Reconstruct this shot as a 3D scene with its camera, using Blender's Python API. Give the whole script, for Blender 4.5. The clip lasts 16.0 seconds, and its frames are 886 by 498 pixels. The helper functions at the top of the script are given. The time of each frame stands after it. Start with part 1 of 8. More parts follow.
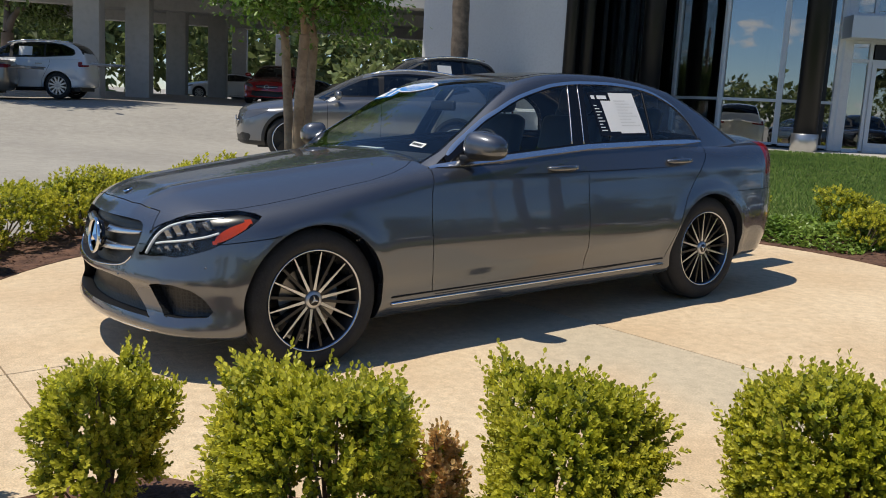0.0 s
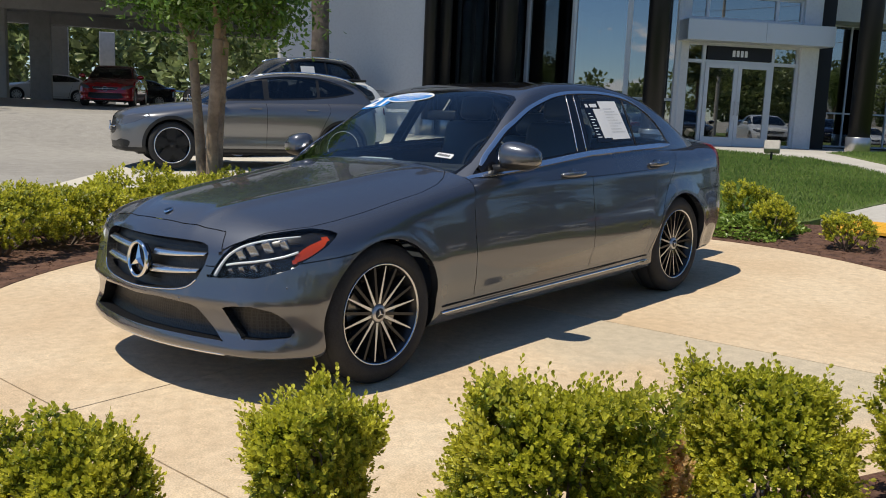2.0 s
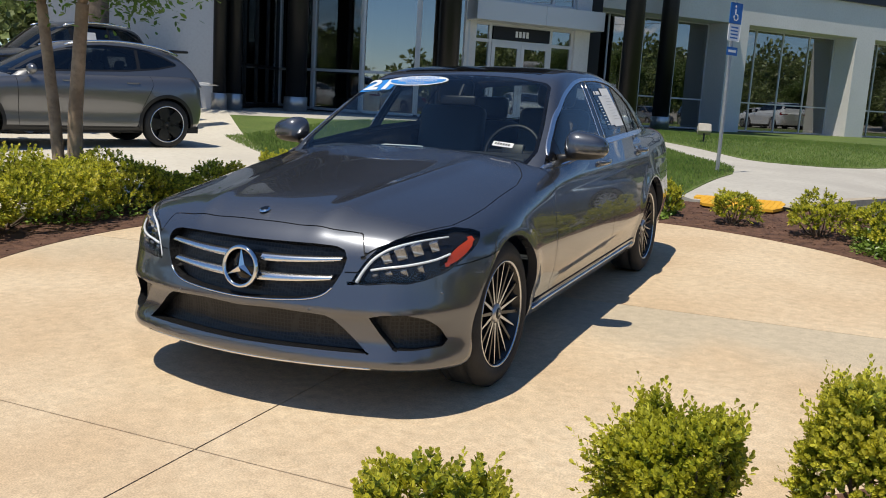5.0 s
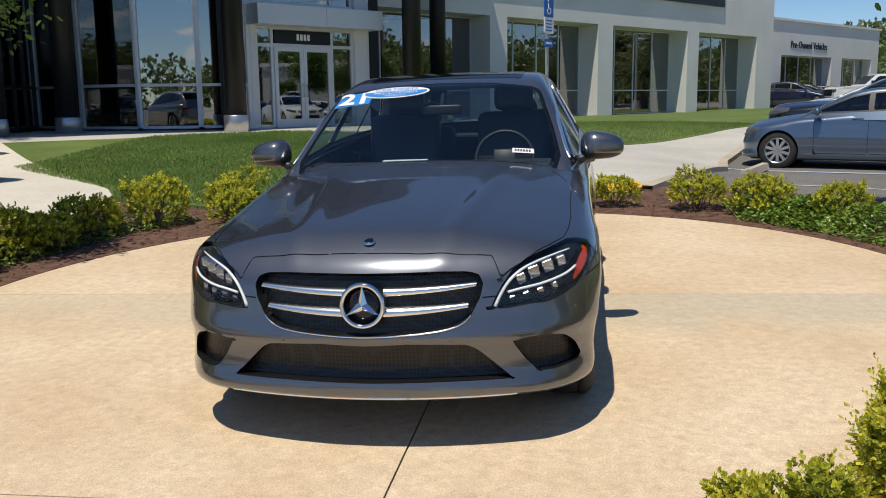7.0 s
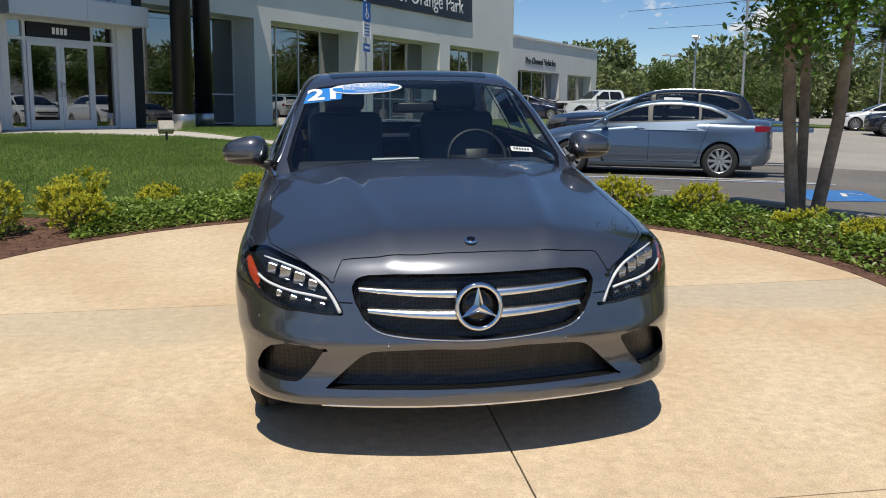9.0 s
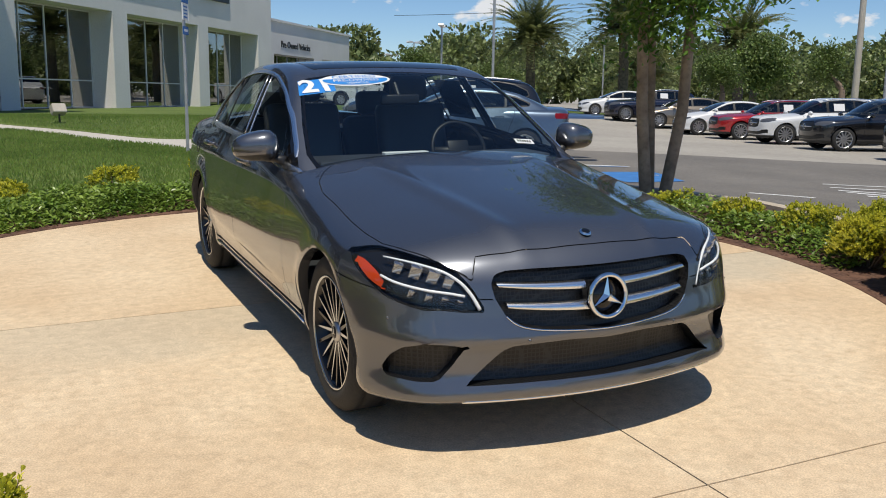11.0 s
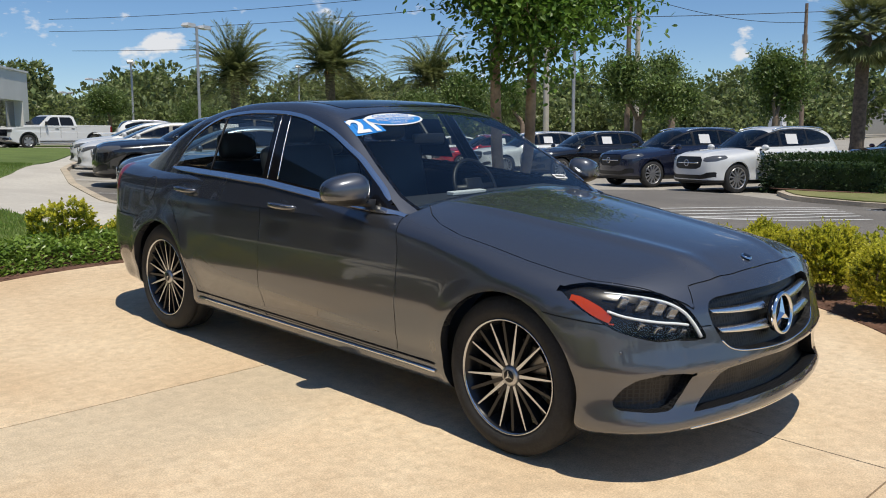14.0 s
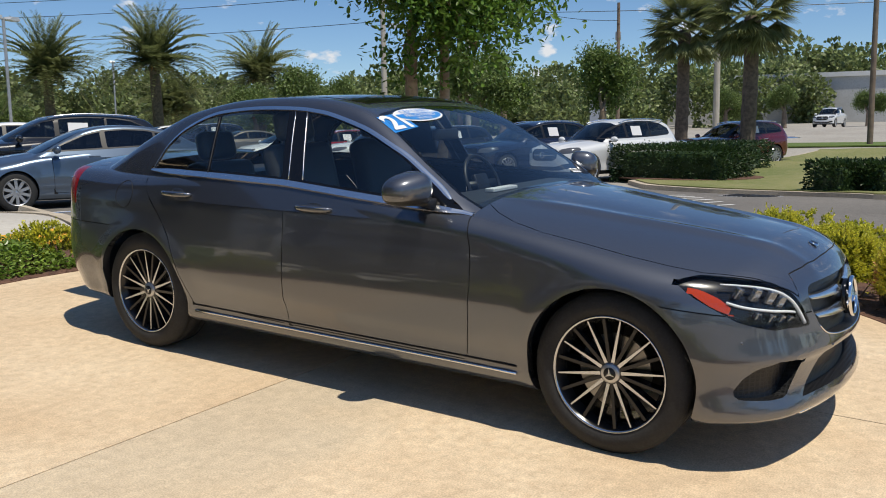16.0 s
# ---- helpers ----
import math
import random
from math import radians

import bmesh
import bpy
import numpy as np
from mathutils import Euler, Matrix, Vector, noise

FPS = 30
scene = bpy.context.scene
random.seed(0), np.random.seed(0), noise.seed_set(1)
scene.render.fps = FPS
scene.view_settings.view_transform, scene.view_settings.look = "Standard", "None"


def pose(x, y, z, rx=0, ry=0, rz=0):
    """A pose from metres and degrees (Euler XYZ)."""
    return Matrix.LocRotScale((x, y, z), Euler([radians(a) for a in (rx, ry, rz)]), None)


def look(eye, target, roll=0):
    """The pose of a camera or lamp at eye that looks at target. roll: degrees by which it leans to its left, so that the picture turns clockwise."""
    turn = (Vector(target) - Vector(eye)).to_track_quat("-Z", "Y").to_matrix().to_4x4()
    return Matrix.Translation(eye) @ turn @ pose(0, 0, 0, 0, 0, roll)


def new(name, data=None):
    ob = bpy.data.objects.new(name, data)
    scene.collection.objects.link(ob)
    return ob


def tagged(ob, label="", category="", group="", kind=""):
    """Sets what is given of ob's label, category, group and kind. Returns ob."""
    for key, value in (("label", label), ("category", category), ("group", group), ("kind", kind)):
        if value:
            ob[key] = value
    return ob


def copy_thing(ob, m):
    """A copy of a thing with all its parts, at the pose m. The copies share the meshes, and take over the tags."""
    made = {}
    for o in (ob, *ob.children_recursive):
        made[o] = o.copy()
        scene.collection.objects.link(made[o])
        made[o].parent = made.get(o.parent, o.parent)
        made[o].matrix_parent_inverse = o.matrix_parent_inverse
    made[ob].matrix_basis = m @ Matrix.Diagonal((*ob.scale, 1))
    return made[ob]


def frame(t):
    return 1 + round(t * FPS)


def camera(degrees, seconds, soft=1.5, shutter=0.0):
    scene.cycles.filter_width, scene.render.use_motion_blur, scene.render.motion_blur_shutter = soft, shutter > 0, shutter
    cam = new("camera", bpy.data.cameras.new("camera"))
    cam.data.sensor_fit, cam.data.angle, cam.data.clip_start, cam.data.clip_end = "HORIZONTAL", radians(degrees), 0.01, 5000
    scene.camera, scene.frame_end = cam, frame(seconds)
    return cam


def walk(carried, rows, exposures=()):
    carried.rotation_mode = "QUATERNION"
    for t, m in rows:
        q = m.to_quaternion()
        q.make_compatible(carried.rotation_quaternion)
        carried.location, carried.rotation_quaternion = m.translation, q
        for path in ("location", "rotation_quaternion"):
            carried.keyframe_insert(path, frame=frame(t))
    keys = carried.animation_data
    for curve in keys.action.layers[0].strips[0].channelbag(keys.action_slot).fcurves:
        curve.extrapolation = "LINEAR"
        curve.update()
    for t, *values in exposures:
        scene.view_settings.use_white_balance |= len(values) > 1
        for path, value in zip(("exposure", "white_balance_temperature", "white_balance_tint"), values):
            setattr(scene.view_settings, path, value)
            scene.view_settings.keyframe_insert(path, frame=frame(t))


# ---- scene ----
cam = camera(53.1, 16.0, 1.0)
PATH = [
    (0, (4.454, -1.929, 1.294), (2.865, -0.758, 0.972), 3.1),
    (0.5, (4.308, -2.139, 1.337), (2.758, -0.906, 1.057), 3.2),
    (1, (4.219, -2.292, 1.336), (2.665, -1.055, 1.106), 1.4),
    (1.5, (4.044, -2.57, 1.308), (2.597, -1.212, 1.057), 1.6),
    (2, (3.803, -2.826, 1.32), (2.473, -1.365, 1.01), 2.4),
    (2.5, (3.561, -2.985, 1.314), (2.272, -1.484, 1.027), 1.7),
    (3, (3.35, -3.154, 1.31), (2.153, -1.576, 1.031), 1.8),
    (3.5, (3.127, -3.399, 1.343), (2.025, -1.757, 1.044), 2.0),
    (3.7, (3.036, -3.458, 1.337), (1.951, -1.806, 1.031), 2.1),
    (5.8, (1.691, -3.735, 1.306), (1.027, -1.878, 0.977), 2.3),
    (6, (1.552, -3.769, 1.324), (0.92, -1.899, 1.003), 1.5),
    (6.5, (1.19, -3.858, 1.322), (0.712, -1.941, 1.011), -0.5),
    (7, (0.826, -3.966, 1.337), (0.514, -2.018, 1.008), -0.7),
    (7.5, (0.466, -3.923, 1.313), (0.286, -1.959, 0.983), 0.1),
    (8, (0.111, -3.877, 1.301), (0.106, -1.902, 0.982), 0.7),
    (8.5, (-0.271, -3.909, 1.323), (-0.129, -1.94, 1.002), 0.8),
    (9, (-0.582, -3.854, 1.279), (-0.299, -1.899, 0.967), 0.6),
    (9.5, (-0.917, -3.744, 1.299), (-0.459, -1.819, 1.008), 0.6),
    (10, (-1.301, -3.686, 1.311), (-0.687, -1.808, 1.003), 1.2),
    (10.2, (-1.428, -3.653, 1.315), (-0.776, -1.79, 0.994), 1.1),
    (12.3, (-2.782, -3.051, 1.284), (-1.639, -1.435, 0.996), 1.0),
    (12.5, (-2.886, -2.969, 1.296), (-1.705, -1.378, 1.019), 0.9),
    (13, (-3.16, -2.772, 1.287), (-1.881, -1.259, 1.012), 0.5),
    (13.5, (-3.393, -2.572, 1.309), (-2.034, -1.131, 1.031), 0.2),
    (14, (-3.54, -2.312, 1.298), (-2.134, -0.912, 1.046), -0.1),
    (14.5, (-3.657, -2.088, 1.293), (-2.177, -0.763, 1.059), -0.2),
    (15, (-3.866, -1.864, 1.303), (-2.301, -0.646, 1.041), -0.1),
    (15.5, (-4.01, -1.634, 1.288), (-2.401, -0.481, 1.003), -0.5),
    (16, (-4.114, -1.367, 1.307), (-2.46, -0.275, 1.042), -0.9),
]
walk(cam, [(t, look(eye, target, roll)) for t, eye, target, roll in PATH])

# ---- light ----
world = bpy.data.worlds.new("sky")
scene.world = world
world.use_nodes = True
wn = world.node_tree
sky = wn.nodes.new("ShaderNodeTexSky")
sky.sky_type = "NISHITA"
sky.sun_disc = False
SUN = Vector((-0.12, -0.385, 1.0)).normalized()
sky.sun_elevation = math.asin(SUN.z)
sky.sun_rotation = math.atan2(SUN.x, SUN.y)
sky.altitude = 1200
sky.air_density, sky.dust_density, sky.ozone_density = 0.9, 0.15, 5.0
# fair-weather clouds
co = wn.nodes.new("ShaderNodeTexCoord")
mp = wn.nodes.new("ShaderNodeMapping")
mp.inputs["Scale"].default_value = (6.5, 6.5, 13.0)
wn.links.new(co.outputs["Generated"], mp.inputs["Vector"])
nz = wn.nodes.new("ShaderNodeTexNoise")
nz.inputs["Scale"].default_value, nz.inputs["Detail"].default_value, nz.inputs["Roughness"].default_value = 2.2, 7.0, 0.55
wn.links.new(mp.outputs[0], nz.inputs["Vector"])
cr = wn.nodes.new("ShaderNodeMapRange")
cr.inputs["From Min"].default_value, cr.inputs["From Max"].default_value, cr.inputs["To Max"].default_value = 0.60, 0.665, 0.95
wn.links.new(nz.outputs[0], cr.inputs["Value"])
cm = wn.nodes.new("ShaderNodeMix")
cm.data_type = "RGBA"
sx = wn.nodes.new("ShaderNodeSeparateXYZ")
wn.links.new(co.outputs["Generated"], sx.inputs[0])
fade = wn.nodes.new("ShaderNodeMapRange")
fade.inputs["From Min"].default_value, fade.inputs["From Max"].default_value = 0.42, 0.2
wn.links.new(sx.outputs["Z"], fade.inputs["Value"])
ml = wn.nodes.new("ShaderNodeMath")
ml.operation = "MULTIPLY"
wn.links.new(cr.outputs[0], ml.inputs[0])
wn.links.new(fade.outputs[0], ml.inputs[1])
wn.links.new(ml.outputs[0], cm.inputs[0])
hs = wn.nodes.new("ShaderNodeHueSaturation")
hs.inputs["Saturation"].default_value = 1.08
wn.links.new(sky.outputs[0], hs.inputs["Color"])
wn.links.new(hs.outputs[0], cm.inputs[6])
cm.inputs[7].default_value = (7.4, 7.5, 7.7, 1)
wn.links.new(cm.outputs[2], wn.nodes["Background"].inputs[0])
wn.nodes["Background"].inputs[1].default_value = 0.105
sun = new("sun", bpy.data.lights.new("sun", "SUN"))
sun.data.energy, sun.data.angle, sun.data.color = 4.1, radians(0.53), (1.0, 0.93, 0.80)
sun.matrix_world = look(SUN * 60, (0, 0, 0))
scene.view_settings.exposure = 0.0

# ---- helpers for shapes ----
def node_mat(name, rough=0.6, metal=0.0, base=(0.5, 0.5, 0.5)):
    m = bpy.data.materials.new(name)
    m.use_nodes = True
    b = m.node_tree.nodes["Principled BSDF"]
    b.inputs["Base Color"].default_value = (*base, 1)
    b.inputs["Roughness"].default_value = rough
    b.inputs["Metallic"].default_value = metal
    return m, m.node_tree, b


def mixed(name, c1, c2, scale, rough=0.6, metal=0.0, c3=None, fine=8.0, bump=0.0, detail=6.0, bump_scale=None, island=0.0, rnd=0.0, thresh=(0.35, 0.65), coords="Object"):
    """Two-scale noise between c1 and c2, with finer speckle towards c3, and bump."""
    m, t, b = node_mat(name, rough, metal)
    N, L = t.nodes, t.links
    co = N.new("ShaderNodeTexCoord")
    n1 = N.new("ShaderNodeTexNoise")
    n1.inputs["Scale"].default_value, n1.inputs["Detail"].default_value = scale, detail
    L.new(co.outputs[coords], n1.inputs["Vector"])
    r1 = N.new("ShaderNodeValToRGB")
    r1.color_ramp.elements[0].position, r1.color_ramp.elements[1].position = thresh
    r1.color_ramp.elements[0].color, r1.color_ramp.elements[1].color = (*c1, 1), (*c2, 1)
    L.new(n1.outputs[0], r1.inputs[0])
    out = r1.outputs[0]
    n2 = N.new("ShaderNodeTexNoise")
    n2.inputs["Scale"].default_value, n2.inputs["Detail"].default_value = scale * fine, 4.0
    L.new(co.outputs[coords], n2.inputs["Vector"])
    if c3:
        r2 = N.new("ShaderNodeValToRGB")
        r2.color_ramp.elements[0].position, r2.color_ramp.elements[1].position = 0.45, 0.75
        r2.color_ramp.elements[0].color, r2.color_ramp.elements[1].color = (0, 0, 0, 1), (0.6, 0.6, 0.6, 1)
        L.new(n2.outputs[0], r2.inputs[0])
        mx = N.new("ShaderNodeMix")
        mx.data_type = "RGBA"
        L.new(r2.outputs[0], mx.inputs["Factor"])
        L.new(out, mx.inputs["A"])
        mx.inputs["B"].default_value = (*c3, 1)
        out = mx.outputs["Result"]
    if island or rnd:
        src = N.new("ShaderNodeNewGeometry").outputs["Random Per Island"] if island else N.new("ShaderNodeObjectInfo").outputs["Random"]
        mr = N.new("ShaderNodeMapRange")
        a = island or rnd
        mr.inputs["To Min"].default_value, mr.inputs["To Max"].default_value = 1 - a, 1 + a
        L.new(src, mr.inputs["Value"])
        hs = N.new("ShaderNodeHueSaturation")
        L.new(mr.outputs[0], hs.inputs["Value"])
        L.new(out, hs.inputs["Color"])
        out = hs.outputs[0]
    L.new(out, b.inputs["Base Color"])
    if bump:
        bp = N.new("ShaderNodeBump")
        bp.inputs["Strength"].default_value, bp.inputs["Distance"].default_value = bump, 0.01
        n3 = n2
        if bump_scale:
            n3 = N.new("ShaderNodeTexNoise")
            n3.inputs["Scale"].default_value, n3.inputs["Detail"].default_value = bump_scale, 5.0
            L.new(co.outputs[coords], n3.inputs["Vector"])
        L.new(n3.outputs[0], bp.inputs["Height"])
        L.new(bp.outputs[0], b.inputs["Normal"])
    return m


def mesh_of(bm, name, mats, smooth=False):
    me = bpy.data.meshes.new(name)
    bm.to_mesh(me)
    bm.free()
    for m in mats if isinstance(mats, (list, tuple)) else [mats]:
        me.materials.append(m)
    if smooth:
        me.shade_smooth()
    return me


def part(name, bm, material, parent=None, label="", smooth=False, m=None):
    ob = new(name, mesh_of(bm, name, material, smooth))
    ob.parent = parent
    if m is not None:
        ob.matrix_basis = m
    if label:
        tagged(ob, label)
    return ob


def thing(name, label, category, m=None, group="", kind=""):
    ob = new(name)
    ob.empty_display_size = 0.1
    if m is not None:
        ob.matrix_basis = m
    return tagged(ob, label, category, group, kind)


def add_box(bm, x0, x1, y0, y1, z0, z1, m=None, bevel=0.0):
    r = bmesh.ops.create_cube(bm, size=1.0)
    vs = r["verts"]
    for v in vs:
        v.co = Vector(((x0 + x1) / 2 + v.co.x * (x1 - x0), (y0 + y1) / 2 + v.co.y * (y1 - y0), (z0 + z1) / 2 + v.co.z * (z1 - z0)))
    if bevel:
        es = list({e for v in vs for e in v.link_edges})
        vs = list({v for f in bmesh.ops.bevel(bm, geom=es, offset=bevel, segments=2, affect="EDGES", profile=0.5)["faces"] for v in f.verts} | {v for v in vs if v.is_valid})
    if m is not None:
        for v in vs:
            v.co = m @ v.co
    return vs


def box(x0, x1, y0, y1, z0, z1, m=None, bevel=0.0):
    bm = bmesh.new()
    add_box(bm, x0, x1, y0, y1, z0, z1, m, bevel)
    return bm


def add_tube(bm, pts, radii, seg=10, cap=True):
    """A tapered tube through pts."""
    rings = []
    pts = [Vector(p) for p in pts]
    for i, p in enumerate(pts):
        d = (pts[min(i + 1, len(pts) - 1)] - pts[max(i - 1, 0)]).normalized()
        a = d.orthogonal().normalized() if abs(d.z) > 0.99 else d.cross(Vector((0, 0, 1))).normalized()
        b = d.cross(a)
        r = radii[i] if isinstance(radii, (list, tuple)) else radii
        rings.append([bm.verts.new(p + (a * math.cos(k * 2 * math.pi / seg) + b * math.sin(k * 2 * math.pi / seg)) * r) for k in range(seg)])
    for q, w in zip(rings, rings[1:]):
        for k in range(seg):
            bm.faces.new((q[k], q[(k + 1) % seg], w[(k + 1) % seg], w[k]))
    if cap:
        bm.faces.new(rings[0][::-1])
        bm.faces.new(rings[-1])


def tube(pts, radii, seg=10):
    bm = bmesh.new()
    add_tube(bm, pts, radii, seg)
    bmesh.ops.recalc_face_normals(bm, faces=bm.faces)
    return bm


def add_lathe(bm, prof, seg=32, axis="z", m=None):
    """Turns the profile of (radius, height) round the axis."""
    rings = []
    for r, h in prof:
        ring = []
        for k in range(seg):
            a = 2 * math.pi * k / seg
            c = (r * math.cos(a), r * math.sin(a), h)
            c = Vector(c if axis == "z" else (h, c[0], c[1]) if axis == "x" else (c[0], h, c[1]))
            ring.append(bm.verts.new(m @ c if m is not None else c))
        rings.append(ring)
    for q, w in zip(rings, rings[1:]):
        for k in range(seg):
            bm.faces.new((q[k], q[(k + 1) % seg], w[(k + 1) % seg], w[k]))
    return rings


def lathe(prof, seg=32, axis="z", caps=True):
    bm = bmesh.new()
    rings = add_lathe(bm, prof, seg, axis)
    if caps:
        bm.faces.new(rings[0][::-1])
        bm.faces.new(rings[-1])
    bmesh.ops.recalc_face_normals(bm, faces=bm.faces)
    return bm


def add_prism(bm, pts, h0, h1, to=lambda a, b, h: (a, b, h)):
    """Extrudes the flat outline pts between h0 and h1; to() lays it into space."""
    lo = [bm.verts.new(to(a, b, h0)) for a, b in pts]
    hi = [bm.verts.new(to(a, b, h1)) for a, b in pts]
    bm.faces.new(lo[::-1])
    bm.faces.new(hi)
    for i in range(len(pts)):
        j = (i + 1) % len(pts)
        bm.faces.new((lo[i], lo[j], hi[j], hi[i]))


def prism(pts, h0, h1, to=lambda a, b, h: (a, b, h)):
    bm = bmesh.new()
    add_prism(bm, pts, h0, h1, to)
    bmesh.ops.recalc_face_normals(bm, faces=bm.faces)
    return bm


def sd_poly(px, py, pts):
    """Signed distance (negative inside) to the closed outline pts."""
    pts = np.array(pts, float)
    d = np.full(px.shape, 1e9)
    inside = np.zeros(px.shape, bool)
    for a, b in zip(pts, np.roll(pts, -1, 0)):
        e = b - a
        wx, wy = px - a[0], py - a[1]
        t = np.clip((wx * e[0] + wy * e[1]) / max(e @ e, 1e-12), 0, 1)
        d = np.minimum(d, (wx - e[0] * t) ** 2 + (wy - e[1] * t) ** 2)
        c = (a[1] <= py) != (b[1] <= py)
        with np.errstate(divide="ignore", invalid="ignore"):
            xi = a[0] + (py - a[1]) * e[0] / np.where(e[1] == 0, 1e-12, e[1])
        inside ^= c & (px < xi)
    return np.where(inside, -np.sqrt(d), np.sqrt(d))


def spline(pts, n):
    """n points of a smooth curve through pts."""
    P = np.array(pts, float)
    t = np.linspace(0, len(P) - 1, n)
    i = np.clip(t.astype(int), 0, len(P) - 2)
    f = (t - i)[:, None]
    p0, p1, p2, p3 = P[np.maximum(i - 1, 0)], P[i], P[i + 1], P[np.minimum(i + 2, len(P) - 1)]
    return 0.5 * (2 * p1 + (p2 - p0) * f + (2 * p0 - 5 * p1 + 4 * p2 - p3) * f ** 2 + (3 * p1 - p0 - 3 * p2 + p3) * f ** 3)


def cut(bm, field):
    """Splits the faces of bm along field(x, y, z) = 0."""
    bm.verts.ensure_lookup_table()
    co = np.empty(len(bm.verts) * 3)
    for i, v in enumerate(bm.verts):
        v.index = i
        co[3 * i:3 * i + 3] = v.co
    co = co.reshape(-1, 3)
    f = field(co[:, 0], co[:, 1], co[:, 2])
    f = np.where(np.abs(f) < 1e-5, 1e-5, f)
    vals = f.tolist()
    made = []
    for e in list(bm.edges):
        a, b = e.verts
        fa, fb = vals[a.index], vals[b.index]
        if (fa < 0) != (fb < 0):
            k = min(max(fa / (fa - fb), 0.002), 0.998)
            made.append(bmesh.utils.edge_split(e, a, k)[1])
    marks = set(made)
    for face in {f for v in made for f in v.link_faces}:
        vs = [v for v in face.verts if v in marks]
        if len(vs) == 2:
            try:
                bmesh.utils.face_split(face, vs[0], vs[1])
            except ValueError:
                pass
        elif len(vs) == 4:
            try:
                nf = bmesh.utils.face_split(face, vs[0], vs[1])[0]
                for ff in (face, nf):
                    if vs[2] in ff.verts and vs[3] in ff.verts:
                        bmesh.utils.face_split(ff, vs[2], vs[3])
                        break
            except ValueError:
                pass


def centres(bm):
    c = np.array([f.calc_center_median()[:] for f in bm.faces])
    return c[:, 0], c[:, 1], c[:, 2]


def pick(bm, faces, off=0.0):
    """A new bmesh of these faces, moved off along their normals."""
    out, made = bmesh.new(), {}
    for f in faces:
        vs = []
        for v in f.verts:
            if v not in made:
                made[v] = out.verts.new(v.co + v.normal * off)
            vs.append(made[v])
        out.faces.new(vs)
    return out


# ---- ground height ----
ANCHORS = np.array([
    (-7.6, 3.9, 0.1), (-7.4, 7, 0.2), (-11, 4.9, 0.2), (-24, 14, 1.0), (-24.5, 6, 0.93), (-24.5, 2.5, 0.8), (-20, 9, 0.9), (-8, 1, 0.12), (-30, 8, 1.15), (-12, 18, 0.62), (-5, 20, 0.62), (0, 22, 0.6), (-4, 15.3, 0.5),
    (3, 36, 0.6), (11, 47, 0.7), (17, 52, 0.68), (1, 13, 0.38), (0.3, 10.5, 0.36), (4, 12.3, 0.1), (6.6, 11.2, 0.1), (8, 5, 0.05), (12, 2, -0.05), (21, 10, -0.15), (24, 20, -0.1), (16, 4, -0.15), (11, 6, -0.1), 
    (28, 3, -0.1), (42, 4, 0.3), (80, 14, 1.1), (60, 25, 0.7), (130, 28, 1.6), (60, 60, 0.8), (0, -9, -0.3), (-9, -6, -0.1), (9, -6, -0.1), (20, 45, 0.5), (40, 40, 0.3)])


def gz(x, y):
    """Height of the ground; works on numbers and arrays."""
    x, y = np.asarray(x, float), np.asarray(y, float)
    plane = 0.035 * y + 0.0227 * x
    d2 = [(x - a) ** 2 + (y - b) ** 2 + 2.0 for a, b, _ in ANCHORS]
    w = [1 / d ** 2 for d in d2]
    far = sum(k * c for k, (_, _, c) in zip(w, ANCHORS)) / sum(w)
    r = np.hypot(x + 0.1, y - 1.8)
    s = np.clip((r - 4.6) / 4.0, 0, 1)
    s = s * s * (3 - 2 * s)
    return plane * (1 - s) + far * s - 0.04


def g(x, y):
    return float(gz(x, y))


def drape(name, field, bounds, cell, off, mat, label="", category="", kind="structure", skirt=0.0, lift=None, extra=()):
    """A piece of ground where field(x, y) < 0, laid on the ground off metres above it."""
    x0, x1, y0, y1 = bounds
    nx, ny = max(2, round((x1 - x0) / cell)), max(2, round((y1 - y0) / cell))
    bm = bmesh.new()
    X, Y = np.meshgrid(np.linspace(x0, x1, nx + 1), np.linspace(y0, y1, ny + 1))
    vs = [bm.verts.new((a, b, 0)) for a, b in zip(X.ravel(), Y.ravel())]
    keep = (field(X.ravel(), Y.ravel()) < 2.5 * cell).tolist()
    for j in range(ny):
        for i in range(nx):
            q = [j * (nx + 1) + i, j * (nx + 1) + i + 1, (j + 1) * (nx + 1) + i + 1, (j + 1) * (nx + 1) + i]
            if any(keep[k] for k in q):
                bm.faces.new([vs[k] for k in q])
    for e in extra:
        cut(bm, lambda x, y, z: e(x, y))
    cut(bm, lambda x, y, z: field(x, y))
    cx, cy, _ = centres(bm)
    dead = [f for f, d in zip(bm.faces, field(cx, cy)) if d > 0]
    bmesh.ops.delete(bm, geom=dead, context="FACES")
    bmesh.ops.delete(bm, geom=[v for v in bm.verts if not v.link_faces], context="VERTS")
    co = np.array([v.co[:2] for v in bm.verts])
    zz = gz(co[:, 0], co[:, 1]) + off
    if lift is not None:
        zz = zz + lift(co[:, 0], co[:, 1])
    for v, z in zip(bm.verts, zz):
        v.co.z = z
    if skirt:
        edge = [e for e in bm.edges if e.is_boundary]
        ex = bmesh.ops.extrude_edge_only(bm, edges=edge)["geom"]
        for v in ex:
            if isinstance(v, bmesh.types.BMVert):
                v.co.z -= skirt
    ob = new(name, mesh_of(bm, name, mat, False))
    return tagged(ob, label, category, kind=kind)

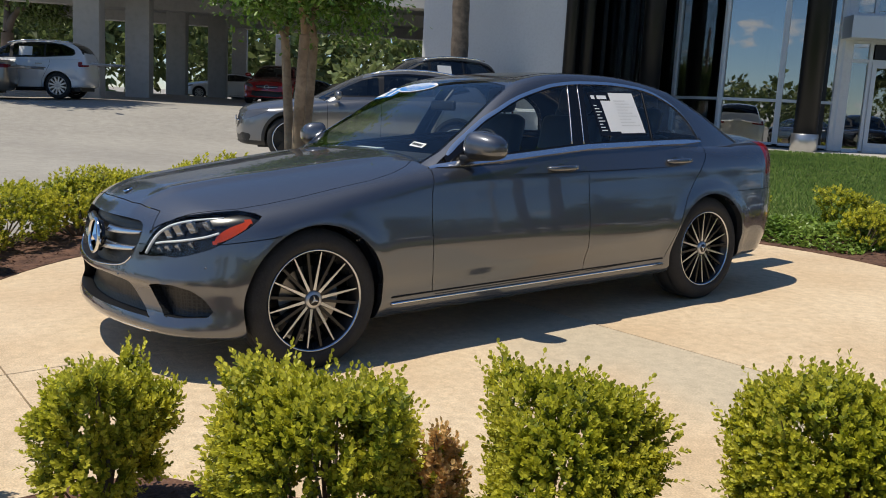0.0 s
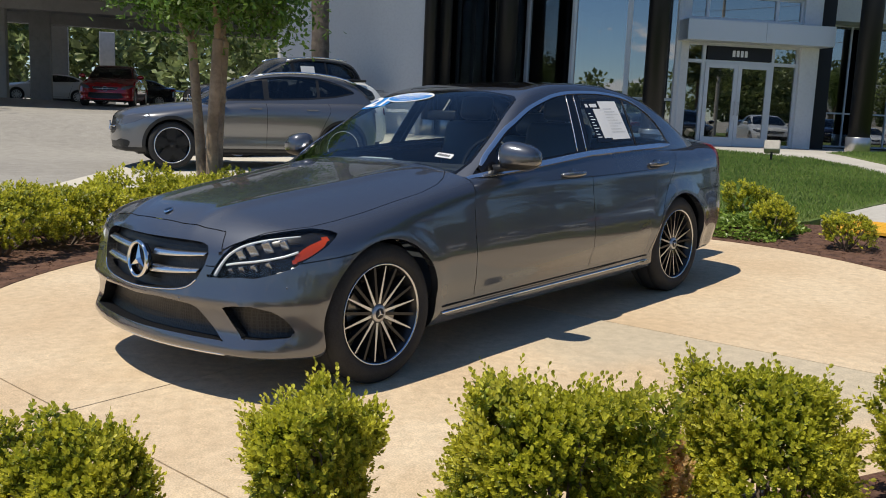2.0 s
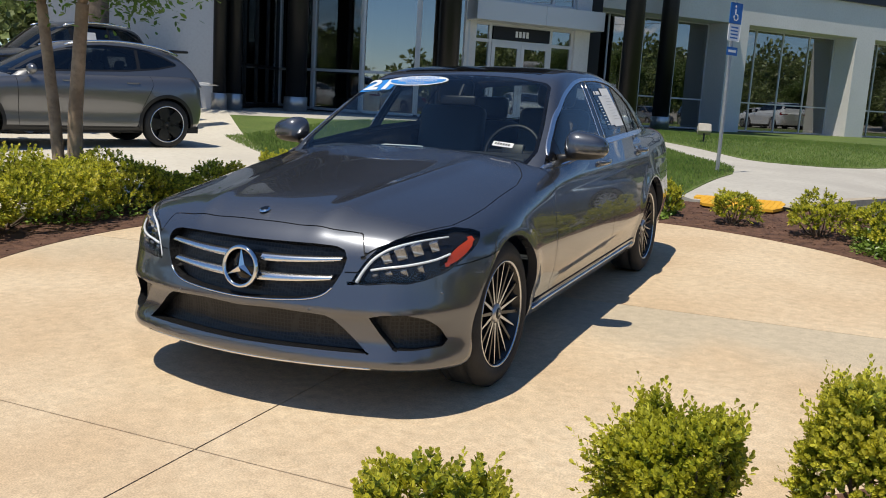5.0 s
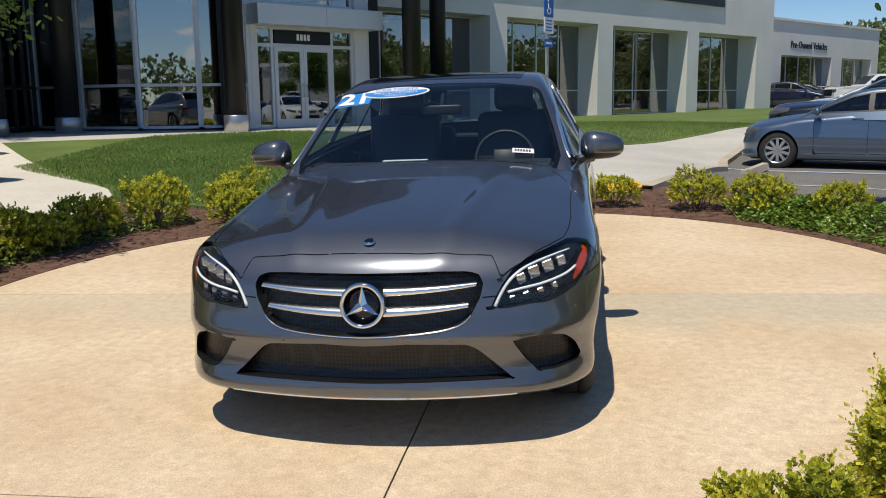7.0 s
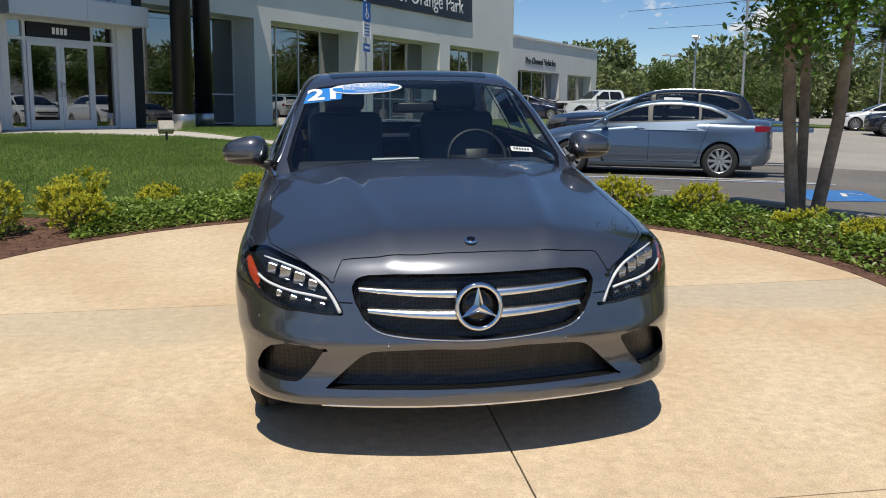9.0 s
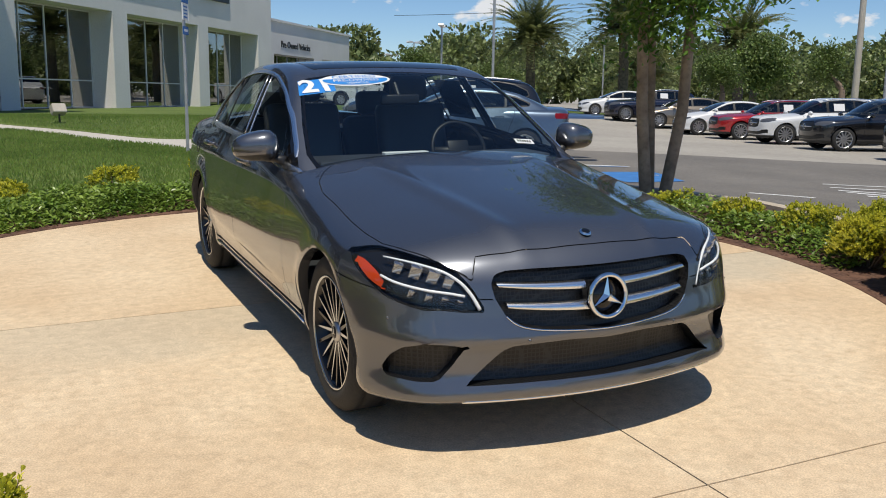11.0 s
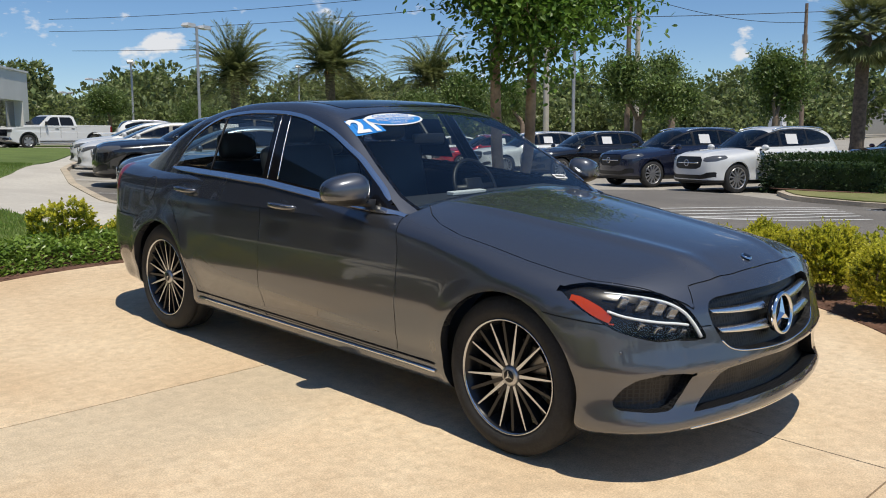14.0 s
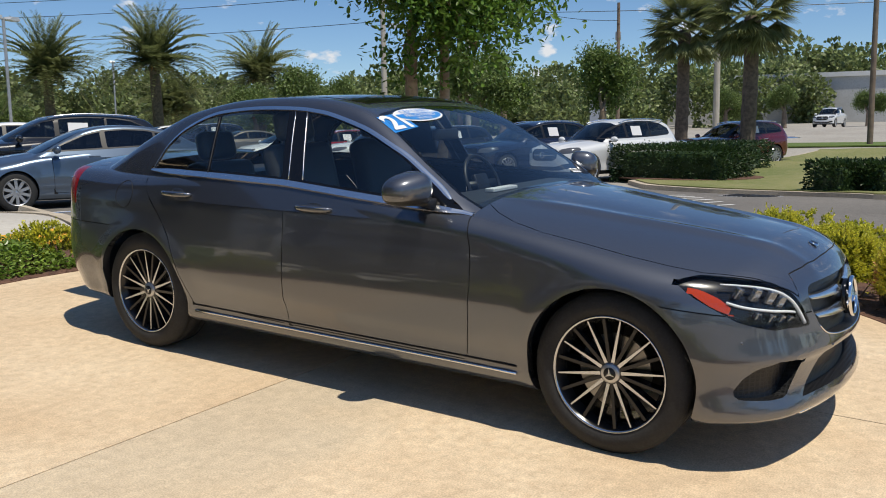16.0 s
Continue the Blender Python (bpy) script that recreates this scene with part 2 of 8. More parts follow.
# ---- materials ----
CONCRETE = mixed("pad_concrete", (0.62, 0.460, 0.292), (0.72, 0.575, 0.395), 0.9, 0.85, c3=(0.55, 0.405, 0.258), fine=22, bump=0.25, bump_scale=60, rnd=0.0)


def weathered(m, lo=0.80, hi=1.16, scale=150.0, mottle=(0.90, 1.08), band=None):
    """Adds grit and mottling, and a greyer washed band (colour, y0, y1) where one is given."""
    t = m.node_tree
    N, L = t.nodes, t.links
    b = N["Principled BSDF"]
    src = b.inputs["Base Color"].links[0].from_socket
    co = N.new("ShaderNodeTexCoord")
    val = None
    for s, (a, c), d in ((scale, (lo, hi), 2.0), (scale * 0.12, mottle, 5.0)):
        n = N.new("ShaderNodeTexNoise")
        n.inputs["Scale"].default_value, n.inputs["Detail"].default_value = s, d
        L.new(co.outputs["Object"], n.inputs["Vector"])
        r = N.new("ShaderNodeMapRange")
        r.inputs["From Min"].default_value, r.inputs["From Max"].default_value = 0.3, 0.7
        r.inputs["To Min"].default_value, r.inputs["To Max"].default_value = a, c
        L.new(n.outputs[0], r.inputs["Value"])
        if val is None:
            val = r.outputs[0]
        else:
            mu = N.new("ShaderNodeMath")
            mu.operation = "MULTIPLY"
            L.new(val, mu.inputs[0])
            L.new(r.outputs[0], mu.inputs[1])
            val = mu.outputs[0]
    if band:
        sx = N.new("ShaderNodeSeparateXYZ")
        L.new(co.outputs["Object"], sx.inputs[0])
        n = N.new("ShaderNodeTexNoise")
        n.inputs["Scale"].default_value, n.inputs["Detail"].default_value = 1.6, 5.0
        L.new(co.outputs["Object"], n.inputs["Vector"])
        ad = N.new("ShaderNodeMath")
        ad.operation = "MULTIPLY_ADD"
        ad.inputs[1].default_value = 1.1
        L.new(n.outputs[0], ad.inputs[0])
        L.new(sx.outputs["Y"], ad.inputs[2])
        r = N.new("ShaderNodeMapRange")
        r.interpolation_type = "SMOOTHSTEP"
        r.inputs["From Min"].default_value, r.inputs["From Max"].default_value = band[1] + 0.55, band[2] + 0.55
        L.new(ad.outputs[0], r.inputs["Value"])
        lt = N.new("ShaderNodeMath")
        lt.operation = "LESS_THAN"
        lt.inputs[1].default_value = 1.76
        L.new(sx.outputs["Y"], lt.inputs[0])
        xr = N.new("ShaderNodeMapRange")
        xr.inputs["From Min"].default_value, xr.inputs["From Max"].default_value = -2.6, 0.6
        xr.inputs["To Min"].default_value, xr.inputs["To Max"].default_value = 0.45, 0.85
        L.new(sx.outputs["X"], xr.inputs["Value"])
        m1 = N.new("ShaderNodeMath")
        m1.operation = "MULTIPLY"
        L.new(r.outputs[0], m1.inputs[0])
        L.new(lt.outputs[0], m1.inputs[1])
        m2 = N.new("ShaderNodeMath")
        m2.operation = "MULTIPLY"
        L.new(m1.outputs[0], m2.inputs[0])
        L.new(xr.outputs[0], m2.inputs[1])
        mx = N.new("ShaderNodeMix")
        mx.data_type = "RGBA"
        L.new(m2.outputs[0], mx.inputs[0])
        L.new(src, mx.inputs[6])
        mx.inputs[7].default_value = (*band[0], 1)
        src = mx.outputs[2]
    hs = N.new("ShaderNodeHueSaturation")
    L.new(val, hs.inputs["Value"])
    L.new(src, hs.inputs["Color"])
    L.new(hs.outputs[0], b.inputs["Base Color"])
    return m


weathered(CONCRETE, band=((0.54, 0.462, 0.34), 0.75, 1.35))
WALKCONC = mixed("walk_concrete", (0.47, 0.44, 0.39), (0.56, 0.53, 0.47), 0.7, 0.85, c3=(0.4, 0.37, 0.32), fine=20, bump=0.2, bump_scale=70)
APRON = mixed("apron_concrete", (0.60, 0.55, 0.46), (0.68, 0.63, 0.53), 0.6, 0.85, c3=(0.52, 0.47, 0.38), fine=20, bump=0.2, bump_scale=70)
KERB = mixed("kerb_concrete", (0.42, 0.36, 0.28), (0.55, 0.47, 0.36), 2.0, 0.9, c3=(0.33, 0.28, 0.21), fine=10, bump=0.4, bump_scale=50)
ASPHALT = mixed("asphalt", (0.30, 0.278, 0.245), (0.38, 0.355, 0.31), 0.25, 0.9, c3=(0.46, 0.43, 0.385), fine=160, bump=0.5, bump_scale=120)
BLACKTOP = mixed("new_asphalt", (0.125, 0.115, 0.103), (0.18, 0.166, 0.148), 0.4, 0.85, c3=(0.24, 0.222, 0.198), fine=150, bump=0.5, bump_scale=140)
weathered(ASPHALT, 0.84, 1.14, 45.0, (0.88, 1.08))
weathered(BLACKTOP, 0.75, 1.3, 80.0, (0.9, 1.1))
PAINTW = mixed("road_paint_white", (0.62, 0.62, 0.60), (0.75, 0.75, 0.73), 6, 0.7, c3=(0.3, 0.3, 0.3), fine=10)
PAINTB = mixed("road_paint_blue", (0.03, 0.16, 0.45), (0.05, 0.22, 0.55), 6, 0.7, c3=(0.1, 0.15, 0.25), fine=8)
YELLOW = mixed("tactile_yellow", (0.75, 0.38, 0.02), (0.82, 0.46, 0.04), 5, 0.7, bump=0.3)
MULCH = mixed("mulch", (0.06, 0.028, 0.018), (0.16, 0.08, 0.05), 9, 0.95, c3=(0.23, 0.13, 0.09), fine=6, bump=1.0, bump_scale=60)
SOIL_GRASS = mixed("turf", (0.065, 0.115, 0.018), (0.12, 0.18, 0.035), 0.8, 0.9, c3=(0.2, 0.2, 0.06), fine=30, bump=0.8, bump_scale=90)
DRYTURF = mixed("patchy_turf", (0.13, 0.16, 0.04), (0.22, 0.22, 0.08), 0.5, 0.9, c3=(0.30, 0.26, 0.14), fine=14, bump=0.8, bump_scale=70)
GRASS = mixed("grass_blades", (0.09, 0.17, 0.022), (0.16, 0.25, 0.045), 0.7, 0.6, c3=(0.28, 0.28, 0.09), fine=20, island=0.25)
STUCCO = mixed("white_stucco", (0.66, 0.65, 0.63), (0.72, 0.71, 0.69), 0.5, 0.85, c3=(0.6, 0.59, 0.57), fine=30, bump=0.15, bump_scale=120)
GREYSTUC = mixed("grey_stucco", (0.42, 0.42, 0.41), (0.5, 0.5, 0.49), 0.4, 0.85, c3=(0.36, 0.36, 0.35), fine=14, bump=0.2, bump_scale=80)
DARKMET, _, _b = node_mat("dark_cladding", 0.45, 0.3, (0.012, 0.012, 0.013))
ALU, _, _b = node_mat("white_aluminium", 0.4, 0.2, (0.62, 0.63, 0.64))
STEEL, _, _b = node_mat("brushed_steel", 0.35, 0.9, (0.5, 0.5, 0.5))
# near-black colour stands in for the gloom of rooms behind glass
INDOOR, _, _b = node_mat("room_gloom_dark", 0.8, 0.0, (0.05, 0.05, 0.05))
INFLOOR, _, _b = node_mat("showroom_floor", 0.3, 0.0, (0.18, 0.17, 0.16))
JOINT, _, _b = node_mat("joint_shadow", 0.95, 0.0, (0.10, 0.085, 0.065))
SIGNBLK, _, _b = node_mat("sign_black", 0.35, 0.0, (0.012, 0.012, 0.014))
SIGNWHT, _, _b = node_mat("sign_white", 0.4, 0.0, (0.8, 0.8, 0.8))
SIGNBLUE, _, _b = node_mat("sign_blue", 0.4, 0.0, (0.01, 0.12, 0.42))
GALV = mixed("galvanised", (0.4, 0.41, 0.42), (0.5, 0.51, 0.52), 8, 0.5, metal=0.6)
POLECONC = mixed("pole_concrete", (0.45, 0.41, 0.35), (0.54, 0.5, 0.43), 2, 0.9, c3=(0.38, 0.35, 0.3))
POLEWOOD = mixed("pole_wood", (0.16, 0.12, 0.09), (0.24, 0.18, 0.13), 3, 0.9, bump=0.4)
BLACKPLA, _, _b = node_mat("black_plastic", 0.5, 0.0, (0.015, 0.015, 0.016))


def glass_mat(name, tint, rough=0.02, clear=0.5, gloss=0.15, ior=1.5):
    """Flat tinted glass: part clear, part mirror, by Fresnel."""
    m = bpy.data.materials.new(name)
    m.use_nodes = True
    t = m.node_tree
    t.nodes.clear()
    o = t.nodes.new("ShaderNodeOutputMaterial")
    tr = t.nodes.new("ShaderNodeBsdfTransparent")
    tr.inputs[0].default_value = (*tint, 1)
    gl = t.nodes.new("ShaderNodeBsdfGlossy")
    gl.inputs["Roughness"].default_value = rough
    gl.inputs["Color"].default_value = (1, 1, 1, 1)
    f0 = ((ior - 1) / (ior + 1)) ** 2
    fr = t.nodes.new("ShaderNodeLayerWeight")
    fr.inputs["Blend"].default_value = 0.5
    pw = t.nodes.new("ShaderNodeMath")
    pw.operation = "POWER"
    pw.inputs[1].default_value = 5.0
    t.links.new(fr.outputs["Facing"], pw.inputs[0])
    ad = t.nodes.new("ShaderNodeMath")
    ad.operation = "MULTIPLY_ADD"
    ad.use_clamp = True
    ad.inputs[1].default_value, ad.inputs[2].default_value = 1 - f0, f0 + gloss
    t.links.new(pw.outputs[0], ad.inputs[0])
    mx = t.nodes.new("ShaderNodeMixShader")
    t.links.new(ad.outputs[0], mx.inputs[0])
    t.links.new(tr.outputs[0], mx.inputs[1])
    t.links.new(gl.outputs[0], mx.inputs[2])
    t.links.new(mx.outputs[0], o.inputs[0])
    return m


SHOWGLASS = glass_mat("showroom_glass", (0.42, 0.44, 0.43), 0.01, gloss=0.24)
CURTAIN = glass_mat("curtain_wall_glass", (0.42, 0.44, 0.43), 0.01, gloss=0.26)

# ---- ground ----
def asphalt_sheet():
    bm = bmesh.new()
    a = np.concatenate([-np.geomspace(40, 2500, 14)[::-1], np.linspace(-38, 48, 87), np.geomspace(50, 2500, 14)])
    b = np.concatenate([-np.geomspace(14, 2500, 14)[::-1], np.linspace(-12, 62, 75), np.geomspace(64, 2500, 14)])
    X, Y = np.meshgrid(a, b)
    Z = gz(X, Y)
    vs = [bm.verts.new(p) for p in zip(X.ravel(), Y.ravel(), Z.ravel())]
    n = len(a)
    for j in range(len(b) - 1):
        for i in range(n - 1):
            bm.faces.new((vs[j * n + i], vs[j * n + i + 1], vs[(j + 1) * n + i + 1], vs[(j + 1) * n + i]))
    return tagged(new("ground", mesh_of(bm, "ground", ASPHALT, True)), "sun-bleached grey asphalt car park surface", "ground", kind="structure")


asphalt_sheet()

PC, PR = (-0.15, 1.85), 3.4


def rad(x, y):
    return np.hypot(x - PC[0], y - PC[1])


def pad_field(x, y):
    disc = rad(x, y) - PR
    drive = np.maximum(np.abs(x - 0.05) - 1.55, np.maximum(y + 0.5, -7.5 - y))
    return np.minimum(disc, drive)


def bed_field(x, y):
    r = rad(x, y)
    back = sd_poly(x, y, [(-5.4, 2.2), (-5.1, 6.2), (-3.2, 6.2), (-1.5, 6.0), (0.3, 6.9), (2.2, 7.0), (4.2, 5.5), (4.9, 3.6), (4.6, 1.0), (4.1, -0.6), (-4.1, -0.6), (-4.9, 0.4)])
    ring = np.minimum(r - 4.45, back)
    return np.maximum(ring, -pad_field(x, y) - 0.03)


LAWN1 = [(-2.2, 5.2), (-5.0, 6.3), (-5.35, 6.9), (-9.64, 10.7), (-11.7, 13.2), (-9.6, 14.6), (-8.0, 17.0), (-6.8, 17.8), (-3.6, 17.5), (-2.2, 15.8), (-1.1, 14.6), (-0.1, 12.8), (0.3, 11.8), (0.45, 10.5), (0.38, 8.8), (0.3, 6.7), (-1, 5.6)]
LAWN2 = [(-4.2, 19.9), (-3.1, 18.6), (-1.6, 17.0), (-0.4, 15.7), (0.25, 14.8), (0.8, 14.6), (1.5, 15.05), (2.2, 16.2), (2.95, 17.45), (3.9, 19.0), (6.4, 24.1), (9.6, 30.2), (12.4, 35.8), (17.0, 45.5), (17.2, 48.9), (12.0, 49.5), (9.2, 47), (2, 36.7), (-4.6, 28.0)]
PATH_R = [(-4.9, 19.6), (-3.3, 15.4), (0.0, 11.6), (0.4, 10.3), (0.33, 8.6), (0.28, 6.9), (1.5, 6.9), (2.3, 8.6), (3.0, 11), (3.3, 13.0), (4.4, 17), (5.7, 20.7), (8.4, 26.4), (11.3, 31.4), (18.5, 45.5), (17.0, 45.5), (12.4, 35.7), (9.6, 30.1), (6.4, 24.0), (3.3, 19.0), (1.5, 16.7), (0.6, 16.0), (-1, 17.8), (-2.6, 20.3)]
APRON_L = [(-4.4, 2.6), (-5.0, 6.3), (-5.35, 6.9), (-11.7, 13.6), (-16, 18.5), (-22, 19), (-13.0, 8.0), (-8.9, 3.4), (-6.4, 0.9), (-5.0, 0.6)]
SIDEWALK = [(-17.5, 19.6), (-11.85, 12.95), (-9.4, 14.2), (-7.9, 16.6), (-6.6, 17.4), (-3.4, 17.0), (-2.0, 17.2), (-2.6, 20.3), (-4.6, 28.0), (-14, 22)]

drape("pavement_apron", lambda x, y: sd_poly(x, y, APRON_L), (-23, -4, 0, 20), 0.5, 0.09, APRON, "pale concrete apron with a kerb along the car park", "pavement", skirt=0.2)
drape("pavement_path", lambda x, y: sd_poly(x, y, PATH_R), (-5.5, 20, 6, 47), 0.4, 0.075, WALKCONC, "grey concrete footpath curving through the lawn", "pavement", skirt=0.2)
drape("pavement_front", lambda x, y: sd_poly(x, y, SIDEWALK), (-19, 0, 12, 29), 0.5, 0.07, WALKCONC, "grey concrete pavement along the showroom", "pavement", skirt=0.1)
drape("lawn", lambda x, y: sd_poly(x, y, LAWN1), (-17, 2, 4.5, 20), 0.4, 0.085, SOIL_GRASS, "mown green lawn before the showroom", "lawn", skirt=0.1)
drape("lawn", lambda x, y: sd_poly(x, y, LAWN2), (-6, 19, 12, 50), 0.5, 0.085, SOIL_GRASS, "mown green lawn along the white wing", "lawn", skirt=0.1)
drape("planting_bed", bed_field, (-5.8, 5.2, -3, 7.3), 0.2, 0.05, MULCH, "ring of dark red-brown bark mulch round the pad", "planting bed", skirt=0.15)


# concrete pad: slabs between the sawn joints
def slab(name, cond, mat, label, extra):
    fld = lambda x, y: np.maximum(pad_field(x, y), cond(x, y))
    ob = drape(name, fld, (-3.6, 3.3, -7.6, 5.3), 0.3, 0.045, mat, label, "pavement", skirt=0.03, extra=extra)
    return ob


J = 0.004
pad = drape("pavement_pad", pad_field, (-3.6, 3.3, -7.6, 5.3), 0.3, 0.033, JOINT, "round display pad of tan concrete slabs", "pavement", skirt=0.1)
for (x0, x1), (y0, y1) in [((-9, 0.15), (-1.2, 1.76)), ((0.15, 9), (-1.2, 1.76)), ((-9, 9), (1.76, 9)), ((-9, 0.15), (-4.2, -1.2)), ((0.15, 9), (-4.2, -1.2)), ((-9, 0.15), (-9, -4.2)), ((0.15, 9), (-9, -4.2))]:
    s = slab("slab", lambda x, y: np.maximum(np.maximum(x0 + J - x, x - x1 + J), np.maximum(y0 + J - y, y - y1 + J)), CONCRETE, "", [lambda x, y: x0 + J - x, lambda x, y: x - x1 + J, lambda x, y: y0 + J - y, lambda x, y: y - y1 + J, pad_field])
    for k in ("label", "category", "kind"):
        if k in s:
            del s[k]
    s.parent = pad

# ---- showroom building ----
FLOOR = 0.65
BU, BV = Vector((0.616, 0.788, 0)), Vector((-0.788, 0.616, 0))
BM = Matrix(((BU.x, BV.x, 0, -7.1), (BU.y, BV.y, 0, 21.0), (0, 0, 1, FLOOR), (0, 0, 0, 1)))


def wall_obj(name, boxes, mat, label, m=BM, category="wall"):
    bm = bmesh.new()
    for b in boxes:
        add_box(bm, *b)
    ob = part(name, bm, mat, None, "", False, m)
    return tagged(ob, label, category, kind="structure")


def glazing(name, x0, x1, z0, z1, bars, rails, m, label, depth=0.07, w=0.05, mat=None, glass=None):
    """A glazed screen along local x: frame bars and one pane in each field."""
    win = thing(name, label, "window", m, kind="structure")
    mat = mat or ALU
    xs = [x0] + list(bars) + [x1]
    zs = [z0] + list(rails) + [z1]
    for i, x in enumerate(xs):
        bm = box(x - w / 2, x + w / 2, -depth / 2, depth / 2, z0, z1, None, 0.006)
        part("mullion", bm, mat, win)
    for a, b in zip(xs, xs[1:]):
        for z in zs:
            part("rail", box(a + w / 2 + 0.002, b - w / 2 - 0.002, -depth / 2 + 0.004, depth / 2 - 0.004, z - w / 2, z + w / 2), mat, win)
        for c, d in zip(zs, zs[1:]):
            p = part("pane", box(a + w / 2 - 0.01, b - w / 2 + 0.01, 0.0, 0.008, c + w / 2 - 0.01, d - w / 2 + 0.01), glass or SHOWGLASS, win)
            p.visible_shadow = False
    return win


H = 8.6
WING = thing("wall_wing", "white stucco showroom wing with deep window bays", "wall", BM, kind="structure")
for nm, bx in zip(("end_pier", "pier", "pier", "pier", "end_pier", "wall_panel", "side_wall"), [(3.2, 3.9, 2.26, 3.5, -0.3, H), (9.95, 10.9, 2.26, 3.5, -0.3, 3.85), (16.6, 17.65, 2.26, 3.5, -0.3, 3.85), (23.6, 24.6, 2.26, 3.5, -0.3, 3.85), (30.3, 32.05, 2.26, 3.5, -0.3, 3.85), (3.9, 32.05, 2.26, 3.5, 3.85, H), (31.6, 32.05, 3.5, 16, -0.3, H)]):
    part(nm, box(*bx), STUCCO, WING)
for i, (a, b) in enumerate(((3.9, 9.95), (10.9, 16.6), (17.65, 23.6), (24.6, 30.3))):
    n = 4
    glazing(f"window_{i + 1}", a + 0.03, b - 0.03, 0.02, 3.82, [a + (b - a) * k / n for k in range(1, n)], [1.08], BM @ pose(0, 3.3, 0), "tall dark showroom window with thin grey bars")
# white cars and desks are dim shapes inside: floor, back wall and ceiling of the room
wall_obj("floor_showroom", [(-9, 31.5, 3.6, 12, -0.1, 0.0), (-1.9, 3.2, 0.3, 3.6, -0.1, 0.0)], INFLOOR, "dark polished showroom floor", category="floor")
# back wall and ceiling carry the room's dimness in their colour
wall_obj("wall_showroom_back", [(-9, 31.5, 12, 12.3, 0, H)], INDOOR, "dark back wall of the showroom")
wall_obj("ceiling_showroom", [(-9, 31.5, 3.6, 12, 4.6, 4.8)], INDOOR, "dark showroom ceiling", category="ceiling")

# entrance portal
wall_obj("wall_portal", [(-1.95, -1.6, -0.1, 3.0, 0, 4.05), (1.72, 2.25, -0.1, 3.0, 0, 4.05), (-1.95, 2.25, -0.1, 3.0, 4.05, 4.25)], STUCCO, "white entrance portal")
wall_obj("wall_portal_clad", [(2.26, 2.75, 0.05, 3.2, 0, H), (-2.6, -1.96, 0.05, 3.2, 0, H), (-1.95, 2.25, 0.1, 3.0, 4.26, H)], DARKMET, "black cladding round the entrance")
can = thing("entrance_canopy", "flat white canopy over the showroom entrance", "canopy", BM)
part("fascia", box(-1.92, 0.3, -0.7, 0.0, 2.78, 3.32, None, 0.01), ALU, can)
part("fascia", box(0.306, 2.32, -0.7, 0.0, 2.78, 3.32, None, 0.01), ALU, can)
glazing("window_5", -1.58, 1.70, 0.02, 4.03, [-1.08, 0.95], [2.28, 2.75, 3.42], BM @ pose(0, 0.05, 0), "glazed entrance screen in white aluminium", 0.1, 0.09)
door = thing("entrance_doors", "pair of closed white-framed glass doors with pull handles", "door", BM, kind="structure")
for x0, x1 in ((-1.03, -0.07), (-0.06, 0.90)):
    d = new("door_leaf")
    d.parent = door
    for bx in ((x0, x0 + 0.11, 0.0, 2.24), (x1 - 0.11, x1, 0.0, 2.24), (x0 + 0.11, x1 - 0.11, 0.0, 0.24), (x0 + 0.11, x1 - 0.11, 2.12, 2.24)):
        part("stile", box(bx[0], bx[1], -0.03, 0.03, bx[2], bx[3]), ALU, d)
    part("pane", box(x0 + 0.1, x1 - 0.1, 0.0, 0.008, 0.23, 2.13), SHOWGLASS, d).visible_shadow = False
    hx = x1 - 0.055 if x0 < -0.5 else x0 + 0.055
    part("pull_handle", tube([(hx, -0.03, 0.85), (hx, -0.08, 0.87), (hx, -0.08, 1.2), (hx, -0.03, 1.22)], 0.014, 8), STEEL, d, "", True)
plate = thing("number_plate_panel", "dark transom with four pale bars over the doors", "sign", BM)
part("panel", box(-1.0, 0.9, -0.012, -0.002, 2.34, 2.70), DARKMET, plate)
for k in range(4):
    part("bar", box(-0.27 + 0.12 * k, -0.19 + 0.12 * k, -0.022, -0.013, 2.43, 2.60), SIGNWHT, plate)


def round_column(name, x, y, top=H, r=0.30):
    c = thing(name, "black round column on a steel plinth before the showroom", "column", Matrix.Translation((x, y, FLOOR - 0.05)), "showroom columns", "structure")
    part("shaft", lathe([(r, 0.45), (r, top)], 28), DARKMET, c, "", True)
    part("plinth", lathe([(r + 0.04, 0), (r + 0.04, 0.44), (r + 0.03, 0.45)], 28), STEEL, c, "brushed steel plinth", True)


for s, i in ((-2.85, -0.95), (2.92, -1.3), (6.6, 1.55), (-6.35, 1.2), (-8.62, 0.30), (-8.15, 0.62)):
    p = BM @ Vector((s, i, 0))
    round_column("column", p.x, p.y, r=0.16 if s < -8 else 0.28)

# curved glass front facing the pad, and the glass flank of the west block
def screen_between(name, p, q, bars, label, mat=None):
    d = math.hypot(q[0] - p[0], q[1] - p[1])
    m = Matrix.Translation((p[0], p[1], FLOOR)) @ pose(0, 0, 0, 0, 0, math.degrees(math.atan2(q[1] - p[1], q[0] - p[0])))
    return glazing(name, 0.03, d - 0.03, 0.08, 7.4, [d * k / (bars + 1) for k in range(1, bars + 1)], [1.2, 4.6], m, label, 0.12, 0.075, mat, CURTAIN)


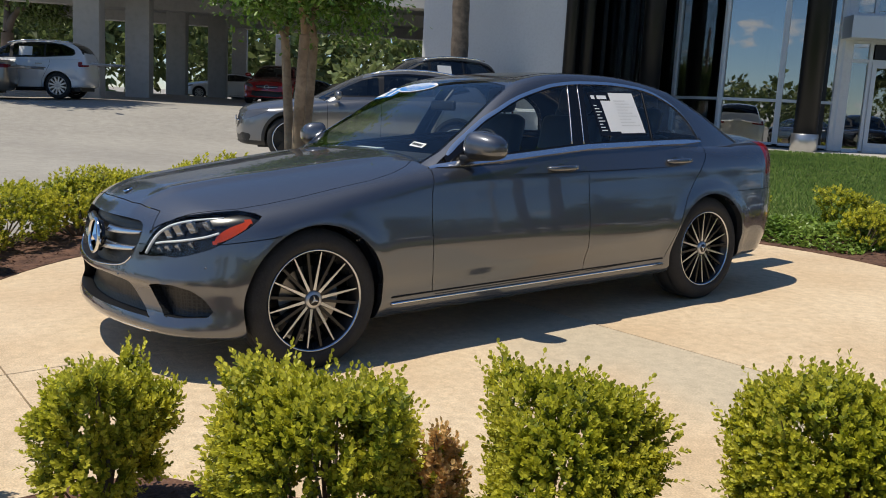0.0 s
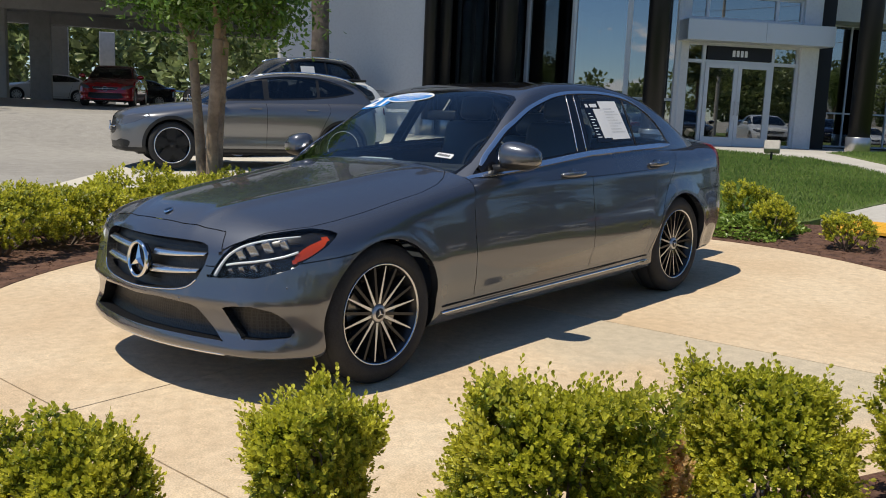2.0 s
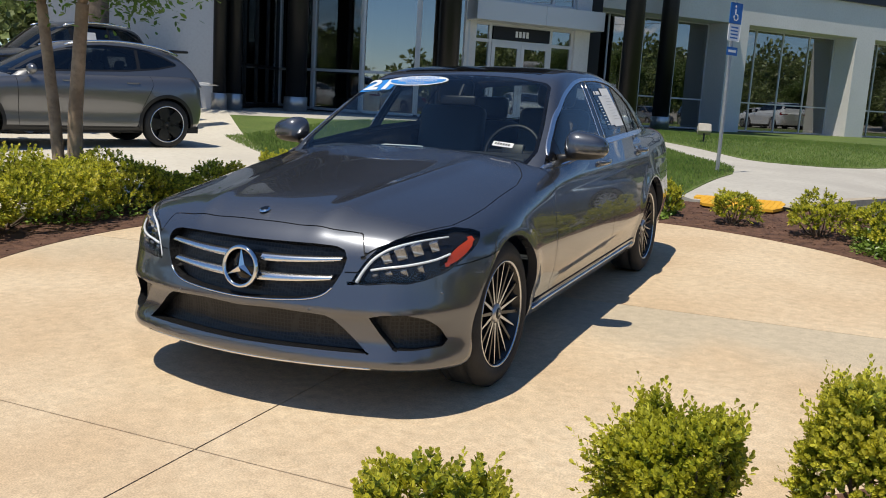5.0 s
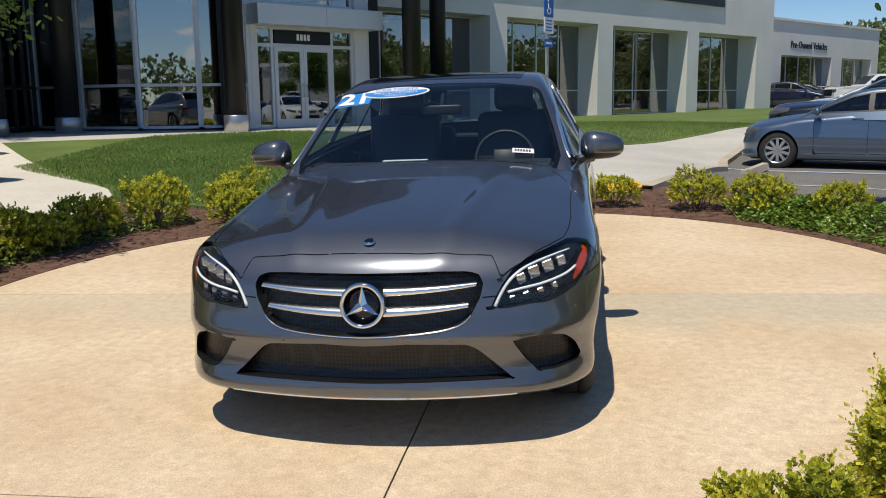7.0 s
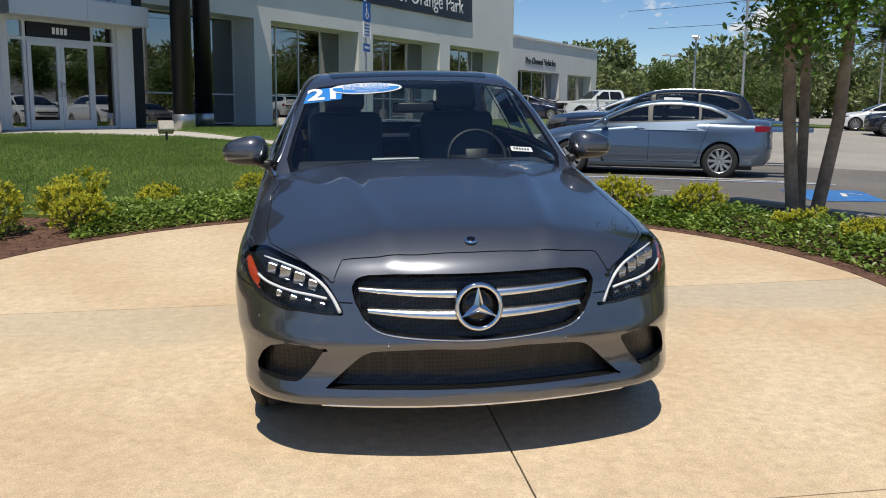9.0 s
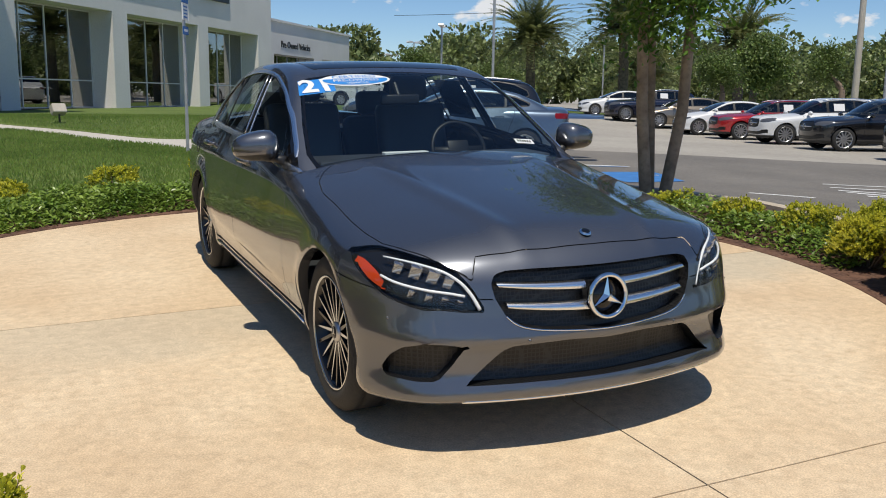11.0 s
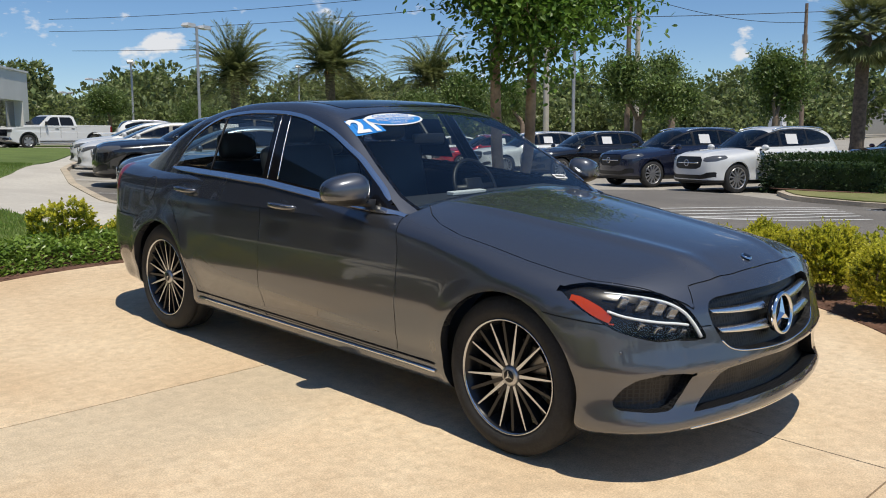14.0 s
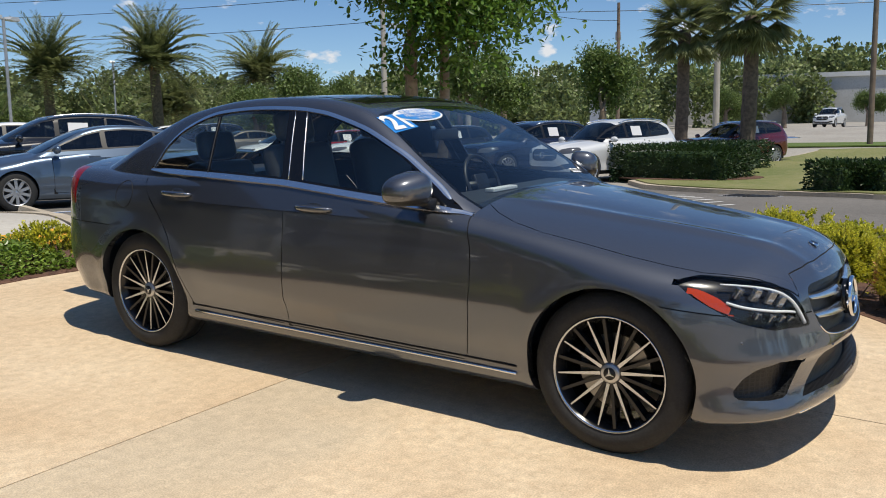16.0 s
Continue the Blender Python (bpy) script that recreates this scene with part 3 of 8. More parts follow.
FRONT = [(-14.95, 20.1), (-12.72, 18.69), (-10.91, 18.44), (-9.38, 18.85), (-8.15, 19.55)]
for k, (p, q) in enumerate(zip(FRONT, FRONT[1:])):
    screen_between(f"window_{10 + k}", p, q, 0, "tall dark curved curtain wall with white bars")
screen_between("window_7", (-14.98, 20.0), (-13.1, 15.4), 3, "curtain wall flank with slim dark bars", DARKMET)
# hall back closes the view; its dark colour stands for the dim inside
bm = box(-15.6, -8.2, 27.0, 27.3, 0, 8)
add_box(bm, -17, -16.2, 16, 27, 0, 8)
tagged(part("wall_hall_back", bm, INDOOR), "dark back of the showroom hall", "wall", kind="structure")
bm = bmesh.new()
add_prism(bm, [(x, y + 0.1) for x, y in FRONT] + [(-8.0, 27), (-15.5, 27)], FLOOR - 0.1, FLOOR)
bmesh.ops.recalc_face_normals(bm, faces=bm.faces)
tagged(part("floor_hall", bm, INFLOOR), "dark polished floor of the hall", "floor", kind="structure")
west = Matrix.Translation((-12.7, 14.35, FLOOR - 0.3)) @ pose(0, 0, 0, 0, 0, 200)
wall_obj("wall_west", [(0, 4.6, -0.4, 0, 0, H)], STUCCO, "white stucco wall of the west block", west)
wall_obj("wall_west_side", [(4.2, 4.6, -14, -0.402, 0, H)], STUCCO, "white stucco side wall", west)
# roof that reaches out over the columns
bm = bmesh.new()
add_prism(bm, [(-17.6, 9.9), (-12.4, 11.6), (-8.2, 16.3), (-4.9, 20.2), (-1.2, 26.5), (-3.8, 29), (-14, 36), (-24, 30)], FLOOR + H, FLOOR + H + 0.7)
bmesh.ops.recalc_face_normals(bm, faces=bm.faces)
tagged(part("roof_overhang", bm, DARKMET), "dark flat roof reaching out over the columns", "roof", kind="structure")


def text_mesh(body, size, mat, m, parent=None, name="lettering", extrude=0.01, align="CENTER", bold=0.0):
    cu = bpy.data.curves.new("lettering", "FONT")
    cu.body, cu.size, cu.extrude, cu.align_x = body, size, extrude, align
    cu.offset = bold
    tmp = bpy.data.objects.new("lettering", cu)
    me = bpy.data.meshes.new_from_object(tmp)
    bpy.data.objects.remove(tmp)
    me.materials.clear()
    me.materials.append(mat)
    ob = new(name, me)
    ob.parent = parent
    ob.matrix_basis = m
    return ob


sign = thing("facade_sign", "long black sign with white letters on the white wing", "sign", BM)
part("panel", box(9.5, 26.72, 2.14, 2.255, 5.15, 6.3, None, 0.01), SIGNBLK, sign)
text_mesh("of Orange Park", 1.0, SIGNWHT, pose(22.6, 2.12, 5.5, 90), sign, extrude=0.012)
for k in range(11):
    part("bar", box(10.2 + 0.75 * k, 10.75 + 0.75 * k, 2.11, 2.137, 5.48, 6.05 if k % 3 else 6.2), SIGNWHT, sign)

# used-car hall further along
wall_obj("wall_used_hall", [(34, 38.6, 5, 5.8, -0.3, 5.3), (45.7, 47.3, 5, 5.8, -0.3, 3.25), (52.2, 53.4, 5, 5.8, -0.3, 5.3), (38.6, 52.2, 5, 5.8, 3.25, 5.3), (53.0, 53.4, 5.8, 20, -0.3, 5.3), (34, 53.5, 4.9, 5.8, 5.305, 5.45)], STUCCO, "low white used-car hall")
glazing("window_8", 38.65, 45.65, 0.0, 3.23, [40.4, 42.1, 43.9], [1.1], BM @ pose(0, 5.6, 0), "dark windows of the used-car hall")
glazing("window_9", 47.35, 52.15, 0.0, 3.23, [48.9, 50.5], [1.1], BM @ pose(0, 5.6, 0), "dark windows of the used-car hall")
# plain wall behind the panes, darkened to read as a dim interior
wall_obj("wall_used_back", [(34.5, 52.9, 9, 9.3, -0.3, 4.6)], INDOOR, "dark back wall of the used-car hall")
us = thing("hall_lettering", "dark raised letters on the used-car hall", "sign", BM)
text_mesh("Pre-Owned Vehicles", 0.62, SIGNBLK, pose(42.3, 4.97, 3.72, 90), us, extrude=0.02)

PIERS = [(-25.9, 5.9), (-27.2, 7.9), (-33.35, 11.4), (-34.6, 13.7), (-43.4, 18.5), (-44.4, 21.6)]
# elevated deck on grey piers at the far side of the car park
DK = Matrix.Translation((-24.1, 7.3, 1.2)) @ pose(0, 0, 0, 0, 0, 61.6)
deck = thing("elevated_deck", "elevated concrete parking deck on square grey piers", "parking deck", DK, kind="structure")
part("slab", prism([(-7, 0.0), (14, 0.0), (26, 22.0), (-7, 22.0)], 3.6, 3.9), GREYSTUC, deck)
part("fascia", box(-7, 14, -0.25, -0.005, 3.1, 6.8), STUCCO, deck)
for yy in (0.5, 7.5, 14.5):
    part("beam", box(-6.9, 13.9, yy, yy + 0.6, 3.15, 3.595), GREYSTUC, deck)
for px, py in PIERS:
    q = DK.inverted() @ Vector((px, py, 0))
    part("pier", box(q.x - 0.40, q.x + 0.40, q.y - 0.4, q.y + 0.4, -0.5, 3.595, None, 0.02), GREYSTUC, deck)

# ---- car bodies ----
def smax(a, b, k):
    h = np.clip(0.5 + 0.5 * (a - b) / k, 0, 1)
    return b + (a - b) * h + k * h * (1 - h)


def curve(pts):
    P = np.array(pts, float)
    q = spline(P, len(P) * 12)
    return lambda v: np.interp(v, q[:, 0], q[:, 1])


def lin(pts):
    P = np.array(pts, float)
    return lambda v: np.interp(v, P[:, 0], P[:, 1])


def rect_dirs(n, hw, up, down):
    """Directions from the axis to n points spread evenly round a rectangle."""
    per = [(hw, -down), (hw, up), (-hw, up), (-hw, -down)]
    out, L = [], [(up + down), 2 * hw, (up + down), 2 * hw]
    tot = sum(L)
    for i in range(n):
        d = tot * (i + 0.5) / n
        k = 0
        while d > L[k]:
            d -= L[k]
            k += 1
        a, b = np.array(per[k]), np.array(per[(k + 1) % 4])
        out.append(a + (b - a) * d / L[k])
    return np.array(out)


def half_dirs(n, hw, up):
    """The same over an open half rectangle, from right foot over the top to left foot."""
    out, L = [], [up, 2 * hw, up]
    pts = [np.array(p, float) for p in ((hw, 0), (hw, up), (-hw, up), (-hw, 0))]
    for i in range(n):
        d = sum(L) * i / (n - 1)
        k = 0
        while k < 2 and d > L[k]:
            d -= L[k]
            k += 1
        out.append(pts[k] + (pts[k + 1] - pts[k]) * d / L[k])
    return np.array(out)


def shrink(F, zaxis, ya, yb, dirs, ny, cap, reach, ends=(0.35, 0.35), closed=True):
    """A skin on F(x, y, z) = 0, found along rays from the axis (0, ya..yb, zaxis)."""
    rows = []
    for q in np.linspace(1, 0, cap, endpoint=False):
        rows.append((ya, min(1, 2 * (1 - q)) if q > 0.5 else 1, -min(1, 2 * q) * ends[0]))
    for y in np.linspace(ya, yb, ny):
        rows.append((y, 1, 0))
    for q in np.linspace(0, 1, cap + 1)[1:]:
        rows.append((yb, min(1, 2 * (1 - q)) if q > 0.5 else 1, min(1, 2 * q) * ends[1]))
    rows = [r for r in rows if r[1] > 0.02]
    O, Dv = [], []
    for y, rr, ax in rows:
        for dx, dz in dirs:
            v = np.array((dx * rr, ax, dz * rr))
            O.append((0, y, zaxis))
            Dv.append(v / np.linalg.norm(v))
    O, Dv = np.array(O), np.array(Dv)
    lo, hi = np.zeros(len(O)), np.full(len(O), reach)
    for _ in range(34):
        mid = (lo + hi) / 2
        P = O + Dv * mid[:, None]
        out = F(P[:, 0], P[:, 1], P[:, 2]) > 0
        hi, lo = np.where(out, mid, hi), np.where(out, lo, mid)
    P = O + Dv * lo[:, None]
    n, bm = len(dirs), bmesh.new()
    vs = [bm.verts.new(p) for p in P]
    for j in range(len(rows) - 1):
        for i in range(n if closed else n - 1):
            k = (i + 1) % n
            bm.faces.new((vs[j * n + i], vs[j * n + k], vs[(j + 1) * n + k], vs[(j + 1) * n + i]))
    if closed:
        bm.faces.new([vs[i] for i in range(n)][::-1])
        bm.faces.new([vs[(len(rows) - 1) * n + i] for i in range(n)])
    bmesh.ops.recalc_face_normals(bm, faces=bm.faces)
    bm.normal_update()
    return bm


def paint(name, base, rough=0.3, metal=0.85, flake=0.03, soft=0.0, soft_rough=0.55):
    m, t, b = node_mat(name, rough, metal, base)
    N, L = t.nodes, t.links
    co = N.new("ShaderNodeTexCoord")
    n1 = N.new("ShaderNodeTexNoise")
    n1.inputs["Scale"].default_value = 900
    L.new(co.outputs["Object"], n1.inputs["Vector"])
    lobes = [(b, rough)]
    if soft:
        b2 = N.new("ShaderNodeBsdfPrincipled")
        b2.inputs["Base Color"].default_value = (*[1.4 * c for c in base], 1)
        b2.inputs["Metallic"].default_value = metal
        mx = N.new("ShaderNodeMixShader")
        mx.inputs[0].default_value = soft
        L.new(b.outputs[0], mx.inputs[1])
        L.new(b2.outputs[0], mx.inputs[2])
        L.new(mx.outputs[0], N["Material Output"].inputs[0])
        lobes.append((b2, soft_rough))
    for q, r in lobes:
        q.inputs["Coat Weight"].default_value = 1.0
        q.inputs["Coat Roughness"].default_value = 0.03
        q.inputs["Coat IOR"].default_value = 1.6
        mr = N.new("ShaderNodeMapRange")
        mr.inputs["To Min"].default_value, mr.inputs["To Max"].default_value = r - flake, r + flake
        L.new(n1.outputs[0], mr.inputs["Value"])
        L.new(mr.outputs[0], q.inputs["Roughness"])
    return m


GREYPAINT = paint("metallic_grey_paint", (0.122, 0.130, 0.150), 0.22, 1.0, 0.02, 0.42, 0.60)
GLASS_CAR = glass_mat("car_glass", (0.83, 0.89, 0.88), 0.0, gloss=0.03)
GLASS_SIDE = glass_mat("car_side_glass", (0.90, 0.94, 0.92), 0.0, gloss=0.03, ior=1.5)
TINTED, _, _b = node_mat("black_tinted_glass", 0.04, 0.0, (0.012, 0.013, 0.014))
GLASS_PARK = glass_mat("parked_car_glass", (0.22, 0.24, 0.24), 0.0, gloss=0.03)
LENS = glass_mat("lamp_lens", (0.93, 0.94, 0.95), 0.0, gloss=0.0, ior=1.35)
CHROME, _, _b = node_mat("chrome", 0.08, 1.0, (0.80, 0.81, 0.82))
SATIN, _, _b = node_mat("satin_chrome", 0.26, 1.0, (0.93, 0.94, 0.96))
LOUVRE, _, _b = node_mat("louvre_silver", 0.24, 1.0, (0.86, 0.87, 0.88))
GAP, _, _b = node_mat("shut_line", 0.8, 0.0, (0.008, 0.008, 0.008))
GLOSSBLK, _, _b = node_mat("gloss_black", 0.08, 0.0, (0.006, 0.006, 0.007))
TRIM, _, _b = node_mat("black_trim", 0.45, 0.0, (0.012, 0.012, 0.013))
INSIDE, _, _b = node_mat("black_leather", 0.42, 0.0, (0.045, 0.046, 0.05))
HOUSING, _, _b = node_mat("lamp_housing", 0.2, 0.0, (0.012, 0.012, 0.013))
TYRE = mixed("tyre_rubber", (0.018, 0.018, 0.018), (0.026, 0.026, 0.026), 12, 0.8, c3=(0.034, 0.033, 0.032), fine=8, bump=0.2)
RIMBLK, _, _b = node_mat("rim_gloss_black", 0.22, 0.2, (0.022, 0.022, 0.023))
RIMCUT, _, _b = node_mat("machined_alloy", 0.26, 1.0, (0.60, 0.63, 0.68))
RIMSILVER, _, _b = node_mat("silver_alloy", 0.3, 0.8, (0.55, 0.55, 0.56))
DISC, _, _b = node_mat("brake_disc", 0.35, 0.9, (0.35, 0.34, 0.33))
AMBER, _, _b = node_mat("amber_lens", 0.08, 0.0, (0.52, 0.055, 0.014))
REDLENS, _, _b = node_mat("red_lens", 0.1, 0.0, (0.20, 0.006, 0.008))
LAMPWHITE, _, _b = node_mat("lamp_reflector", 0.16, 0.9, (0.36, 0.38, 0.41))
LAMPDARK, _, _b = node_mat("lamp_glass_grey", 0.08, 0.5, (0.16, 0.165, 0.175))
DRL, _, _b = node_mat("drl_strip", 0.2, 0.0, (0.85, 0.87, 0.88))
PAPER, _, _b = node_mat("paper", 0.7, 0.0, (0.75, 0.75, 0.75))
STICKBLUE, _, _b = node_mat("sticker_blue", 0.5, 0.0, (0.02, 0.22, 0.62))
TEXT, _, _b = node_mat("print_black", 0.7, 0.0, (0.02, 0.02, 0.02))
GREYTXT, _, _b = node_mat("print_grey", 0.7, 0.0, (0.45, 0.45, 0.45))


def mesh_grille(name="grille_mesh"):
    m, t, b = node_mat(name, 0.4, 0.0, (0.01, 0.01, 0.01))
    N, L = t.nodes, t.links
    co = N.new("ShaderNodeTexCoord")
    v = N.new("ShaderNodeTexVoronoi")
    v.feature = "DISTANCE_TO_EDGE"
    v.inputs["Scale"].default_value, v.inputs["Randomness"].default_value = 62, 0.15
    ramp = N.new("ShaderNodeValToRGB")
    ramp.color_ramp.elements[0].position, ramp.color_ramp.elements[1].position = 0.07, 0.14
    ramp.color_ramp.elements[0].color, ramp.color_ramp.elements[1].color = (0.018, 0.018, 0.019, 1), (0.003, 0.003, 0.003, 1)
    L.new(v.outputs[0], ramp.inputs[0])
    L.new(ramp.outputs[0], b.inputs["Base Color"])
    L.new(co.outputs["Object"], v.inputs["Vector"])
    bp = N.new("ShaderNodeBump")
    bp.invert = True
    bp.inputs["Strength"].default_value, bp.inputs["Distance"].default_value = 0.5, 0.004
    L.new(v.outputs[0], bp.inputs["Height"])
    L.new(bp.outputs[0], b.inputs["Normal"])
    return m


GRILLE = mesh_grille()


def body_field(S):
    """The lower body: sides, top, nose, tail and floor, rounded into each other."""
    W, SEC, TOP, CROWN, NOSE, TAIL, BOT = S["wide"], S["section"], S["top"], S["crown"], S["nose"], S["tail"], S["floor"]
    wb, r0 = S["wheelbase"], S["arch"]

    def F(x, y, z):
        ax = np.abs(x)
        s = SEC(z - S["tilt"] * (y - wb / 2))
        w = W(y) + s * S["tuck"](y, z) + S["crease"](y, z) if "tuck" in S else W(y) + s
        for yh in (0.0, wb):
            d = np.hypot(y - yh, z - S["axle"])
            w = w + S["flare"] * np.exp(-((d - r0 - 0.015) / 0.05) ** 2)
        side = ax - w
        top = z - (TOP(y) - CROWN(y) * (ax / 0.7) ** 2.3) - S["ridge"](ax, y)
        front = (NOSE(z) + S["nose_plan"](ax)) - y
        rear = y - (TAIL(z) - S["tail_plan"](ax))
        f = smax(side, top, S["k_top"])
        f = smax(f, front, S["k_front"])
        f = smax(f, rear, 0.10)
        return smax(f, BOT(y) - z, 0.05)
    return F


def cabin_field(S):
    R, GW = S["roof"], S["cabin_wide"]

    def F(x, y, z):
        ax = np.abs(x)
        side = (ax - (GW(y) - S["lean"] * (z - 1.0) - 0.12 * np.maximum(z - 1.0, 0) ** 2)) * 0.9
        dy = 0.01
        sl = (R(y + dy) - R(y - dy)) / (2 * dy)
        top = (z - (R(y) - S.get("roof_crown", 0.045) * (ax / 0.55) ** 2 - S["bow"](y) * (ax / 0.65) ** 2)) / np.sqrt(1 + sl ** 2)
        return smax(side, top, S["k_roof"])
    return F


def wheel_parts(parent, R, width, m, rim_r, style, mats):
    """A wheel at pose m under parent; its outer face looks along +x."""
    rimmat, facemat = mats
    w = width / 2
    bm = bmesh.new()
    prof = [(rim_r - 0.004, -w + 0.02), (rim_r + 0.01, -w + 0.004), (R - 0.055, -w - 0.004), (R - 0.02, -w + 0.012), (R, -w + 0.035),
            (R, -0.055), (R - 0.008, -0.05), (R - 0.008, -0.042), (R, -0.037), (R, 0.037), (R - 0.008, 0.042), (R - 0.008, 0.05), (R, 0.055),
            (R, w - 0.035), (R - 0.02, w - 0.012), (R - 0.055, w + 0.004), (rim_r + 0.012, w - 0.004), (rim_r - 0.004, w - 0.02)]
    add_lathe(bm, prof, 56, "x")
    bmesh.ops.recalc_face_normals(bm, faces=bm.faces)
    whl = part("wheel", bm, TYRE, parent, "", True, m)
    bm = bmesh.new()
    add_lathe(bm, [(rim_r - 0.002, w - 0.018), (rim_r + 0.004, w - 0.008), (rim_r - 0.001, w - 0.005), (rim_r - 0.006, w - 0.012)], 56, "x")
    bmesh.ops.recalc_face_normals(bm, faces=bm.faces)
    part("rim_lip", bm, facemat, whl, "", True)
    bm = bmesh.new()
    add_lathe(bm, [(rim_r - 0.0055, w - 0.0125), (rim_r - 0.03, w - 0.05), (rim_r - 0.035, -w + 0.03), (rim_r - 0.004, -w + 0.02)], 40, "x")
    part("rim_barrel", bm, rimmat, whl, "", True)
    bm = bmesh.new()
    rings = add_lathe(bm, [(0.155, w - 0.10), (0.155, w - 0.085), (0.07, w - 0.085)], 32, "x")
    bm.faces.new(rings[0])
    part("brake_disc", bm, DISC, whl)
    xf = w - 0.022
    for k, (a, half, kind) in enumerate(style):
        bm = bmesh.new()
        ca, sa = math.cos(a), math.sin(a)
        to = lambda r, s, h: (h, r * ca - s * sa, r * sa + s * ca)
        r0, r1 = 0.045, rim_r - 0.012
        w0, w1 = half
        out = [(r0, -w0), (r1, -w1), (r1, w1), (r0, w0)]
        dish = 0.018
        lo = [bm.verts.new(to(r, s * 1.5, xf - 0.045 - dish * (1 - r / r1))) for r, s in out]
        hi = [bm.verts.new(to(r, s, xf - dish * (1 - r / r1))) for r, s in out]
        bm.faces.new(hi)
        for i in range(4):
            bm.faces.new((lo[i], lo[(i + 1) % 4], hi[(i + 1) % 4], hi[i]))
        bmesh.ops.recalc_face_normals(bm, faces=bm.faces)
        for f in bm.faces:
            f.material_index = 1 if abs(f.normal.x) > 0.8 and kind else 0
        part("spoke", bm, [rimmat, facemat], whl)
    bm = lathe([(0.0005, xf - 0.004), (0.036, xf - 0.005), (0.042, xf - 0.010), (0.045, xf - 0.045)], 28, "x", False)
    hub = part("hub_cap", bm, RIMSILVER, whl, "", True)
    bm = lathe([(0.0005, xf - 0.002), (0.026, xf - 0.003), (0.0265, xf - 0.005)], 24, "x", False)
    cd = part("cap_disc", bm, TRIM, hub, "", True)
    bm = bmesh.new()
    for k in range(3):
        a = math.pi / 2 + 2 * math.pi * k / 3
        o, q = Vector((xf + 0.0005, 0, 0)), [Vector((xf - 0.001, r * math.cos(a + e), r * math.sin(a + e))) for r, e in ((0.025, 0), (0.006, 1.05), (0.006, -1.05))]
        vs = [bm.verts.new(v) for v in (o, *q)]
        bm.faces.new((vs[0], vs[1], vs[2])), bm.faces.new((vs[0], vs[3], vs[1]))
    part("cap_star", bm, facemat, cd)
    for k in range(5):
        a = 2 * math.pi * (k + 0.5) / 5
        bm = lathe([(0.0005, xf - 0.016), (0.009, xf - 0.017), (0.011, xf - 0.03)], 10, "x", False)
        part("wheel_bolt", bm, TRIM, whl, "", True, pose(0, 0.054 * math.cos(a), 0.054 * math.sin(a)))
    return whl


def multi_spokes(n=12):
    """Pairs of narrow bright and dark spokes."""
    out = []
    for k in range(n):
        a = 2 * math.pi * k / n
        out.append((a, (0.0075, 0.0030), True))
        out.append((a + math.pi / n, (0.0075, 0.0065), False))
    return out


def split_regions(bm, regions):
    """Cuts bm along each region's field and returns name -> faces; the first region that holds a face takes it."""
    for name, fld, *rest in regions:
        cut(bm, fld)
    bm.normal_update()
    x, y, z = centres(bm)
    out = {}
    own = np.full(len(x), -1)
    for i, (name, fld, *rest) in enumerate(regions):
        own[(own < 0) & (fld(x, y, z) < 0)] = i
    for f, o in zip(bm.faces, own.tolist()):
        out.setdefault(regions[o][0] if o >= 0 else "rest", []).append(f)
    return out


def sides_of(faces):
    return [f for f in faces if f.calc_center_median().x > 0], [f for f in faces if f.calc_center_median().x <= 0]


def arch_lips(bm, S, depth):
    """Turns the edge of each wheel opening inwards."""
    edges = []
    for e in bm.edges:
        if e.is_boundary:
            c = (e.verts[0].co + e.verts[1].co) / 2
            for yh in (0.0, S["wheelbase"]):
                if abs(math.hypot(c.y - yh, c.z - S["axle"]) - S["arch"]) < 0.01 and abs(c.x) > 0.5:
                    edges.append(e)
                    break
    for e in edges:
        e.smooth = False
    new_v = [v for v in bmesh.ops.extrude_edge_only(bm, edges=edges)["geom"] if isinstance(v, bmesh.types.BMVert)]
    for v in new_v:
        v.co.x -= math.copysign(depth, v.co.x)


def arch_liner(yh, S, side):
    bm = bmesh.new()
    n = 24
    r = S["arch"] + 0.012
    prev = None
    for k in range(n + 1):
        a = -0.35 + (math.pi + 0.7) * k / n
        p = (yh + r * math.cos(a), max(S["axle"] + r * math.sin(a), 0.12))
        q = [bm.verts.new((side * xx, p[0], p[1])) for xx in (S["half"] - 0.15, 0.5)]
        if prev:
            bm.faces.new((prev[0], q[0], q[1], prev[1]))
        prev = q
    c = [bm.verts.new((side * 0.5, yh + r * math.cos(-0.35 + (math.pi + 0.7) * k / n), max(S["axle"] + r * math.sin(-0.35 + (math.pi + 0.7) * k / n), 0.12))) for k in range(n + 1)]
    bm.faces.new(c)
    return bm


def seat(bm, x, y, z, rear=False):
    add_box(bm, x - 0.24, x + 0.24, y - 0.25, y + 0.25, z - 0.1, z + 0.06, None, 0.04)
    m = pose(x, y + 0.27, z, -14)
    add_box(bm, -0.24, 0.24, -0.06, 0.08, 0, 0.51 if rear else 0.62, m, 0.05)
    h = -0.14 if rear else -0.03
    add_box(bm, -0.13, 0.13, -0.05, 0.05, 0.66 + h, 0.83 + h, m, 0.04)
    add_tube(bm, [m @ Vector((-0.06, 0, 0.6)), m @ Vector((-0.06, 0, 0.7))], 0.008, 6)
    add_tube(bm, [m @ Vector((0.06, 0, 0.6)), m @ Vector((0.06, 0, 0.7))], 0.008, 6)


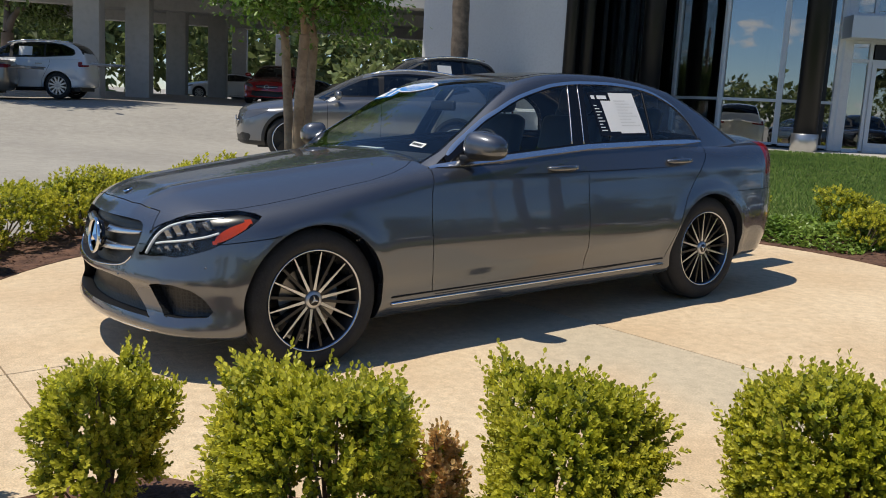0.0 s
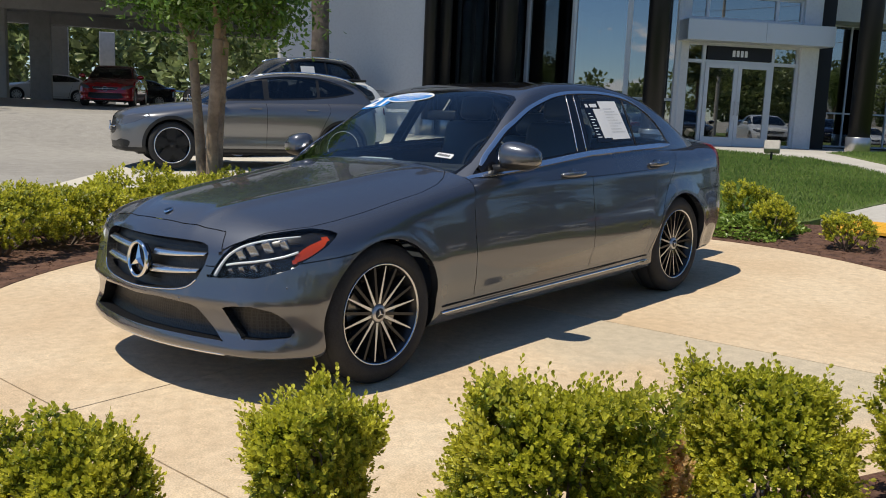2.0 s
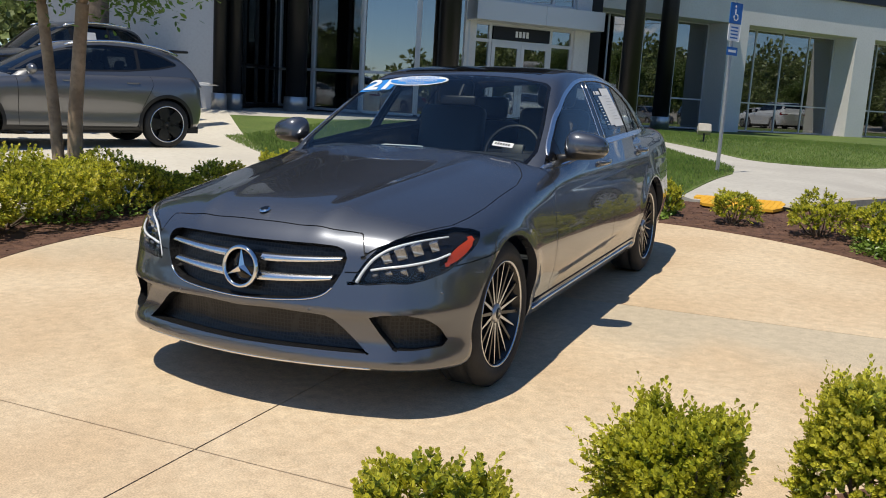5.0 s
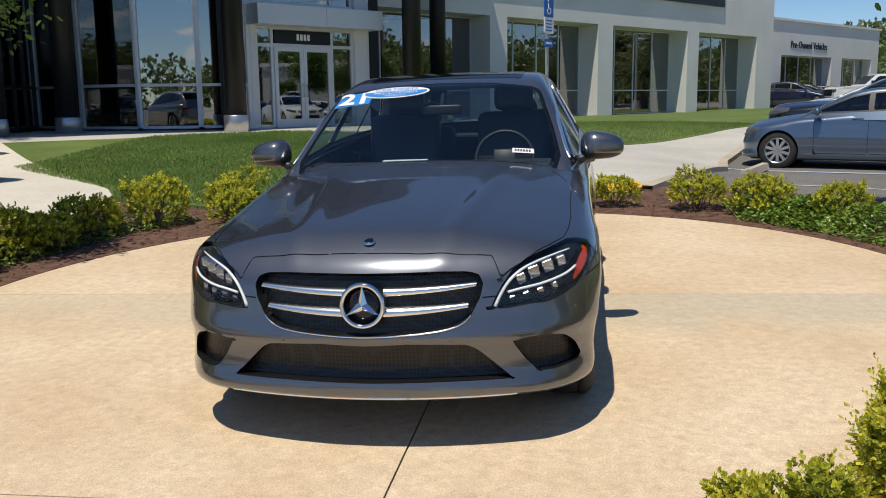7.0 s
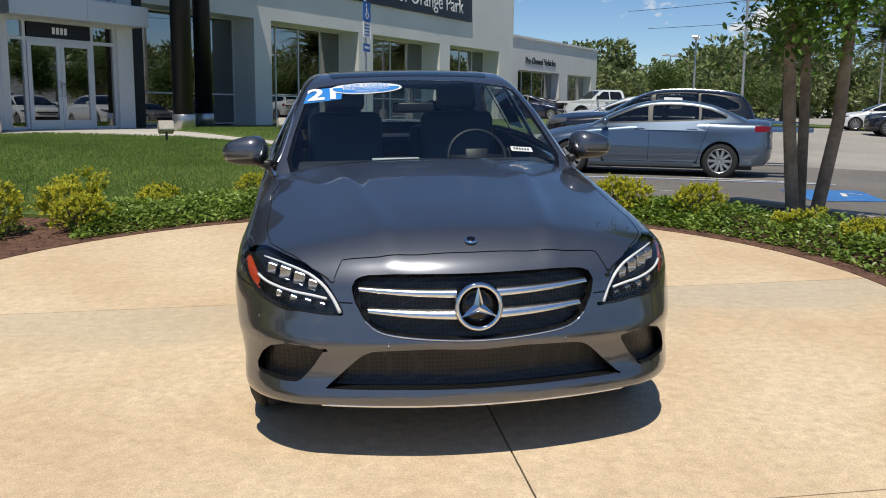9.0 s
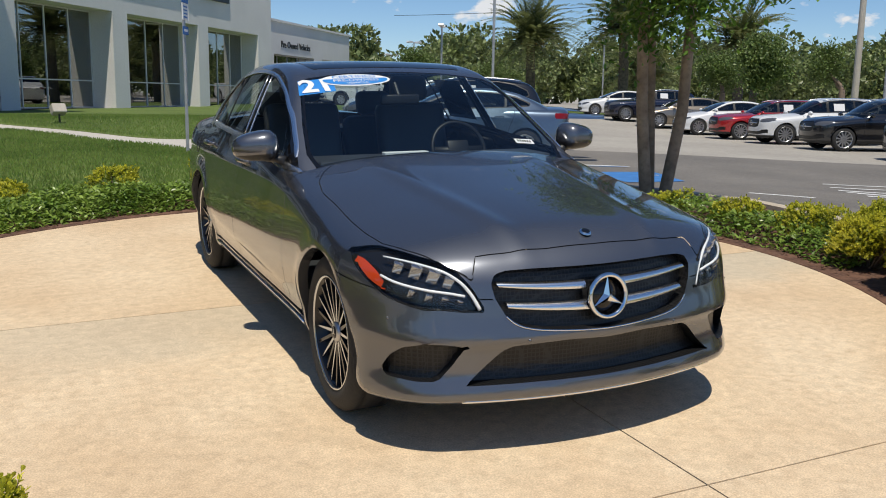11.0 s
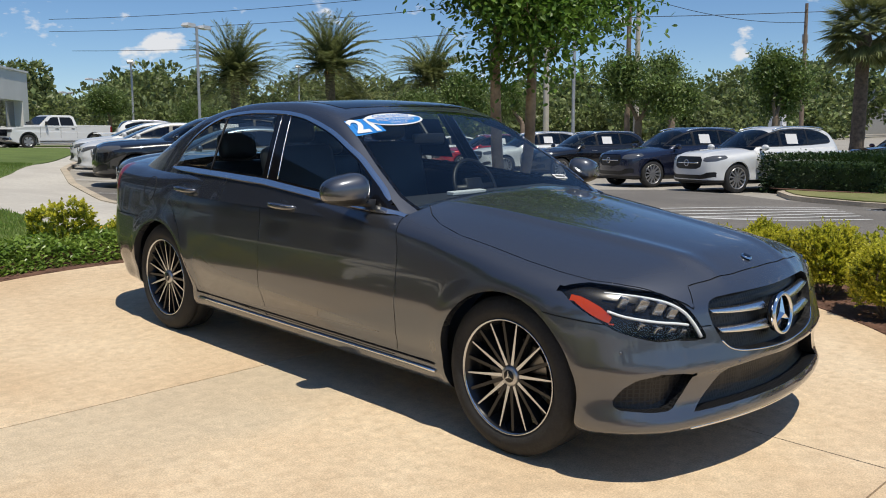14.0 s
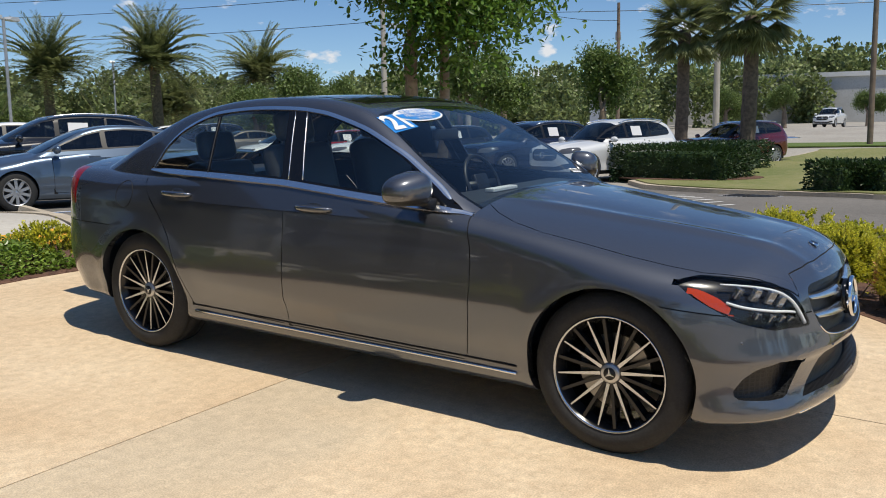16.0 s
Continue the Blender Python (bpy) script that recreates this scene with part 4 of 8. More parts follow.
def cabin_inside(parent, S):
    """Seats, dashboard, steering wheel and floor behind the glass."""
    y0, y1, zb = S["cabin_y"][0], S["cabin_y"][1], S["belt_z"]
    bm = box(-0.70, 0.70, y0 + 0.16, y0 + 0.55, zb - 0.32, zb - 0.06, None, 0.06)
    add_box(bm, -0.66, 0.66, y0 + 0.13, y0 + 0.42, zb - 0.08, zb - 0.035, None, 0.015)
    part("dashboard", bm, INSIDE, parent, "black dashboard")
    ws = S["wheelbase"] / 2.84
    for x, y in ((0.37, y0 + 1.05 * ws), (-0.37, y0 + 1.05 * ws)):
        bm = bmesh.new()
        seat(bm, x, y, zb - 0.42)
        part("front_seat", bm, INSIDE, parent, "black leather seat with a headrest", True)
    bm = bmesh.new()
    for x in (-0.36, 0.36):
        seat(bm, x, y0 + 1.72 * ws, zb - 0.44, True)
    part("rear_seat", bm, INSIDE, parent, "", True)
    bm = bmesh.new()
    mm = pose(0.37, y0 + 0.70, zb - 0.06, 66, 0, 0)
    add_lathe(bm, [(0.170 + 0.012 * math.cos(a), 0.012 * math.sin(a)) for a in np.linspace(0, 2 * math.pi, 9)], 32, "z", mm)
    add_box(bm, -0.17, 0.17, -0.02, 0.02, -0.012, 0.0, mm)
    add_box(bm, -0.07, 0.07, -0.06, 0.06, -0.03, 0.005, mm, 0.01)
    part("steering_wheel", bm, TRIM, parent, "", True)
    part("cabin_floor", box(-0.70, 0.70, y0 - 0.1, y0 + 1.6 * ws, 0.22, 0.3), INSIDE, parent)
    part("parcel_shelf", box(-0.62, 0.62, y1 - 0.62, y1 - 0.18, zb - 0.06, zb - 0.03), INSIDE, parent)


def sedan_spec():
    S = dict(wheelbase=2.84, axle=0.335, arch=0.362, flare=0.010, tilt=-0.004, half=0.905, k_top=0.075, k_front=0.10, k_roof=0.052, roof_crown=0.015)
    S["wide"] = curve([(-0.9, 0.86), (-0.4, 0.893), (0.0, 0.905), (0.6, 0.897), (1.4, 0.90), (2.4, 0.905), (2.84, 0.905), (3.3, 0.885), (3.7, 0.85), (4.0, 0.82)])
    S["section"] = curve([(0.05, -0.13), (0.2, -0.075), (0.27, -0.05), (0.34, -0.042), (0.42, -0.018), (0.50, -0.004), (0.56, 0.0), (0.66, -0.009), (0.75, -0.020), (0.82, -0.030), (0.855, -0.033), (0.90, -0.046), (0.96, -0.068), (1.02, -0.098), (1.1, -0.16), (1.3, -0.3)])
    S["top"] = curve([(-0.95, 0.665), (-0.75, 0.748), (-0.6, 0.811), (-0.45, 0.850), (-0.2, 0.889), (0.1, 0.927), (0.4, 0.965), (0.7, 0.995), (1.0, 1.00), (1.6, 1.02), (2.3, 1.05), (2.8, 1.045), (3.3, 1.066), (3.6, 1.066), (3.8, 1.048), (4.0, 0.99)])
    S["crown"] = lin([(-0.8, 0.10), (-0.5, 0.085), (0.0, 0.075), (0.6, 0.06), (1.2, 0.02), (2.6, 0.02), (3.2, 0.06), (3.8, 0.07)])
    S["ridge"] = lambda ax, y: 0.010 * np.exp(-((ax - (0.30 + 0.13 * np.clip(y + 0.6, 0, 1.4))) / 0.05) ** 2) * np.clip((0.75 - y) * 3, 0, 1)
    S["nose"] = curve([(0.0, -0.64), (0.17, -0.735), (0.215, -0.782), (0.255, -0.788), (0.295, -0.772), (0.34, -0.758), (0.42, -0.762), (0.452, -0.776), (0.50, -0.764), (0.54, -0.752), (0.62, -0.732), (0.70, -0.706), (0.78, -0.65), (0.9, -0.5)])
    S["nose_plan"] = lambda ax: 0.085 * (ax / 0.55) ** 2 + 2.2 * np.maximum(ax - 0.62, 0) ** 2
    S["tail"] = curve([(0.0, 3.68), (0.25, 3.76), (0.4, 3.84), (0.55, 3.865), (0.75, 3.85), (0.95, 3.84), (1.06, 3.83), (1.2, 3.78)])
    S["tail_plan"] = lambda ax: 0.09 * (ax / 0.6) ** 2 + 2.2 * np.maximum(ax - 0.6, 0) ** 2
    S["floor"] = lin([(-0.8, 0.222), (-0.3, 0.195), (0.4, 0.19), (2.4, 0.20), (3.2, 0.235), (3.9, 0.265)])
    S["roof"] = curve([(0.22, 0.72), (0.50, 0.882), (0.72, 1.005), (1.0, 1.165), (1.25, 1.308), (1.46, 1.394), (1.7, 1.438), (2.0, 1.446), (2.35, 1.426), (2.7, 1.358), (3.0, 1.255), (3.25, 1.15), (3.5, 1.035), (3.75, 0.90)])
    S["bow"] = lin([(0.6, 0.025), (1.1, 0.015), (1.45, 0.0), (1.7, 0.0), (2.7, 0.0), (3.2, 0.055)])
    S["tuck"] = lambda y, z: np.where(z < 0.6, np.clip(1 - 5 * (-0.27 - y), 0.25, 1), 1)
    S["crease"] = lambda y, z: 0.008 * np.exp(-((z - (0.385 + 0.045 * (y - 0.6))) / np.where(z > 0.385 + 0.045 * (y - 0.6), 0.07, 0.02)) ** 2) * np.clip((y - 0.45) * 1.5, 0, 1) * np.clip((2.6 - y) * 3, 0, 1)
    S["cabin_wide"] = curve([(0.5, 0.72), (0.8, 0.768), (1.3, 0.805), (2.0, 0.822), (2.6, 0.802), (3.1, 0.745), (3.6, 0.64)])
    S["lean"] = 0.50
    S["cabin_y"], S["belt_z"] = (0.62, 3.35), 1.0
    return S

# ---- the display car ----
def side_clip(f, x, lim=0.5):
    return np.maximum(f, lim - np.abs(x))


def display_car(m):
    S = sedan_spec()
    car = thing("sedan", "polished metallic grey four-door sedan with black multi-spoke wheels", "car", m)
    F = body_field(S)
    bm = shrink(F, 0.56, -0.42, 3.4, rect_dirs(208, 0.9, 0.42, 0.36), 132, 34, 1.6, (0.33, 0.42))
    arches = lambda x, y, z: side_clip(np.minimum(np.hypot(y, z - S["axle"]), np.hypot(y - S["wheelbase"], z - S["axle"])) - S["arch"], x)
    GRILLE_P = [(0, 0.707), (0.3, 0.709), (0.40, 0.705), (0.44, 0.692), (0.455, 0.66), (0.445, 0.61), (0.41, 0.545), (0.36, 0.508), (0.25, 0.487), (0, 0.474)]
    GRILLE_P = GRILLE_P + [(-x, z) for x, z in GRILLE_P[::-1]][1:-1]
    LOWER_P = [(-0.565, 0.290), (-0.52, 0.328), (-0.43, 0.414), (-0.385, 0.436), (-0.17, 0.446), (0, 0.438), (0.17, 0.446), (0.385, 0.436), (0.43, 0.414), (0.52, 0.328), (0.565, 0.290), (0.3, 0.292), (0, 0.290), (-0.3, 0.292)]
    SIDE_P = [(0.560, 0.436), (0.62, 0.450), (0.70, 0.452), (0.76, 0.430), (0.795, 0.392), (0.818, 0.335), (0.806, 0.310), (0.72, 0.303), (0.655, 0.308), (0.605, 0.365)]
    LAMP_P = [(0.480, 0.562), (0.498, 0.602), (0.524, 0.650), (0.562, 0.701), (0.618, 0.738), (0.71, 0.762), (0.76, 0.770), (0.95, 0.775), (0.95, 0.560), (0.64, 0.572), (0.55, 0.562)]
    LAMP_S = [(-0.252, 0.748), (-0.281, 0.762), (-0.337, 0.770), (-0.42, 0.764), (-0.53, 0.752), (-0.80, 0.75), (-0.80, 0.553), (-0.66, 0.559), (-0.60, 0.569), (-0.55, 0.584), (-0.48, 0.609), (-0.40, 0.656), (-0.336, 0.692), (-0.292, 0.720)]
    AMBER_S = [(-0.296, 0.739), (-0.345, 0.729), (-0.41, 0.702), (-0.46, 0.664), (-0.466, 0.632), (-0.408, 0.656), (-0.362, 0.684), (-0.322, 0.710)]
    TAIL_P = [(0.42, 0.985), (0.45, 0.86), (0.62, 0.83), (0.95, 0.80), (0.95, 0.93), (0.84, 0.985), (0.7, 1.0)]
    FRONT_DOOR = [(0.677, 0.285), (0.648, 0.45), (0.640, 0.65), (0.649, 0.79), (0.676, 0.885), (0.70, 0.945), (0.74, 1.10), (1.775, 1.15), (1.752, 0.98), (1.742, 0.77), (1.733, 0.5), (1.735, 0.295)]
    REAR_DOOR = [(1.735, 0.295), (1.733, 0.5), (1.742, 0.77), (1.752, 0.98), (1.775, 1.15), (2.70, 1.15), (2.835, 1.04), (2.838, 0.985), (2.80, 0.92), (2.66, 0.775), (2.585, 0.68), (2.51, 0.52), (2.46, 0.40), (2.43, 0.315)]
    HOOD_P = [(0.0, -0.634), (0.2, -0.628), (0.35, -0.612), (0.44, -0.594), (0.483, -0.587), (0.520, -0.640), (0.615, -0.565), (0.70, -0.445), (0.752, -0.335), (0.772, -0.20), (0.778, -0.05), (0.772, 0.15), (0.775, 0.35), (0.745, 0.50), (0.69, 0.61), (0.60, 0.715), (0.4, 0.70), (0, 0.66)]
    HOOD_P = HOOD_P + [(-x, y) for x, y in HOOD_P[::-1]][1:-1]
    TRUNK_P = [(0.0, 3.43), (0.55, 3.33), (0.64, 3.42), (0.66, 3.75), (0.60, 4.1)]
    TRUNK_P = TRUNK_P + [(-x, y) for x, y in TRUNK_P[::-1]][:-1]
    ahead = lambda f, y: np.maximum(f, y + 0.02)
    behind = lambda f, y: np.maximum(f, 3.0 - y)
    grille = lambda x, y, z: ahead(sd_poly(x, z, GRILLE_P), y)
    lower = lambda x, y, z: ahead(sd_poly(x, z, LOWER_P), y)
    sidein = lambda x, y, z: ahead(sd_poly(np.abs(x), z, SIDE_P), y)
    lamp = lambda x, y, z: ahead(np.maximum(sd_poly(np.abs(x), z, LAMP_P), sd_poly(y, z, LAMP_S)), y)
    amber = lambda x, y, z: side_clip(sd_poly(y, z, AMBER_S), x, 0.72)
    tail = lambda x, y, z: behind(sd_poly(np.abs(x), z, TAIL_P) - 0.01, y - 0.45 + 0.35 * (np.abs(x) - 0.9))
    opening = lambda x, y, z: np.maximum(np.maximum(np.abs(x) - 0.735, 0.93 - z), np.maximum(0.74 - y, y - 3.2))
    fd = lambda x, y, z: side_clip(sd_poly(y, z, FRONT_DOOR), x, 0.6)
    rd = lambda x, y, z: side_clip(sd_poly(y, z, REAR_DOOR), x, 0.6)
    hood = lambda x, y, z: np.maximum(sd_poly(x, y, HOOD_P), 0.62 - z)
    trunk = lambda x, y, z: np.maximum(sd_poly(x, y, TRUNK_P), 0.72 - z)
    bump_f = lambda x, y, z: np.maximum(z - np.where(np.abs(x) > 0.45, 0.655, 0.47), y + 0.12)
    bump_r = lambda x, y, z: np.maximum(z - 0.70, 3.08 - y)
    W = 0.0022
    gaps = lambda x, y, z: np.minimum(np.minimum(np.abs(fd(x, y, z)), np.abs(rd(x, y, z))), np.minimum(np.abs(hood(x, y, z)), np.abs(trunk(x, y, z)))) - W
    bgap = lambda x, y, z: np.minimum(np.maximum(np.abs(z - 0.655 - 0.10 * (y + 0.205)) - W, np.maximum(y + 0.20, 0.45 - np.abs(x))), np.maximum(np.abs(z - 0.70) - W, 3.1 - y))
    for f in (fd, rd, hood, trunk, lambda x, y, z: np.maximum(z - 0.655 - 0.10 * (y + 0.205), y + 0.1), lambda x, y, z: z - 0.70 + 0.5 * (y < 3.0)):
        cut(bm, f)
    reg = split_regions(bm, [("arch", arches), ("opening", opening), ("grille", grille), ("lower", lower), ("side_intake", sidein), ("amber", amber), ("lamp", lamp), ("tail", tail), ("gap", gaps), ("bgap", bgap),
                             ("front_door", fd), ("rear_door", rd), ("hood", hood), ("trunk", trunk), ("bump_f", bump_f), ("bump_r", bump_r)])
    P = lambda n, faces, mat, lab="", off=0.0: part(n, pick(bm, faces, off), mat, car, lab, True)
    # painted shell, with the wheel openings turned in
    shell = pick(bm, reg["rest"])
    arch_lips(shell, S, 0.045)
    part("body", shell, GREYPAINT, car, "metallic grey painted shell", True)
    fb = pick(bm, reg["bump_f"])
    arch_lips(fb, S, 0.045)
    part("front_bumper", fb, GREYPAINT, car, "", True)
    rb = pick(bm, reg["bump_r"])
    arch_lips(rb, S, 0.045)
    part("rear_bumper", rb, GREYPAINT, car, "", True)
    P("hood", reg["hood"], GREYPAINT)
    P("trunk_lid", reg["trunk"], GREYPAINT)
    P("shut_line", reg["gap"] + reg["bgap"], GAP, "dark gaps between the panels", -0.004)
    doors = {}
    for n in ("front_door", "rear_door"):
        for sgn, fs in zip((1, -1), sides_of(reg[n])):
            db = pick(bm, fs)
            if n == "rear_door":
                arch_lips(db, S, 0.045)
            doors[n, sgn] = part(n, db, GREYPAINT, car, "", True)
    for sgn, fs in zip((1, -1), sides_of(reg["tail"])):
        P("tail_light", fs, REDLENS, "red tail light")
    # grille: recess, louvres, ring and star
    def recess(faces, depth, mat, name, lab):
        b = pick(bm, faces)
        ex = bmesh.ops.extrude_edge_only(b, edges=[e for e in b.edges if e.is_boundary])["geom"]
        rim = [v for v in ex if isinstance(v, bmesh.types.BMVert)]
        side = [f for f in b.faces if any(v in set(rim) for v in f.verts)]
        keep = set(side)
        inner = [f for f in b.faces if f not in keep]
        # push the old faces inwards and keep the rim at the skin
        pos = {v: v.co.copy() for v in b.verts}
        rs = set(rim)
        for f in inner:
            for v in f.verts:
                if v not in rs:
                    v.co.y = pos[v].y + depth
                    v.co.x = pos[v].x * 0.985
        bmesh.ops.recalc_face_normals(b, faces=b.faces)
        return part(name, b, mat, car, lab)
    gr = recess(reg["grille"], 0.05, GRILLE, "grille", "black mesh radiator grille")
    recess(reg["lower"], 0.06, GRILLE, "lower_intake", "black mesh lower air intake")
    for fs in sides_of(reg["side_intake"]):
        recess(fs, 0.045, GRILLE, "side_intake", "black honeycomb side intake")
    nose = lambda x, z: float(S["nose"](z) + S["nose_plan"](abs(x)))
    for z0, hw, th in ((0.648, 0.428, 0.015), (0.572, 0.398, 0.017)):
        for sgn in (1, -1):
            b = bmesh.new()
            prev = None
            for k in range(17):
                x = sgn * (0.075 + (hw - 0.075) * k / 16)
                zc = z0 - 0.018 * (abs(x) < 0.1) * 0 + 0.02 * (abs(x) / hw) ** 2 - 0.012
                t2 = th * (1.20 - 0.62 * (abs(x) / hw) ** 1.5)
                yy = nose(x, zc) + 0.012
                q = [b.verts.new((x, yy + 0.03, zc - t2 * 0.7)), b.verts.new((x, yy, zc - t2)), b.verts.new((x, yy - 0.012, zc - t2 * 0.55)), b.verts.new((x, yy + 0.014, zc + t2)), b.verts.new((x, yy + 0.03, zc + t2 * 0.7))]
                if prev:
                    for i in range(4):
                        b.faces.new((prev[i], prev[i + 1], q[i + 1], q[i]))
                prev = q
            bmesh.ops.recalc_face_normals(b, faces=b.faces)
            part("louvre", b, LOUVRE, gr, "bright silver grille louvre", True)
    sy, sz = -0.754, 0.594
    b = bmesh.new()
    add_lathe(b, [(0.080 + 0.0095 * math.cos(a), 0.011 * math.sin(a)) for a in np.linspace(0, 2 * math.pi, 11)], 48, "y")
    badge = part("badge_ring", b, CHROME, gr, "round chrome badge ring with a three-pointed star", True, pose(0, sy, sz, -6))
    b = lathe([(0.0005, 0.006), (0.076, 0.006), (0.076, 0.03)], 40, "y", False)
    part("badge_disc", b, GLOSSBLK, badge, "", True)
    b = bmesh.new()
    for k in range(3):
        a = math.pi / 2 + 2 * math.pi * k / 3
        tip = Vector((0.077 * math.cos(a), 0.0, 0.077 * math.sin(a)))
        l, r = [Vector((0.020 * math.cos(a + s * 1.05), 0.003, 0.020 * math.sin(a + s * 1.05))) for s in (1, -1)]
        o = b.verts.new((0, -0.012, 0))
        vs = [b.verts.new(v) for v in (tip, l, r)]
        b.faces.new((o, vs[0], vs[1]))
        b.faces.new((o, vs[2], vs[0]))
    bmesh.ops.recalc_face_normals(b, faces=b.faces)
    part("badge_star", b, CHROME, badge)
    # thin bright edge under the grille
    b = bmesh.new()
    edge = [p for p in GRILLE_P if p[1] < 0.60]
    edge = sorted(edge, key=lambda p: p[0])
    add_tube(b, [(x, nose(x, z) - 0.001, z) for x, z in spline(edge, 60)], 0.0035, 6)
    part("grille_edge", b, CHROME, gr, "thin chrome edge", True)
    # small hood badge
    b = lathe([(0.0005, 0.003), (0.021, 0.002), (0.024, -0.004)], 24, "z", False)
    part("hood_badge", b, CHROME, car, "small chrome hood badge", True, pose(0, -0.585, float(S["top"](-0.585)) - 0.004, 20))
    b = lathe([(0.0005, 0.0042), (0.017, 0.0036)], 20, "z", False)
    part("badge_core", b, GLOSSBLK, car, "", True, pose(0, -0.585, float(S["top"](-0.585)) - 0.004, 20))
    # chin trim
    b = bmesh.new()
    def front_y(x, z):
        lo, hi = -1.2, 0.6
        for _ in range(30):
            mid = (lo + hi) / 2
            lo, hi = (mid, hi) if F(np.array([x]), np.array([mid]), np.array([z]))[0] > 0 else (lo, mid)
        return hi
    pts = [(x, front_y(x, 0.226) - 0.001, 0.228 + 0.002 * abs(x)) for x in np.linspace(-0.575, 0.575, 31)]
    add_tube(b, pts, 0.0065, 8)
    part("chin_trim", b, CHROME, car, "thin chrome strip under the chin", True)
    # parking sensors
    for x, z in ((0.33, 0.455), (-0.33, 0.455), (0.80, 0.53), (-0.80, 0.53)):
        yv = front_y(x, z) + 0.002
        b = lathe([(0.0005, -0.001), (0.004, -0.0008), (0.006, 0.004)], 14, "y", False)
        part("parking_sensor", b, GREYPAINT, car, "", True, pose(x, yv - 0.004, z, 0, 0, 30 * np.sign(x) if abs(x) > 0.6 else 0))
    # headlights
    for sgn, fs, fa in zip((1, -1), sides_of(reg["lamp"]), sides_of(reg["amber"])):
        lp = part("headlight", pick(bm, fs + fa), LENS, car, "clear headlight with a white light strip and amber side marker", True)
        lp.visible_shadow = False
        b = pick(bm, fs + fa)
        ex = bmesh.ops.extrude_edge_only(b, edges=[e for e in b.edges if e.is_boundary])["geom"]
        rs = {v for v in ex if isinstance(v, bmesh.types.BMVert)}
        for v in b.verts:
            if v not in rs:
                v.co += Vector((-sgn * 0.02, 0.045, -0.004))
        bmesh.ops.recalc_face_normals(b, faces=b.faces)
        part("housing", b, HOUSING, lp, "", True)
        part("side_marker", pick(bm, fa, -0.012), AMBER, lp, "amber side marker", True)
        def on_skin(x, z, off):
            lo, hi = -1.2, 0.6
            for _ in range(30):
                mid = (lo + hi) / 2
                if F(np.array([x]), np.array([mid]), np.array([z]))[0] > 0:
                    lo = mid
                else:
                    hi = mid
            return Vector((sgn * x, hi + off, z))
        b = bmesh.new()
        path = spline([(0.497, 0.570), (0.520, 0.618), (0.552, 0.663), (0.600, 0.700), (0.66, 0.722), (0.72, 0.735), (0.775, 0.742)], 20)
        add_tube(b, [on_skin(x, z - 0.002, 0.014) for x, z in path], [0.0078 - 0.0045 * k / 19 for k in range(20)], 8)
        path = spline([(0.545, 0.617), (0.60, 0.628), (0.68, 0.640), (0.76, 0.658), (0.80, 0.678)], 14)
        add_tube(b, [on_skin(x, z, 0.018) for x, z in path], 0.0052, 8)
        part("light_strip", b, DRL, lp, "white light strip", True)
        for x, z, r in ((0.592, 0.662, 0.020), (0.640, 0.682, 0.024), (0.692, 0.696, 0.024), (0.742, 0.706, 0.020), (0.560, 0.590, 0.013), (0.612, 0.599, 0.015), (0.665, 0.608, 0.015), (0.717, 0.622, 0.014)):
            c = on_skin(x, z, 0.035)
            b = bmesh.new()
            r *= 1.22
            add_box(b, -r * 0.78, r * 0.78, -0.010, 0.012, -r * 0.95, r * 0.95, pose(0, 0, 0, 0, -18 * sgn, 0), 0.005)
            part("reflector", b, LAMPWHITE, lp, "", False, Matrix.Translation(c) @ pose(0, 0, 0, 20, 0, sgn * 25))
    # cabin
    C = cabin_field(S)
    cb = shrink(C, 0.88, 1.15, 2.75, half_dirs(120, 0.8, 0.52), 66, 34, 1.6, (0.75, 0.95), False)
    DLO = [(0.745, 0.942), (0.815, 0.985), (0.89, 1.038), (0.985, 1.096), (1.10, 1.164), (1.19, 1.207), (1.375, 1.285), (1.60, 1.346), (1.72, 1.366), (1.85, 1.377), (2.05, 1.379), (2.21, 1.373), (2.40, 1.353), (2.51, 1.327), (2.61, 1.286), (2.70, 1.234), (2.78, 1.152), (2.83, 1.036), (2.60, 1.034), (2.2, 1.030), (1.78, 1.021), (1.25, 0.982)]
    WIND = [(0, 0.60), (0.5, 0.635), (0.695, 0.69), (0.715, 0.80), (0.676, 1.0), (0.602, 1.29), (0.585, 1.345), (0.54, 1.385), (0.3, 1.433), (0, 1.447)]
    WIND = WIND + [(-x, y) for x, y in WIND[::-1]][1:-1]
    BACK = [(0, 2.80), (0.45, 2.84), (0.50, 2.88), (0.60, 3.28), (0.56, 3.38), (0, 3.46)]
    BACK = BACK + [(-x, y) for x, y in BACK[::-1]][1:-1]
    SUNR = [(-0.45, 1.53), (0.45, 1.53), (0.47, 1.57), (0.47, 2.55), (0.43, 2.6), (-0.43, 2.6), (-0.47, 2.55), (-0.47, 1.57)]
    sideof = lambda f, x, y, z: np.maximum(f, 0.45 - np.abs(x))
    dlo = lambda x, y, z: sideof(sd_poly(y, z, DLO) - 0.004, x, y, z)
    dlo_in = lambda x, y, z: sideof(sd_poly(y, z, DLO) + 0.017, x, y, z)
    yB = lambda z: 1.750 + 0.31 * (z - 1.02)
    win1 = lambda x, y, z: np.maximum(dlo_in(x, y, z), np.maximum(y - 1.655 - 0.35 * (z - 1.014), 0.955 - y))
    win2 = lambda x, y, z: np.maximum(dlo_in(x, y, z), np.maximum(yB(z) + 0.052 - y, y - 2.336 - 0.21 * (z - 1.045)))
